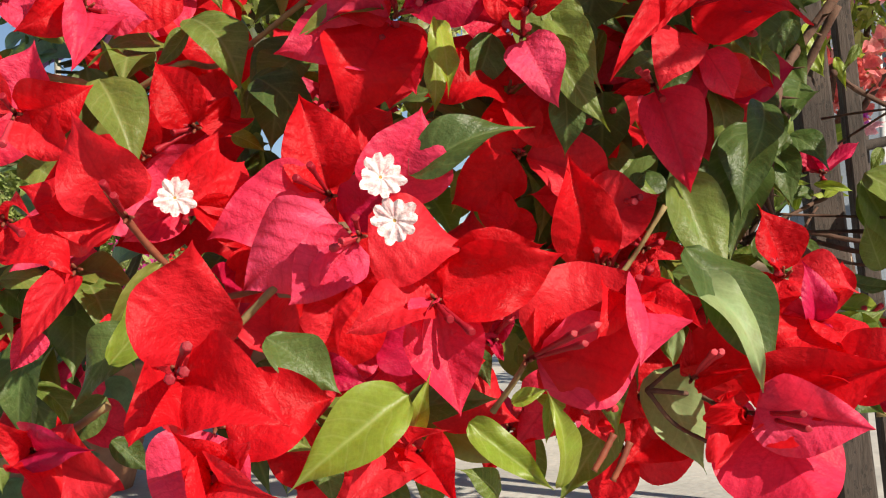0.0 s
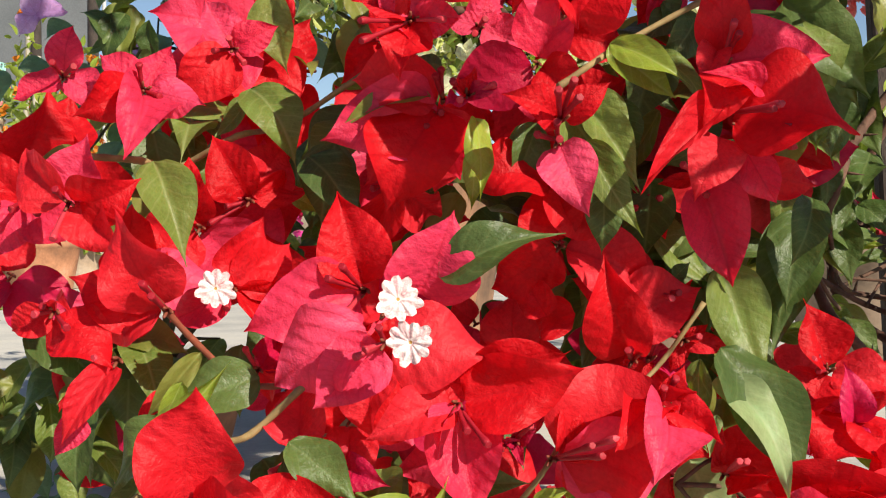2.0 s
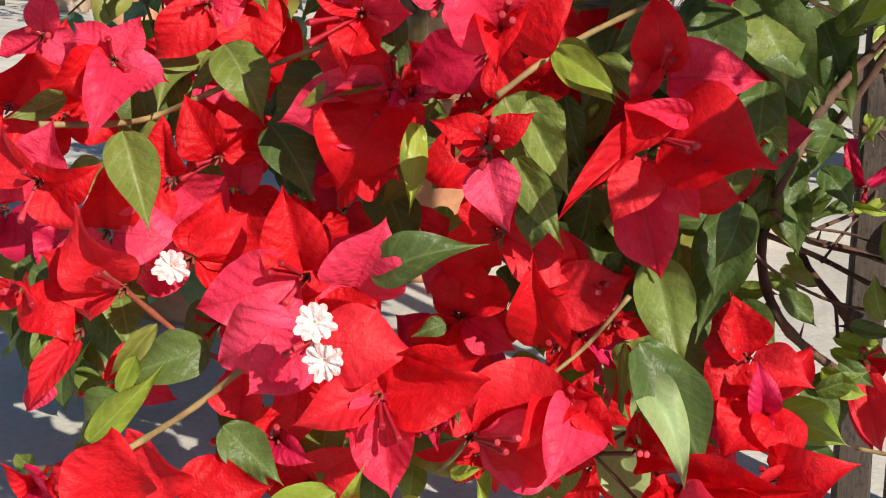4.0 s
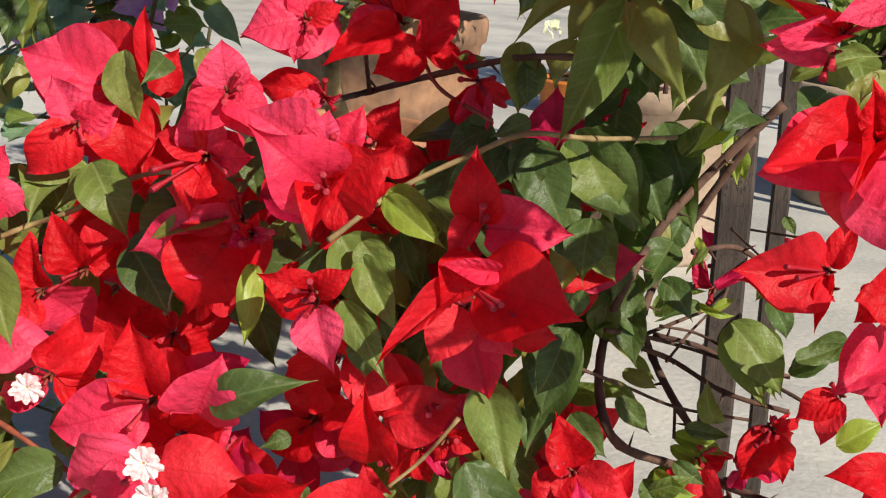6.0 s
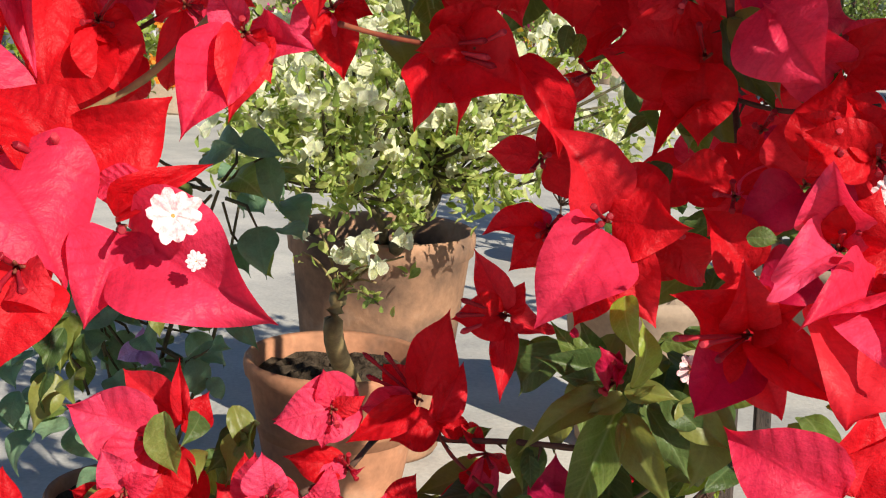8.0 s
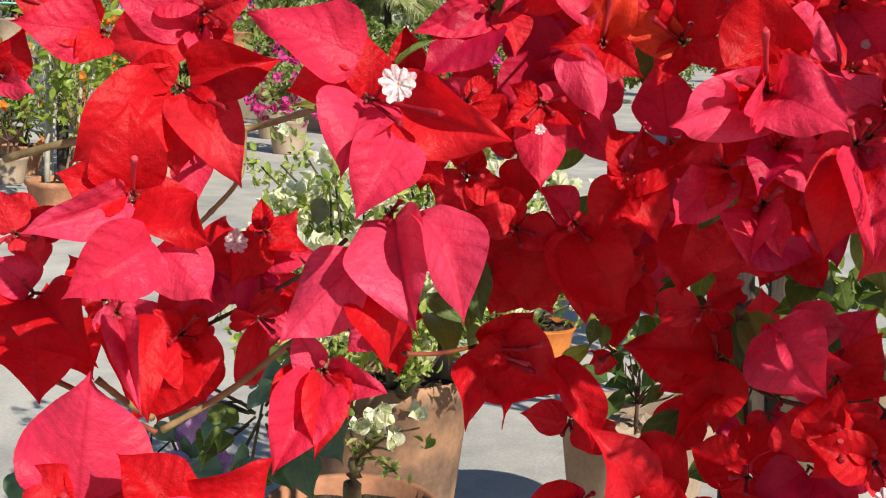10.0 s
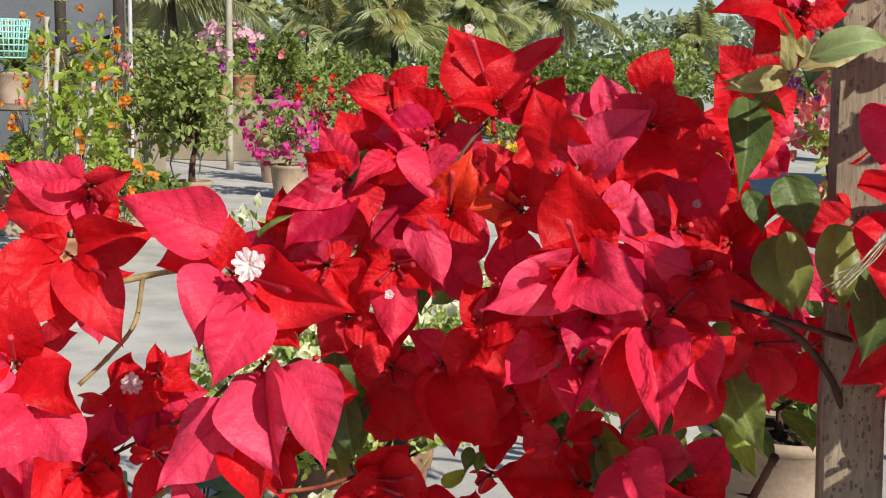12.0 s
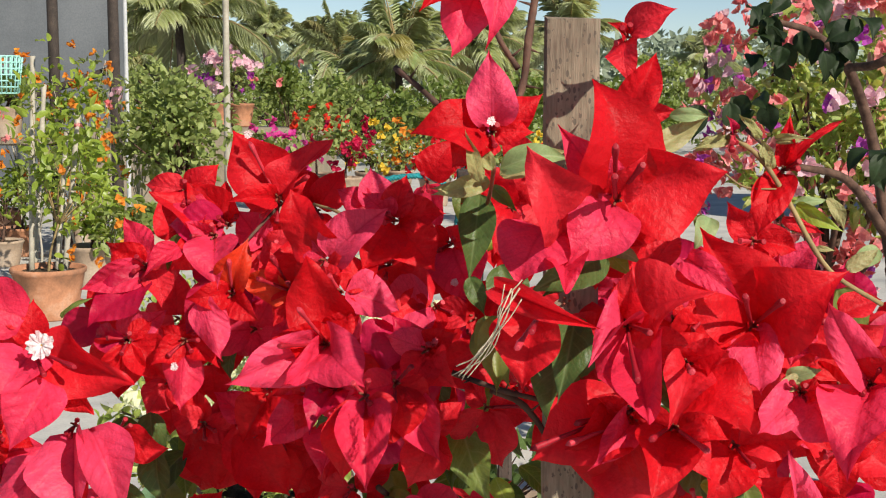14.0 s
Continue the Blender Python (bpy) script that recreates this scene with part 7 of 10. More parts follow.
bract(b, (0.219, 0.614, 0.231), RED, 0.85, foot=(0.27, 0.616, 0.228))
tube_flower(b, (0.249, 0.61, 0.24))
tube_flower(b, (0.247, 0.608, 0.231))
tube_flower(b, (0.253, 0.608, 0.226))
b = bloom((0.289, 0.556, 0.251), (-0.15, -0.94, 0.31))
bract(b, (0.273, 0.559, 0.232), RED, 1)
bract(b, (0.301, 0.562, 0.224), RED, 0.81)
bract(b, (0.314, 0.571, 0.249), RED, 0.86)
b = bloom((0.231, 0.427, 0.366), (-0.08, -0.98, 0.17))
bract(b, (0.205, 0.422, 0.367), SUNLIT_RED, 0.55)
leaf((0.229, 0.672, 0.19), (0.256, 0.666, 0.15), (-0.05, -0.94, 0.34), LEAF, 1.2)
leaf((0.286, 0.645, 0.197), (0.257, 0.636, 0.182), (-0.13, -0.93, 0.34), DARK_LEAF, 0.8)
leaf((0.262, 0.516, 0.33), (0.223, 0.504, 0.309), (-0.12, -0.97, 0.21), OLIVE, 1)
leaf((0.263, 0.468, 0.352), (0.238, 0.459, 0.334), (-0.14, -0.97, 0.18), OLIVE, 0.9)
leaf((0.264, 0.456, 0.35), (0.279, 0.456, 0.337), (-0.14, -0.97, 0.19), OLIVE, 1)
leaf((0.226, 0.448, 0.379), (0.208, 0.446, 0.383), (-0.07, -0.99, 0.14), CREAM, 0.5)
leaf((0.036, 0.523, 0.256), (0.068, 0.518, 0.216), (0.26, -0.91, 0.31), LEAF, 1)
leaf((0.171, 0.571, 0.37), (0.195, 0.566, 0.334), (0.04, -0.99, 0.12), OLIVE, 1)
leaf((0.185, 0.551, 0.377), (0.213, 0.55, 0.354), (0.01, -0.99, 0.12), OLIVE, 1)
leaf((0.114, 0.579, 0.338), (0.108, 0.572, 0.313), (0.13, -0.98, 0.17), DARK_LEAF, 0.9)
leaf((0.071, 0.601, 0.328), (0.087, 0.606, 0.335), (0.19, -0.97, 0.18), LEAF, 0.9)
leaf((0.188, 0.665, 0.284), (0.205, 0.673, 0.303), (0.01, -0.97, 0.23), LEAF, 1)
leaf((0.143, 0.569, 0.21), (0.133, 0.555, 0.165), (0.05, -0.95, 0.31), DARK_LEAF, 0.9)
leaf((0.146, 0.586, 0.247), (0.162, 0.585, 0.231), (0.05, -0.97, 0.25), LEAF, 1)
leaf((0.281, 0.602, 0.153), (0.305, 0.61, 0.167), (-0.15, -0.92, 0.37), YOUNG, 0.9)
leaf((0.26, 0.654, 0.172), (0.286, 0.661, 0.184), (-0.12, -0.94, 0.32), DARK_LEAF, 0.8)
leaf((0.184, 0.702, 0.18), (0.205, 0.712, 0.201), (-0.01, -0.96, 0.3), LEAF, 0.7)
leaf((0.201, 0.657, 0.125), (0.234, 0.659, 0.115), (-0.03, -0.92, 0.38), YOUNG, 0.6)
leaf((0.169, 0.645, 0.163), (0.19, 0.647, 0.155), (0.01, -0.94, 0.34), OLIVE, 0.8)
b = bloom((0.252, 0.648, 0.141), (-0.1, -0.93, 0.36))
bract(b, (0.24, 0.658, 0.108), MAGENTA, 0.69)
bract(b, (0.27, 0.663, 0.11), RED, 0.6)
bract(b, (0.265, 0.671, 0.142), RED, 0.37)
b = bloom((0.284, 0.628, 0.171), (-0.15, -0.93, 0.33))
bract(b, (0.262, 0.63, 0.154), RED, 0.8)
bract(b, (0.277, 0.629, 0.141), RED, 0.59)
b = bloom((0.3, 0.585, 0.213), (-0.19, -0.94, 0.29))
bract(b, (0.268, 0.564, 0.194), SUNLIT_RED, 0.97)
bract(b, (0.294, 0.564, 0.18), SUNLIT_RED, 1)
b = bloom((0.311, 0.592, 0.143), (-0.2, -0.9, 0.38))
bract(b, (0.274, 0.585, 0.143), RED, 0.8)
bract(b, (0.293, 0.585, 0.128), RED, 0.8)
stem(BARK, 1.2, (0.159, 0.597, 0.202), (0.186, 0.689, 0.17), (0.228, 0.682, 0.164), (0.262, 0.653, 0.159), (0.29, 0.63, 0.152))
stem(BARK, 1, (0.147, 0.575, 0.188), (0.17, 0.625, 0.163), (0.201, 0.641, 0.148), (0.242, 0.651, 0.142))
stem(BARK, 0.9, (0.193, 0.675, 0.162), (0.205, 0.699, 0.173), (0.214, 0.714, 0.18))
stem(BARK, 0.9, (0.203, 0.784, 0.226), (0.23, 0.812, 0.214), (0.262, 0.704, 0.236))
leaf((0.133, 0.604, 0.3), (0.173, 0.599, 0.258), (0.04, -0.99, 0.12), DARK_LEAF, 1.1)
leaf((0.167, 0.715, 0.284), (0.195, 0.708, 0.244), (-0.01, -0.99, 0.12), DARK_LEAF, 1.1)
leaf((0.191, 0.668, 0.288), (0.216, 0.679, 0.309), (-0.04, -0.99, 0.13), LEAF, 0.8)
leaf((0.22, 0.742, 0.279), (0.229, 0.737, 0.258), (-0.08, -0.99, 0.12), YOUNG, 1)
leaf((0.183, 0.707, 0.242), (0.173, 0.695, 0.209), (-0.03, -0.98, 0.18), CREAM, 0.5)
leaf((0.26, 0.668, 0.167), (0.283, 0.674, 0.173), (-0.14, -0.95, 0.29), DARK_LEAF, 0.7)
leaf((0.169, 0.598, 0.104), (0.208, 0.6, 0.086), (-0.01, -0.92, 0.4), YOUNG, 0.9)
leaf((0.198, 0.663, 0.104), (0.209, 0.654, 0.068), (-0.05, -0.93, 0.37), DARK_LEAF, 1)
leaf((0.146, 0.585, 0.159), (0.167, 0.582, 0.138), (0.02, -0.94, 0.34), DARK_LEAF, 1)
leaf((0.249, 0.719, 0.192), (0.262, 0.715, 0.17), (-0.11, -0.96, 0.24), DARK_LEAF, 1)
b = bloom((0.216, 0.654, 0.116), (-0.08, -0.93, 0.36))
bract(b, (0.233, 0.652, 0.064), RED, 0.49)
bract(b, (0.203, 0.653, 0.084), RED, 0.4)
bract(b, (0.237, 0.667, 0.111), RED, 0.42)
b = bloom((0.253, 0.643, 0.142), (-0.13, -0.94, 0.33))
bract(b, (0.239, 0.641, 0.109), RED, 0.7)
bract(b, (0.263, 0.646, 0.109), RED, 0.75)
bract(b, (0.269, 0.657, 0.144), RED, 0.39)
leaf((0.286, 0.483, 0.613), (0.303, 0.483, 0.592), (0, -0.97, 0.25), LEAF, 0.8)
leaf((0.266, 0.534, 0.589), (0.282, 0.532, 0.561), (0.02, -0.96, 0.27), YOUNG, 0.7)
leaf((0.234, 0.564, 0.566), (0.249, 0.563, 0.541), (0.06, -0.96, 0.28), DARK_LEAF, 0.8)
leaf((0.191, 0.568, 0.566), (0.215, 0.569, 0.545), (0.11, -0.95, 0.28), LEAF, 0.8)
leaf((0.099, 0.571, 0.533), (0.116, 0.575, 0.544), (0.22, -0.92, 0.31), YOUNG, 0.8)
b = bloom((0.388, 0.419, 0.613), (-0.16, -0.95, 0.28))
bract(b, (0.416, 0.444, 0.612), RED, 0.63)
bract(b, (0.373, 0.434, 0.587), RED, 0.76)
bract(b, (0.398, 0.437, 0.58), RED, 0.66)
b = bloom((0.35, 0.429, 0.624), (-0.1, -0.96, 0.26))
bract(b, (0.337, 0.449, 0.636), RED, 0.7)
bract(b, (0.34, 0.444, 0.597), RED, 0.71)
bract(b, (0.372, 0.45, 0.604), RED, 0.61)
leaf((0.35, 0.451, 0.6), (0.373, 0.452, 0.585), (-0.1, -0.95, 0.28), DARK_LEAF, 0.9)
leaf((0.386, 0.399, 0.634), (0.405, 0.401, 0.627), (-0.16, -0.95, 0.25), YOUNG, 0.8)
leaf((0.406, 0.429, 0.604), (0.392, 0.426, 0.593), (-0.18, -0.94, 0.28), LEAF, 0.9)
leaf((-0.102, 0.672, 0.267), (-0.098, 0.673, 0.246), (0.15, -0.97, -0.2), YOUNG, 0.8)
leaf((-0.098, 0.607, 0.219), (-0.082, 0.608, 0.21), (0.16, -0.98, -0.14), YOUNG, 0.8)
leaf((-0.091, 0.648, 0.25), (-0.101, 0.649, 0.228), (0.14, -0.97, -0.18), LEAF, 0.8)
leaf((0.015, 0.575, 0.194), (0.006, 0.575, 0.174), (-0.02, -0.99, -0.11), YOUNG, 0.9)
leaf((0.023, 0.581, 0.187), (0.007, 0.581, 0.185), (-0.03, -1, -0.09), LEAF, 0.9)
leaf((0.022, 0.585, 0.238), (0.04, 0.586, 0.224), (-0.03, -0.98, -0.18), DARK_LEAF, 0.9)
leaf((0.045, 0.584, 0.226), (0.027, 0.584, 0.221), (-0.07, -0.98, -0.16), LEAF, 0.9)
leaf((0.158, 0.674, 0.239), (0.173, 0.675, 0.225), (-0.22, -0.96, -0.15), CREAM, 0.6)
leaf((0.136, 0.626, 0.226), (0.15, 0.626, 0.227), (-0.21, -0.97, -0.15), CREAM, 0.6)
leaf((0.201, 0.626, 0.249), (0.206, 0.627, 0.232), (-0.3, -0.94, -0.18), YOUNG, 0.5)
leaf((0.205, 0.602, 0.25), (0.196, 0.602, 0.234), (-0.31, -0.93, -0.18), LEAF, 0.5)
leaf((0.195, 0.719, 0.193), (0.214, 0.719, 0.194), (-0.26, -0.96, -0.08), YOUNG, 0.4)
leaf((0.208, 0.698, 0.192), (0.23, 0.698, 0.187), (-0.28, -0.96, -0.08), YOUNG, 0.4)
leaf((0.247, 0.699, 0.211), (0.24, 0.7, 0.196), (-0.33, -0.94, -0.11), LEAF, 0.7)
leaf((0.223, 0.64, 0.142), (0.215, 0.639, 0.168), (-0.33, -0.95, -0.01), LEAF, 0.9)
b = bloom((0.216, 0.708, 0.199), (-0.29, -0.95, -0.09))
bract(b, (0.203, 0.707, 0.224), MAGENTA, 0.5)
bract(b, (0.238, 0.708, 0.216), MAGENTA, 0.4)
stem(BARK, 1.6, (0.199, 0.625, 0.241), (0.223, 0.66, 0.237), (0.246, 0.661, 0.224))
stem(BARK, 0.8, (0.223, 0.726, 0.232), (0.233, 0.693, 0.23), (0.245, 0.657, 0.227))
stem(BARK, 0.9, (0.187, 0.697, 0.176), (0.212, 0.694, 0.174), (0.242, 0.658, 0.169))
leaf((0.273, 0.426, 0.785), (0.242, 0.42, 0.777), (0.12, -0.99, 0.07), CREAM, 0.6)
leaf((0.277, 0.402, 0.792), (0.263, 0.402, 0.813), (0.11, -0.99, 0.06), CREAM, 0.6)
leaf((0.28, 0.411, 0.792), (0.316, 0.417, 0.797), (0.11, -0.99, 0.06), PALE_LEAF, 0.7)
leaf((0.269, 0.442, 0.782), (0.251, 0.438, 0.774), (0.12, -0.99, 0.07), OLIVE, 0.7)
stem(REDTWIG, 1.2, (0.277, 0.41, 0.793), (0.268, 0.466, 0.772), (0.258, 0.506, 0.755))
stem(TWIG, 1.2, (0.16, 0.492, 0.764), (0.179, 0.476, 0.761), (0.193, 0.468, 0.751), (0.197, 0.467, 0.742))
stem(REDTWIG, 1.5, (0.068, 0.515, 0.078), (0.063, 0.513, 0.07), (0.059, 0.512, 0.064))
stem(REDTWIG, 1.5, (0.075, 0.52, 0.074), (0.071, 0.518, 0.066), (0.067, 0.517, 0.059))
leaf((0.026, 0.491, 0.094), (0.041, 0.491, 0.099), (-0.05, -1, 0.08), YOUNG, 0.7)
leaf((0.042, 0.497, 0.096), (0.039, 0.498, 0.076), (-0.08, -0.99, 0.07), YOUNG, 0.5)
leaf((0.104, 0.559, 0.12), (0.101, 0.56, 0.1), (-0.18, -0.98, 0.02), PALE_LEAF, 0.6)
leaf((0.192, 0.617, 0.12), (0.216, 0.618, 0.108), (-0.29, -0.96, 0.02), YOUNG, 0.8)

b = bloom((0.358, 0.425, 0.741), (-0.01, -0.99, 0.14))
bract(b, (0.373, 0.430, 0.763), RED, 0.8)
bract(b, (0.339, 0.423, 0.751), RED, 0.8)
bract(b, (0.367, 0.424, 0.720), RED, 0.9)
b = bloom((0.413, 0.455, 0.753), (-0.09, -0.99, 0.11))
bract(b, (0.398, 0.456, 0.774), RED, 0.8)
bract(b, (0.436, 0.458, 0.748), RED, 0.8)
bract(b, (0.412, 0.453, 0.732), RED, 0.9)
b = bloom((0.458, 0.457, 0.713), (-0.15, -0.97, 0.17))
bract(b, (0.447, 0.452, 0.689), SUNLIT_RED, 0.8)
bract(b, (0.482, 0.462, 0.722), RED, 0.8)
bract(b, (0.465, 0.455, 0.689), RED, 0.8)
b = bloom((0.393, 0.441, 0.664), (-0.06, -0.97, 0.24))
bract(b, (0.376, 0.435, 0.643), RED, 0.9)
bract(b, (0.414, 0.445, 0.670), RED, 0.9)
bract(b, (0.403, 0.439, 0.640), RED, 0.9)
b = bloom((0.028, 0.564, 0.077), (-0.04, -0.99, 0.1))
bract(b, (0.050, 0.563, 0.080), RED, 0.8)
bract(b, (0.016, 0.564, 0.057), RED, 0.8)
bract(b, (0.037, 0.565, 0.054), RED, 0.7)
b = bloom((-0.056, 0.544, 0.068), (0.11, -0.99, 0.12))
bract(b, (-0.070, 0.543, 0.083), RED, 0.8)
bract(b, (-0.036, 0.544, 0.072), RED, 0.8)
bract(b, (-0.060, 0.545, 0.048), RED, 0.8)
b = bloom((0.089, 0.583, 0.088), (-0.15, -0.99, 0.07))
bract(b, (0.075, 0.584, 0.073), RED, 0.8)
bract(b, (0.102, 0.583, 0.093), RED, 0.8)
bract(b, (0.083, 0.584, 0.062), RED, 0.7)
leaf((-0.073, 0.502, 0.113), (-0.062, 0.493, 0.078), (0.13, -0.99, 0.11), DARK_LEAF, 0.8)
leaf((0.014, 0.552, 0.115), (0.020, 0.543, 0.096), (-0.03, -1.0, 0.07), DARK_LEAF, 0.7)
leaf((0.387, 0.413, 0.769), (0.378, 0.399, 0.751), (-0.04, -0.99, 0.13), PALE_LEAF, 0.8)
leaf((0.342, 0.363, 0.756), (0.354, 0.354, 0.752), (-0.01, -0.99, 0.14), PALE_LEAF, 0.8)
leaf((0.425, 0.388, 0.693), (0.442, 0.382, 0.700), (-0.14, -0.97, 0.21), PALE_LEAF, 0.8)
b = bloom((-0.100, 0.502, 0.552), (0.33, -0.9, 0.28))
bract(b, (-0.123, 0.492, 0.506), RED, 1.05)
bract(b, (-0.080, 0.503, 0.540), RED, 0.95)
bract(b, (-0.117, 0.502, 0.565), RED, 0.9)
bract(b, (-0.086, 0.499, 0.516), RED, 1.1)
b = bloom((-0.164, 0.485, 0.559), (0.42, -0.87, 0.27))
bract(b, (-0.181, 0.478, 0.530), RED, 1.1)
bract(b, (-0.141, 0.483, 0.529), RED, 1.0)
bract(b, (-0.168, 0.487, 0.579), RED, 1.0)
b = bloom((0.116, 0.582, 0.615), (0.03, -0.98, 0.18))
bract(b, (0.105, 0.575, 0.581), RED, 1.0)
bract(b, (0.134, 0.580, 0.585), RED, 0.9)
bract(b, (0.144, 0.587, 0.622), SUNLIT_RED, 0.8)
b = bloom((0.072, 0.582, 0.589), (0.09, -0.97, 0.22))
bract(b, (0.057, 0.575, 0.556), RED, 1.0)
bract(b, (0.093, 0.580, 0.557), RED, 1.0)
bract(b, (0.066, 0.586, 0.619), RED, 1.0)
b = bloom((0.135, 0.600, 0.582), (0.01, -0.97, 0.22))
bract(b, (0.120, 0.593, 0.549), RED, 1.0)
bract(b, (0.150, 0.598, 0.555), RED, 0.8)
bract(b, (0.153, 0.605, 0.599), RED, 0.8)
b = bloom((0.043, 0.555, 0.637), (0.14, -0.98, 0.16))
bract(b, (0.028, 0.549, 0.611), RED, 0.9)
bract(b, (0.066, 0.556, 0.624), RED, 0.9)
bract(b, (0.048, 0.559, 0.659), RED, 0.9)
b = bloom((0.004, 0.538, 0.563), (0.19, -0.95, 0.26))
bract(b, (-0.017, 0.532, 0.540), SUNLIT_RED, 0.9)
bract(b, (0.024, 0.541, 0.560), RED, 0.9)
bract(b, (0.012, 0.534, 0.528), RED, 0.8)
b = bloom((-0.059, 0.516, 0.607), (0.28, -0.94, 0.21))
bract(b, (-0.076, 0.509, 0.575), RED, 0.8)
bract(b, (-0.036, 0.518, 0.598), RED, 0.8)
bract(b, (-0.062, 0.519, 0.625), RED, 0.8)
b = bloom((0.222, 0.594, 0.604), (-0.11, -0.98, 0.19))
bract(b, (0.207, 0.588, 0.578), RED, 0.9)
bract(b, (0.243, 0.593, 0.579), RED, 0.9)
bract(b, (0.231, 0.600, 0.631), RED, 0.9)
b = bloom((0.276, 0.587, 0.638), (-0.18, -0.97, 0.15))
bract(b, (0.261, 0.580, 0.606), RED, 1)
bract(b, (0.296, 0.585, 0.610), RED, 1)
bract(b, (0.275, 0.591, 0.667), RED, 1)

b = bloom((-0.184, 0.533, 0.270), (0.41, -0.91, -0.07))
bract(b, (-0.206, 0.529, 0.260), SUNLIT_RED, 0.8)
bract(b, (-0.163, 0.535, 0.257), SUNLIT_RED, 0.9)
bract(b, (-0.180, 0.535, 0.293), SUNLIT_RED, 0.9)
tube_flower(b, (-0.181, 0.513, 0.274))
tube_flower(b, (-0.171, 0.514, 0.272))
b = bloom((-0.118, 0.573, 0.287), (0.29, -0.95, -0.09))
bract(b, (-0.144, 0.568, 0.259), RED, 0.9)
bract(b, (-0.097, 0.577, 0.298), SUNLIT_RED, 0.9)
bract(b, (-0.132, 0.573, 0.311), SUNLIT_RED, 0.9)
b = bloom((-0.047, 0.573, 0.290), (0.18, -0.98, -0.1))
bract(b, (-0.066, 0.569, 0.269), RED, 0.9)
bract(b, (-0.032, 0.573, 0.268), RED, 0.9)
bract(b, (-0.048, 0.575, 0.317), RED, 0.9)
b = bloom((-0.002, 0.569, 0.294), (0.1, -0.99, -0.11))
bract(b, (0.023, 0.572, 0.285), SUNLIT_RED, 0.9)
bract(b, (-0.020, 0.567, 0.297), SUNLIT_RED, 0.8)
bract(b, (0.003, 0.572, 0.316), SUNLIT_RED, 0.9)
tube_flower(b, (0.003, 0.550, 0.295))
tube_flower(b, (-0.002, 0.549, 0.288))
b = bloom((0.037, 0.574, 0.291), (0.04, -0.99, -0.1))
bract(b, (0.067, 0.578, 0.283), RED, 0.9)
bract(b, (0.023, 0.572, 0.279), RED, 0.8)
bract(b, (0.049, 0.578, 0.314), RED, 0.9)
tube_flower(b, (0.035, 0.554, 0.293))
tube_flower(b, (0.040, 0.555, 0.296))
b = bloom((-0.196, 0.517, 0.214), (0.43, -0.9, 0.03))
bract(b, (-0.161, 0.521, 0.203), SUNLIT_RED, 0.9)
bract(b, (-0.208, 0.513, 0.189), SUNLIT_RED, 0.9)
bract(b, (-0.217, 0.516, 0.237), RED, 0.9)
tube_flower(b, (-0.192, 0.497, 0.210))
tube_flower(b, (-0.180, 0.498, 0.208))
b = bloom((0.011, 0.580, 0.140), (0.08, -0.99, 0.15))
bract(b, (0.046, 0.584, 0.132), RED, 0.9)
bract(b, (-0.003, 0.579, 0.155), RED, 0.8)
bract(b, (0.026, 0.584, 0.161), RED, 0.8)
leaf((0.153, 0.573, 0.381), (0.108, 0.558, 0.392), (0.03, -0.95, 0.32), DARK_LEAF, 0.7)
leaf((0.141, 0.571, 0.383), (0.116, 0.563, 0.412), (0.01, -0.96, 0.29), LEAF, 0.6)
leaf((0.150, 0.561, 0.378), (0.123, 0.549, 0.385), (0.0, -0.94, 0.33), DARK_LEAF, 0.8)
leaf((0.143, 0.583, 0.386), (0.130, 0.575, 0.412), (-0.01, -0.96, 0.28), DARK_LEAF, 0.7)
leaf((0.158, 0.542, 0.380), (0.139, 0.528, 0.372), (-0.02, -0.93, 0.36), OLIVE, 0.8)
leaf((0.158, 0.543, 0.383), (0.187, 0.537, 0.382), (-0.09, -0.94, 0.34), OLIVE, 0.7)
leaf((0.161, 0.564, 0.385), (0.176, 0.560, 0.406), (-0.08, -0.95, 0.3), DARK_LEAF, 0.8)
b = bloom((0.188, 0.523, 0.758), (0.21, -0.97, 0.1))
bract(b, (0.187, 0.527, 0.785), SUNLIT_RED, 1.1)
bract(b, (0.167, 0.522, 0.771), SUNLIT_RED, 0.9)
bract(b, (0.183, 0.520, 0.735), RED, 0.9)
b = bloom((0.150, 0.538, 0.756), (0.25, -0.96, 0.1))
bract(b, (0.128, 0.538, 0.781), RED, 1.0)
bract(b, (0.167, 0.544, 0.782), RED, 0.9)
bract(b, (0.151, 0.534, 0.728), RED, 0.9)
b = bloom((0.204, 0.502, 0.727), (0.19, -0.97, 0.14))
bract(b, (0.187, 0.502, 0.751), RED, 1.0)
bract(b, (0.225, 0.506, 0.741), RED, 1.0)
bract(b, (0.205, 0.498, 0.697), RED, 1.0)
b = bloom((0.119, 0.530, 0.732), (0.29, -0.95, 0.13))
bract(b, (0.100, 0.530, 0.756), SUNLIT_RED, 1.0)
bract(b, (0.143, 0.534, 0.739), RED, 1.0)
bract(b, (0.112, 0.525, 0.700), RED, 1.0)
leaf((0.337, 0.347, 0.757), (0.301, 0.329, 0.740), (0.09, -0.98, 0.16), DARK_LEAF, 0.8)
leaf((0.323, 0.357, 0.726), (0.316, 0.340, 0.687), (0.06, -0.97, 0.24), DARK_LEAF, 0.8)
leaf((0.286, 0.351, 0.726), (0.288, 0.336, 0.691), (0.1, -0.97, 0.24), OLIVE, 0.8)
leaf((0.336, 0.363, 0.758), (0.349, 0.353, 0.747), (0.0, -0.99, 0.15), YOUNG, 0.9)
b = bloom((0.388, 0.426, 0.716), (-0.06, -0.98, 0.17))
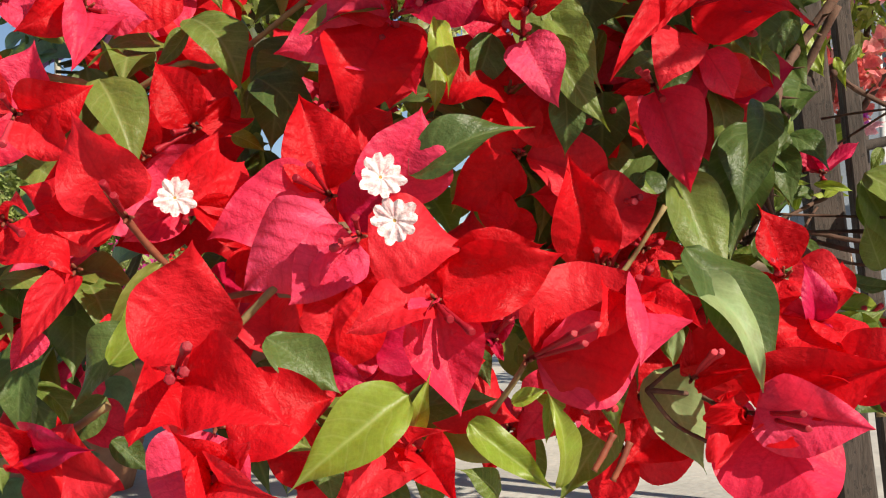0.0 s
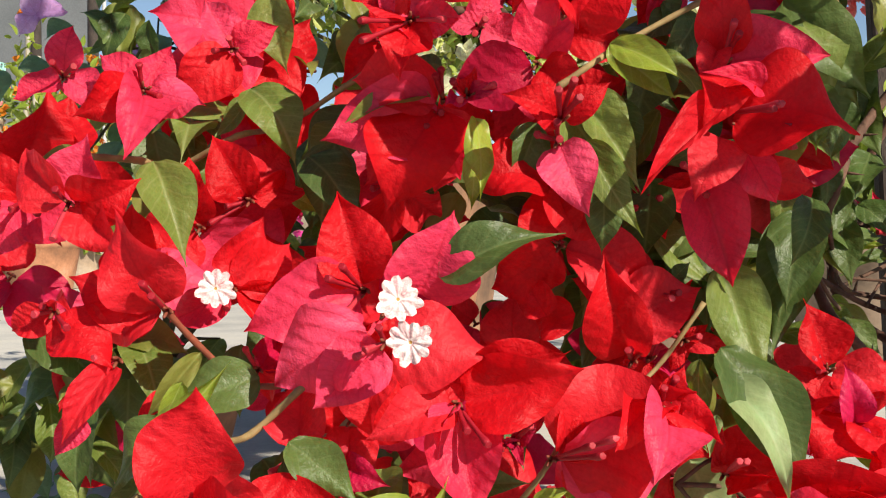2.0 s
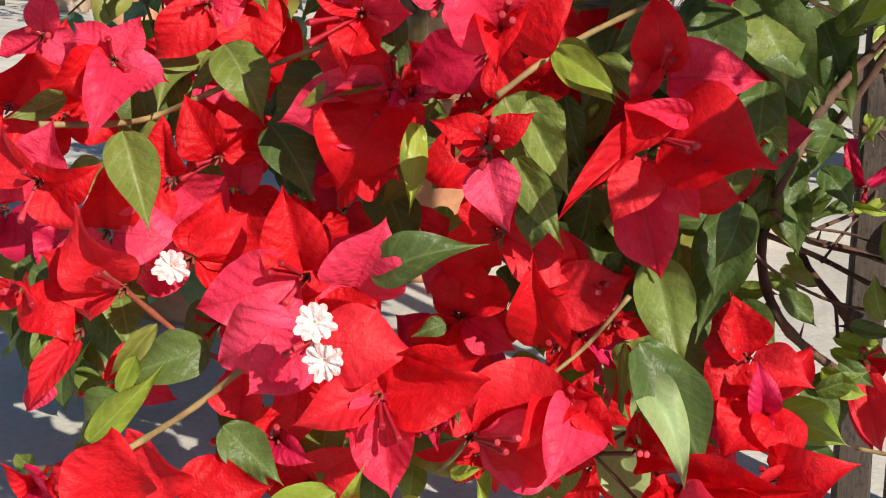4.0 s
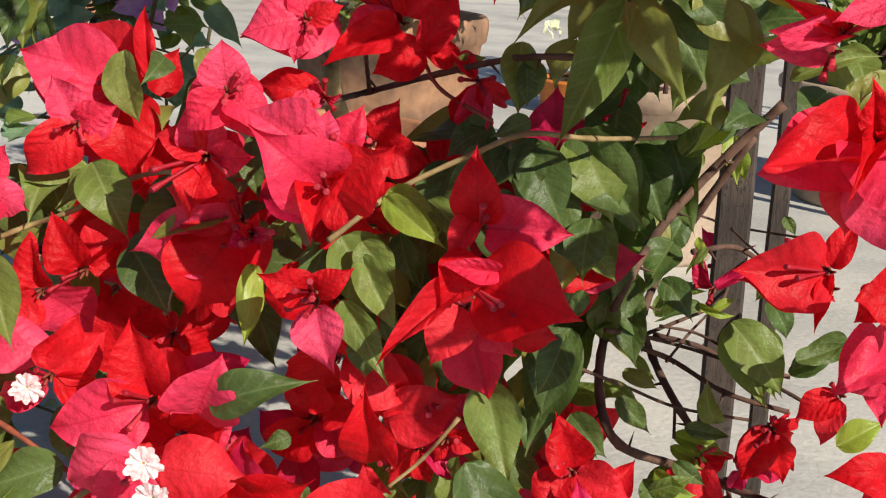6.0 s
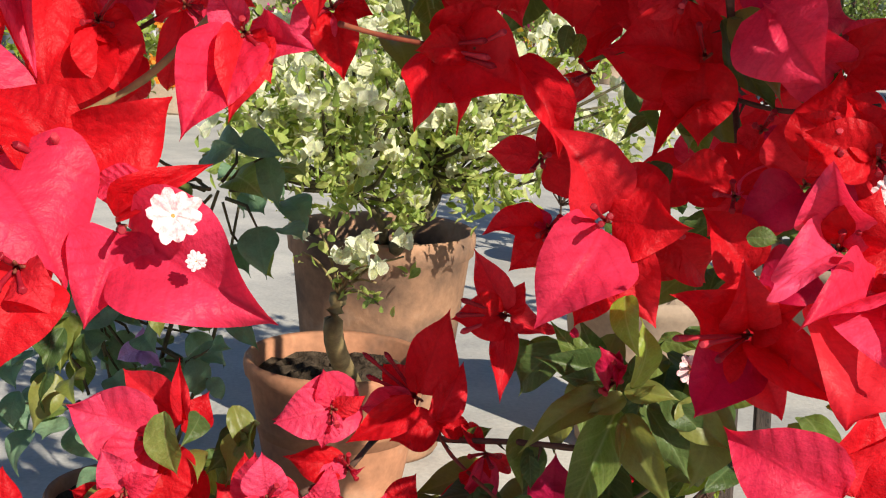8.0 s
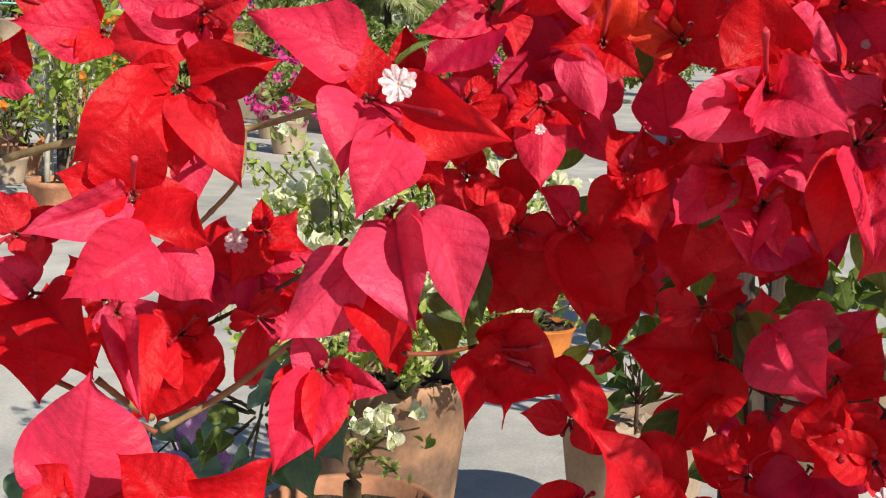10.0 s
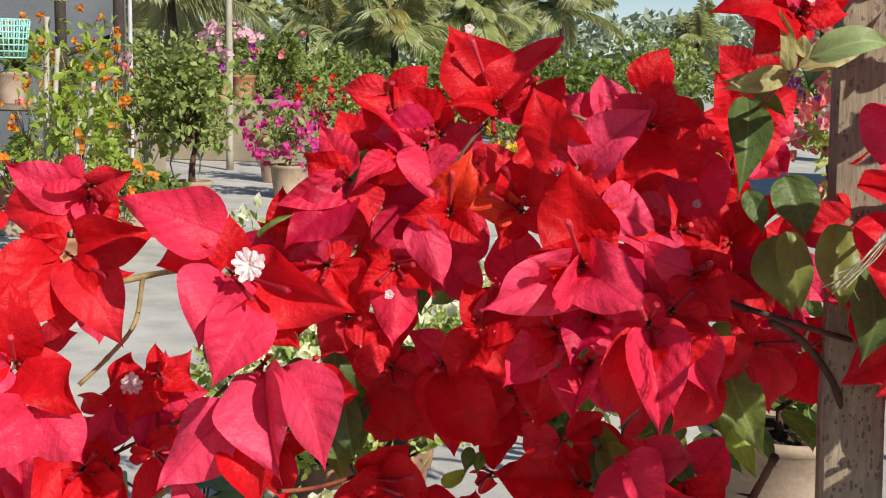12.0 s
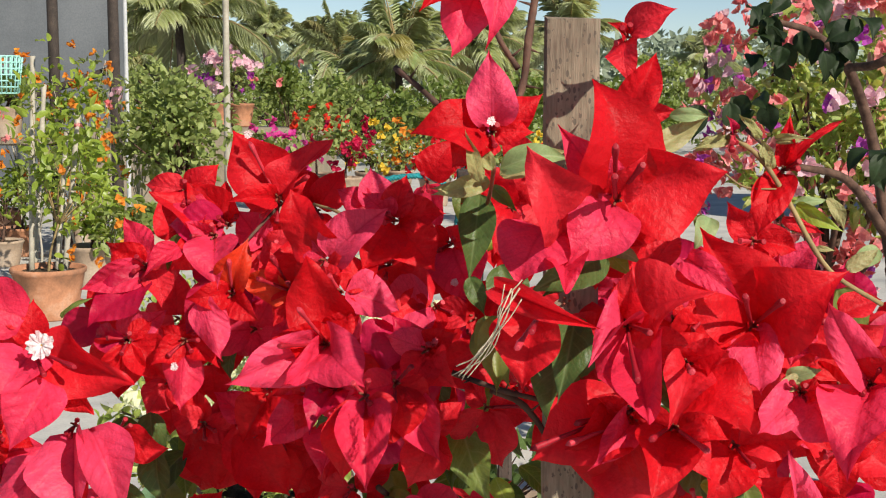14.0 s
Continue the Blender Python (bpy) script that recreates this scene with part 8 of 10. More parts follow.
bract(b, (0.367, 0.425, 0.728), RED, 1.0)
bract(b, (0.408, 0.431, 0.728), RED, 1.0)
bract(b, (0.385, 0.423, 0.693), RED, 1.0)
b = bloom((0.420, 0.431, 0.716), (-0.1, -0.98, 0.17))
bract(b, (0.403, 0.426, 0.699), RED, 1.0)
bract(b, (0.443, 0.436, 0.728), RED, 1.0)
bract(b, (0.423, 0.428, 0.687), SUNLIT_RED, 1.0)
b = bloom((0.457, 0.428, 0.646), (-0.15, -0.95, 0.27))
bract(b, (0.433, 0.426, 0.658), RED, 1.0)
bract(b, (0.480, 0.432, 0.652), RED, 1.0)
bract(b, (0.460, 0.425, 0.620), RED, 1.0)
b = bloom((-0.014, 0.508, 0.320), (0.31, -0.89, 0.34))
bract(b, (-0.019, 0.512, 0.343), SUNLIT_RED, 1.2)
bract(b, (-0.031, 0.502, 0.302), SUNLIT_RED, 1.0)
bract(b, (0.005, 0.508, 0.304), SUNLIT_RED, 1.0)
b = bloom((0.034, 0.491, 0.299), (0.24, -0.89, 0.38))
bract(b, (0.001, 0.489, 0.317), SUNLIT_RED, 1.0)
bract(b, (0.036, 0.496, 0.319), SUNLIT_RED, 1.0)
bract(b, (0.018, 0.485, 0.285), RED, 1.0)
b = bloom((0.003, 0.569, 0.349), (0.26, -0.92, 0.28))
bract(b, (-0.028, 0.562, 0.340), SUNLIT_RED, 1.0)
bract(b, (-0.004, 0.573, 0.370), SUNLIT_RED, 0.9)
bract(b, (-0.001, 0.564, 0.328), SUNLIT_RED, 0.9)
bract(b, (0.020, 0.574, 0.357), RED, 0.8)
b = bloom((-0.121, 0.631, 0.297), (0.38, -0.87, 0.3))
bract(b, (-0.178, 0.626, 0.315), SUNLIT_RED, 1.0)
bract(b, (-0.155, 0.618, 0.264), SUNLIT_RED, 0.9)
bract(b, (-0.109, 0.622, 0.247), RED, 1.0)
b = bloom((0.259, 0.501, 0.510), (-0.14, -0.99, 0.04))
bract(b, (0.222, 0.497, 0.520), RED, 0.9)
bract(b, (0.242, 0.504, 0.537), RED, 0.9)
bract(b, (0.278, 0.509, 0.534), RED, 0.9)
bract(b, (0.275, 0.498, 0.485), RED, 0.9)
floret(b, (0.258, 0.467, 0.501), 0.007)
b = bloom((0.266, 0.430, 0.465), (-0.17, -0.98, 0.14))
bract(b, (0.255, 0.437, 0.505), RED, 1.2)
bract(b, (0.293, 0.437, 0.476), RED, 1.0)
bract(b, (0.255, 0.422, 0.439), SUNLIT_RED, 0.9)
tube_flower(b, (0.257, 0.410, 0.475))
tube_flower(b, (0.255, 0.408, 0.469))
b = bloom((0.145, 0.540, 0.442), (0.06, -0.99, 0.15))
bract(b, (0.131, 0.532, 0.416), RED, 0.9)
bract(b, (0.160, 0.538, 0.422), RED, 0.9)
leaf((0.155, 0.500, 0.441), (0.164, 0.485, 0.415), (0.03, -0.98, 0.22), YOUNG, 0.8)
b = bloom((0.071, 0.561, 0.650), (0.1, -0.98, 0.14))
bract(b, (0.050, 0.561, 0.667), RED, 1.0)
bract(b, (0.096, 0.565, 0.657), RED, 1.0)
bract(b, (0.075, 0.557, 0.621), RED, 1.0)
b = bloom((0.041, 0.573, 0.624), (0.14, -0.98, 0.17))
bract(b, (0.017, 0.572, 0.636), RED, 1.0)
bract(b, (0.067, 0.578, 0.631), RED, 1.0)
bract(b, (0.038, 0.568, 0.594), RED, 1.0)
b = bloom((0.094, 0.577, 0.602), (0.06, -0.98, 0.2))
bract(b, (0.071, 0.575, 0.611), RED, 1.0)
bract(b, (0.116, 0.582, 0.615), RED, 1.0)
bract(b, (0.092, 0.572, 0.572), RED, 1.0)
b = bloom((0.285, 0.591, 0.661), (-0.19, -0.97, 0.12))
bract(b, (0.265, 0.592, 0.682), RED, 1.0)
bract(b, (0.303, 0.596, 0.674), RED, 1.0)
bract(b, (0.282, 0.587, 0.635), RED, 1.0)
b = bloom((-0.189, 0.518, 0.600), (0.43, -0.88, 0.2))
bract(b, (-0.212, 0.518, 0.619), RED, 1.0)
bract(b, (-0.167, 0.523, 0.613), RED, 1.0)
bract(b, (-0.188, 0.515, 0.575), RED, 1.0)
b = bloom((0.209, 0.610, 0.770), (-0.01, -1.0, 0.02))
bract(b, (0.226, 0.617, 0.799), RED, 1.0)
bract(b, (0.217, 0.606, 0.738), SUNLIT_RED, 1.0)
b = bloom((0.248, 0.652, 0.738), (-0.06, -1.0, 0.06))
bract(b, (0.222, 0.650, 0.750), RED, 1.0)
bract(b, (0.270, 0.658, 0.758), RED, 1.0)
bract(b, (0.251, 0.647, 0.706), RED, 1.0)
b = bloom((0.278, 0.642, 0.781), (-0.09, -1.0, 0.0))
bract(b, (0.256, 0.642, 0.802), RED, 1.0)
bract(b, (0.301, 0.647, 0.792), RED, 1.0)
bract(b, (0.279, 0.637, 0.749), RED, 1.0)
b = bloom((-0.110, 0.547, 0.646), (0.39, -0.9, 0.18))
bract(b, (-0.135, 0.545, 0.659), RED, 1.0)
bract(b, (-0.087, 0.552, 0.660), RED, 1.0)
bract(b, (-0.107, 0.543, 0.616), SUNLIT_RED, 1.0)
b = bloom((-0.142, 0.538, 0.616), (0.43, -0.88, 0.21))
bract(b, (-0.166, 0.536, 0.629), SUNLIT_RED, 1.0)
bract(b, (-0.119, 0.542, 0.623), RED, 1.0)
bract(b, (-0.144, 0.533, 0.585), RED, 1.0)
b = bloom((-0.070, 0.561, 0.561), (0.34, -0.9, 0.28))
bract(b, (-0.095, 0.559, 0.574), RED, 1.0)
bract(b, (-0.046, 0.566, 0.575), RED, 1.0)
bract(b, (-0.069, 0.556, 0.530), SUNLIT_RED, 1.0)
b = bloom((0.282, 0.654, 0.759), (-0.04, -1.0, 0.04))
bract(b, (0.258, 0.652, 0.773), RED, 1.0)
bract(b, (0.307, 0.660, 0.775), RED, 1.0)
bract(b, (0.284, 0.649, 0.721), RED, 1.0)
b = bloom((0.267, 0.647, 0.724), (-0.03, -1.0, 0.08))
bract(b, (0.243, 0.645, 0.738), RED, 1.0)
bract(b, (0.290, 0.651, 0.732), SUNLIT_RED, 1.0)
bract(b, (0.268, 0.642, 0.688), RED, 1.0)

# ---- shaded leaf tufts inside the red plant ----
tuft_rng = random.Random(77)


def leaf_tuft(x, y, z, n):
    """A twig's worth of hanging leaves inside the plant."""
    c = Vector((x, y, z))
    for _ in range(n):
        p = c + Vector((tuft_rng.uniform(-0.030, 0.030), tuft_rng.uniform(-0.025, 0.025), tuft_rng.uniform(-0.026, 0.030)))
        if p.z < 0.06:
            continue
        tip = p + Vector((tuft_rng.uniform(-0.6, 0.6), tuft_rng.uniform(-0.5, 0.2), tuft_rng.uniform(-1.0, 0.1))).normalized() * tuft_rng.uniform(0.028, 0.048)
        leaf(tuple(p), tuple(tip), (tuft_rng.uniform(-0.6, 0.6), -0.8, 0.4), tuft_rng.choice((DARK_LEAF, DARK_LEAF, LEAF, OLIVE)), tuft_rng.uniform(0.75, 1.0))


leaf_tuft(0.112, 0.628, 0.275, 12)
leaf_tuft(0.138, 0.680, 0.239, 8)
leaf_tuft(0.107, 0.637, 0.230, 12)
leaf_tuft(0.165, 0.690, 0.275, 6)
leaf_tuft(0.134, 0.652, 0.188, 14)
leaf_tuft(0.065, 0.593, 0.251, 10)
leaf_tuft(0.110, 0.636, 0.143, 12)
leaf_tuft(0.055, 0.580, 0.205, 10)
leaf_tuft(0.191, 0.680, 0.348, 12)
leaf_tuft(0.071, 0.642, 0.277, 8)
leaf_tuft(-0.034, 0.596, 0.234, 10)
leaf_tuft(0.049, 0.619, 0.181, 8)
leaf_tuft(0.083, 0.618, 0.205, 10)
leaf_tuft(-0.143, 0.615, 0.252, 10)
leaf_tuft(0.104, 0.619, 0.185, 8)
leaf_tuft(0.014, 0.596, 0.240, 8)
leaf_tuft(0.165, 0.657, 0.221, 8)
leaf_tuft(-0.177, 0.581, 0.135, 8)
leaf_tuft(-0.023, 0.564, 0.069, 8)
leaf_tuft(0.085, 0.657, 0.226, 10)
leaf_tuft(0.052, 0.610, 0.193, 8)
leaf_tuft(-0.180, 0.553, 0.131, 10)
leaf_tuft(-0.086, 0.639, 0.294, 10)
leaf_tuft(0.139, 0.619, 0.367, 9)
leaf_tuft(0.179, 0.644, 0.359, 9)
leaf_tuft(0.234, 0.627, 0.337, 8)
leaf_tuft(0.203, 0.618, 0.423, 6)
leaf_tuft(0.035, 0.573, 0.580, 6)
leaf_tuft(0.166, 0.627, 0.542, 6)
leaf_tuft(0.243, 0.623, 0.578, 8)
leaf_tuft(0.164, 0.700, 0.548, 8)
leaf_tuft(0.041, 0.605, 0.565, 6)
leaf_tuft(-0.102, 0.721, 0.233, 12)
leaf_tuft(-0.108, 0.722, 0.215, 8)
leaf_tuft(0.004, 0.724, 0.182, 10)
leaf_tuft(-0.240, 0.748, 0.313, 10)
leaf_tuft(-0.296, 0.722, 0.167, 10)
leaf_tuft(-0.277, 0.690, 0.106, 12)
leaf_tuft(-0.247, 0.695, 0.119, 10)
leaf_tuft(-0.120, 0.719, 0.202, 8)
leaf_tuft(0.033, 0.704, 0.132, 8)


# ---- inner growth of the red plant: older blooms and leaves behind the outer ones ----
def inner_growth():
    rng = random.Random(5)
    for centre, facing, head_ob in list(HEADS):
        if head_ob.name not in TUBED and head_ob.children and not head_ob.children[0].name.startswith("floret"):
            right = facing.cross(Vector((0, 0, 1))).normalized()
            up = right.cross(facing)
            for k in range(3):
                c = rng.uniform(0, 6.28)
                way = facing * rng.uniform(0.5, 1.0) + (right * math.cos(c) + up * math.sin(c)) * rng.uniform(0.3, 0.9)
                tube_flower((head_ob, centre, facing), centre + way.normalized() * rng.uniform(0.010, 0.017))
        low = centre.x < 0.13 and centre.z < 0.27
        top = centre.x > 0.05 and centre.z > 0.60
        side = centre.x > 0.16 and 0.40 < centre.z < 0.60
        by_rope = min((centre - Vector(q)).length for q in ((0.214, 0.468, 0.758), (0.234, 0.553, 0.735), (0.271, 0.572, 0.756), (0.178, 0.449, 0.736))) < 0.06
        if by_rope or centre.z > 0.735 or (centre.x > 0.36 and centre.z > 0.72) or not (low or top or side):
            continue
        for _ in range(3 if centre.z > 0.655 else 2 if low else 1):
            at = centre - facing * rng.uniform(0.05, 0.13) + Vector((rng.uniform(-0.035, 0.035), 0, rng.uniform(-0.03, 0.03)))
            if at.z < 0.05:
                continue
            if rng.random() < (0.66 if not low else 0.62):
                b = bloom(at, tuple(facing))
                c0 = rng.uniform(0, 6.28)
                right = facing.cross(Vector((0, 0, 1))).normalized()
                up = right.cross(facing)
                for k in range(3):
                    c = c0 + 2.1 * k + rng.uniform(-0.3, 0.3)
                    tip = at + (right * math.cos(c) + up * math.sin(c)) * rng.uniform(0.030, 0.044) + facing * rng.uniform(-0.012, 0.012)
                    bract(b, tip, rng.choice((RED, RED, RED, SUNLIT_RED, MAGENTA)), rng.uniform(0.8, 1.1))
            else:
                tip = at + Vector((rng.uniform(-0.03, 0.03), rng.uniform(-0.02, 0.02), rng.uniform(-0.05, -0.01)))
                leaf(tuple(at), tuple(tip), tuple(facing), rng.choice((DARK_LEAF, DARK_LEAF, LEAF)), rng.uniform(0.7, 1.0))


inner_growth()


# ---- stakes, rope and twine ----
def rand_dir(rng):
    d = Vector((rng.gauss(0, 1), rng.gauss(0, 1), rng.gauss(0, 1)))
    return d.normalized()


def board_mesh(name, w, d, h, mat, seed, lean=(0, 0)):
    """A sawn stake with a slightly uneven outline, rounded corners and a rough top."""
    rng = random.Random(seed)
    verts, faces = [], []
    c = min(w, d) * 0.12
    ring = [(-w / 2 + c, -d / 2), (w / 2 - c, -d / 2), (w / 2, -d / 2 + c), (w / 2, d / 2 - c), (w / 2 - c, d / 2), (-w / 2 + c, d / 2), (-w / 2, d / 2 - c), (-w / 2, -d / 2 + c)]
    n = 14
    for i in range(n + 1):
        t = i / n
        sx, sy = rng.uniform(-0.0006, 0.0006), rng.uniform(-0.0006, 0.0006)
        for x, y in ring:
            verts.append((x + sx + lean[0] * t, y + sy + lean[1] * t, h * t + (rng.uniform(-0.002, 0.002) if i == n else 0)))
    for i in range(n):
        for k in range(8):
            k2 = (k + 1) % 8
            faces.append((i * 8 + k, i * 8 + k2, (i + 1) * 8 + k2, (i + 1) * 8 + k))
    faces.append(tuple(range(7, -1, -1)))
    faces.append(tuple(range(n * 8, n * 8 + 8)))
    return link_mesh(name, verts, faces, mat, smooth=False)


thing("wooden_stake", "grey weathered sawn wooden stake standing beside the red bougainvillea", "stake", (0.325, 0.445, 0), group="plant stakes", mesh=board_mesh("wooden_stake", 0.030, 0.016, 0.872, STAKE, 1, (-0.012, 0.02)))
thing("wooden_stake", "dark weathered wooden stake behind the red bougainvillea", "stake", (0.23, 0.72, 0), group="plant stakes", mesh=board_mesh("wooden_stake", 0.021, 0.016, 0.765, DARK_WOOD, 2, (-0.018, 0.09)))
thing("wooden_stake", "thin dark wooden stake behind the red bougainvillea", "stake", (0.258, 0.735, 0), group="plant stakes", mesh=board_mesh("wooden_stake", 0.011, 0.011, 0.75, DARK_WOOD, 3, (-0.018, 0.09)))


def twisted(points, radius, turns, strands=3):
    line = smooth_line(points, 14)
    pieces = []
    for s in range(strands):
        pts = []
        for i, p in enumerate(line):
            d = (line[min(i + 1, len(line) - 1)] - line[max(i - 1, 0)]).normalized()
            a = d.orthogonal().normalized()
            b2 = d.cross(a)
            c = turns * 6.28 * i / len(line) + 6.28 * s / strands
            pts.append(p + (a * math.cos(c) + b2 * math.sin(c)) * radius * 0.55)
        pieces.append(tube(pts, [radius * 0.62] * len(pts), 5))
    return pieces


rope_line = [(0.137, 0.745, 0.756), (0.157, 0.769, 0.761), (0.179, 0.792, 0.76), (0.201, 0.804, 0.748), (0.216, 0.795, 0.741), (0.236, 0.828, 0.735), (0.228, 0.866, 0.726), (0.202, 0.875, 0.741), (0.195, 0.824, 0.75), (0.203, 0.802, 0.735), (0.202, 0.8, 0.719)]
rope = thing("rope", "teal nylon rope tied round the stakes and branches", "rope")
for v, f in twisted(rope_line, 0.0023, 34):
    part("strand", link_mesh("strand", v, f, TEAL), rope, Matrix.Identity(4))
twine = thing("twine", "frayed pale twine tied to a branch", "twine")
twine_line = [Vector((0.276, 0.291, 0.711)), Vector((0.285, 0.289, 0.720)), Vector((0.291, 0.286, 0.730)), Vector((0.297, 0.283, 0.740)), Vector((0.302, 0.285, 0.749))]
fray = random.Random(4)
for k in range(6):
    loose = [q + rand_dir(fray) * (0.0010 + 0.0006 * k) * (1.6 if i in (0, 4) else 1.0) for i, q in enumerate(twine_line)]
    part("strand", link_mesh("strand", *tube(smooth_line(loose, 6), [0.00042 - 0.00003 * k] * 25, 4), TWINE), twine, Matrix.Identity(4))


# ---- pots ----
def pot_mesh(name, r, h, mat, taper=0.68, lip=0.10, sides=40):
    rb = r * taper
    prof = [(rb * 0.96, 0.0), (rb, 0.006), (rb + (r * 0.94 - rb) * 0.5, h * (1 - lip) * 0.5), (r * 0.94, h * (1 - lip) - 0.004), (r * 0.985, h * (1 - lip)), (r, h * (1 - lip * 0.5)), (r * 0.995, h - 0.004), (r * 0.97, h), (r * 0.92, h - 0.003), (r * 0.89, h * 0.8), (r * 0.84, h * 0.55)]
    return link_mesh(name, *revolved(prof, sides), mat)


def soil_mesh(r, seed, mat):
    rng = random.Random(seed)
    verts, faces = [(0, 0, 0.01)], []
    n, rings = 32, 9
    for q in range(1, rings + 1):
        for k in range(n):
            c = 2 * math.pi * k / n
            rr = r * q / rings
            verts.append((rr * math.cos(c), rr * math.sin(c), rng.uniform(-0.005, 0.008) * min(1, r / 0.08) + 0.006 * (1 - q / rings)))
    for k in range(n):
        faces.append((0, 1 + k, 1 + (k + 1) % n))
    for q in range(rings - 1):
        for k in range(n):
            a, b2 = 1 + q * n + k, 1 + q * n + (k + 1) % n
            faces.append((a, a + n, b2 + n, b2))
    return link_mesh("soil", verts, faces, mat, smooth=False)


def pot(at, r, h, mat, label, taper=0.68, seed=1, fill=0.86, soil=None, group="clay pots"):
    ob = thing("flower_pot", label, "flower pot", at, group=group)
    part("body", pot_mesh("body", r, h, mat, taper), ob, Matrix.Translation(at))
    part("soil", soil_mesh(r * 0.9, seed, soil or SOIL), ob, Matrix.Translation(Vector(at) + Vector((0, 0, h * fill))))
    return ob


# ---- foliage ----
class Cloud:
    """Gathers many small folded blades into one mesh."""

    def __init__(self):
        self.v, self.f, self.uv = [], [], []

    def blade(self, foot, tip, face, width):
        y = tip - foot
        z = face - y * (face.dot(y) / max(y.length_squared, 1e-9))
        z = z.normalized() if z.length > 1e-6 else y.orthogonal().normalized()
        x = y.normalized().cross(z) * (width * y.length)
        k = len(self.v)
        n = y.length
        self.v.append(foot)
        self.uv.append((0.5, 0))
        for t, w, h in ((0.16, 0.72, 0.05), (0.40, 1.0, 0.12), (0.68, 0.70, 0.08), (0.87, 0.30, 0.0)):
            m = foot + y * t + z * (0.05 * n * t)
            self.v += [m - x * w + z * (h * n), m, m + x * w + z * (h * n)]
            self.uv += [(0.5 - w * width, t), (0.5, t), (0.5 + w * width, t)]
        self.v.append(tip - z * (0.06 * n))
        self.uv.append((0.5, 1))
        self.f += [(k, k + 2, k + 1), (k, k + 3, k + 2)]
        for r in range(3):
            a = k + 1 + 3 * r
            self.f += [(a, a + 1, a + 4, a + 3), (a + 1, a + 2, a + 5, a + 4)]
        self.f += [(k + 10, k + 11, k + 13), (k + 11, k + 12, k + 13)]

    def mesh(self, name, mat):
        return link_mesh(name, [tuple(p) for p in self.v], self.f, mat, self.uv)


def limbs(root, tips, r0, rng, sag=0.15):
    """Branches from a root to many tips, forking off a shared trunk."""
    pieces = []
    crown = sum((Vector(t) for t in tips), Vector()) / len(tips)
    fork = Vector(root).lerp(crown, 0.45)
    fork.x += rng.uniform(-0.1, 0.1) * (crown - Vector(root)).length
    pieces.append(tube(smooth_line([root, Vector(root).lerp(fork, 0.5) + rand_dir(rng) * 0.06 * (fork - Vector(root)).length, fork], 5), [r0 * (1 - 0.04 * i) for i in range(11)], 7))
    for t in tips:
        t = Vector(t)
        mid = fork.lerp(t, 0.5) + rand_dir(rng) * 0.12 * (t - fork).length
        n = 9
        pieces.append(tube(smooth_line([fork, mid, t], 4), [r0 * 0.55 * (1 - 0.85 * i / n) for i in range(n)], 5))
    return pieces


def shrub(name, label, root, crown, size, leaf_mat, n_leaf, leaf_len, flowers=(), seed=1, r0=0.01, n_tips=14, category="shrub", width=0.3, group="", tuft=7, bark=None):
    """A shrub: trunk and limbs, a crown of many small leaves in uneven tufts, and flower bracts towards the outside."""
    rng = random.Random(seed)
    root, crown, size = Vector(root), Vector(crown), Vector(size)
    ob = thing(name, label, category, root, group=group)
    inv = Matrix.Identity(4)
    tufts = []
    for _ in range(max(4, n_leaf // tuft)):
        d = rand_dir(rng)
        r = rng.random() ** 0.45 * (0.75 + 0.4 * noise.noise(d * 1.7 + Vector((seed * 3.1, 0, 0))))
        tufts.append(crown + Vector((d.x * size.x, d.y * size.y, d.z * size.z)) * r)
    tips = [tufts[rng.randrange(len(tufts))] for _ in range(n_tips)]
    for k, (v, f) in enumerate(limbs(root, tips, r0, rng)):
        part("limb" if k else "trunk", link_mesh("limb" if k else "trunk", [tuple(p) for p in v], f, bark or BARK), ob, inv)
    cloud = Cloud()
    for p in tufts:
        out = (p - crown).normalized()
        for _ in range(tuft):
            d = (rand_dir(rng) + out * 0.5 + Vector((0, 0, 0.15))).normalized()
            q = p + rand_dir(rng) * leaf_len * 0.7
            cloud.blade(q, q + d * leaf_len * rng.uniform(0.6, 1.2), (rand_dir(rng) + Vector((0, 0, 1.1))).normalized(), width * rng.uniform(0.8, 1.2))
    tagged(part("crown", cloud.mesh("crown", leaf_mat), ob, inv), kind="stuff")
    for mat, count, blen, zone in flowers:
        cl = Cloud()
        for _ in range(count):
            for _try in range(20):
                d = rand_dir(rng)
                p = crown + Vector((d.x * size.x, d.y * size.y, d.z * size.z)) * rng.uniform(0.7, 1.05)
                if zone(d):
                    break
            for _b in range(rng.randint(3, 6)):
                c0 = p + rand_dir(rng) * blen * 0.9
                ax = (rand_dir(rng) + d).normalized()
                s1 = ax.orthogonal().normalized()
                for k in range(3):
                    sd = s1.copy()
                    sd.rotate(Matrix.Rotation(2.09 * k, 3, ax))
                    cl.blade(c0, c0 + (sd + ax * 0.4) * blen, ax, 0.52)
        tagged(part("blossom", cl.mesh("blossom", mat), ob, inv), kind="stuff")
    return ob


def anywhere(d):
    return True


def upper(d):
    return d.z > 0.1


# ---- the white-flowered bonsai and the pot in front of it ----
pot((-0.155, 1.455, 0), 0.118, 0.285, STAINED_CLAY, "stained terracotta pot holding a white-flowered bonsai", 0.70, seed=4)
pot((-0.150, 1.22, 0), 0.102, 0.185, CLAY, "round terracotta pot with a young white bougainvillea", 0.66, seed=3)


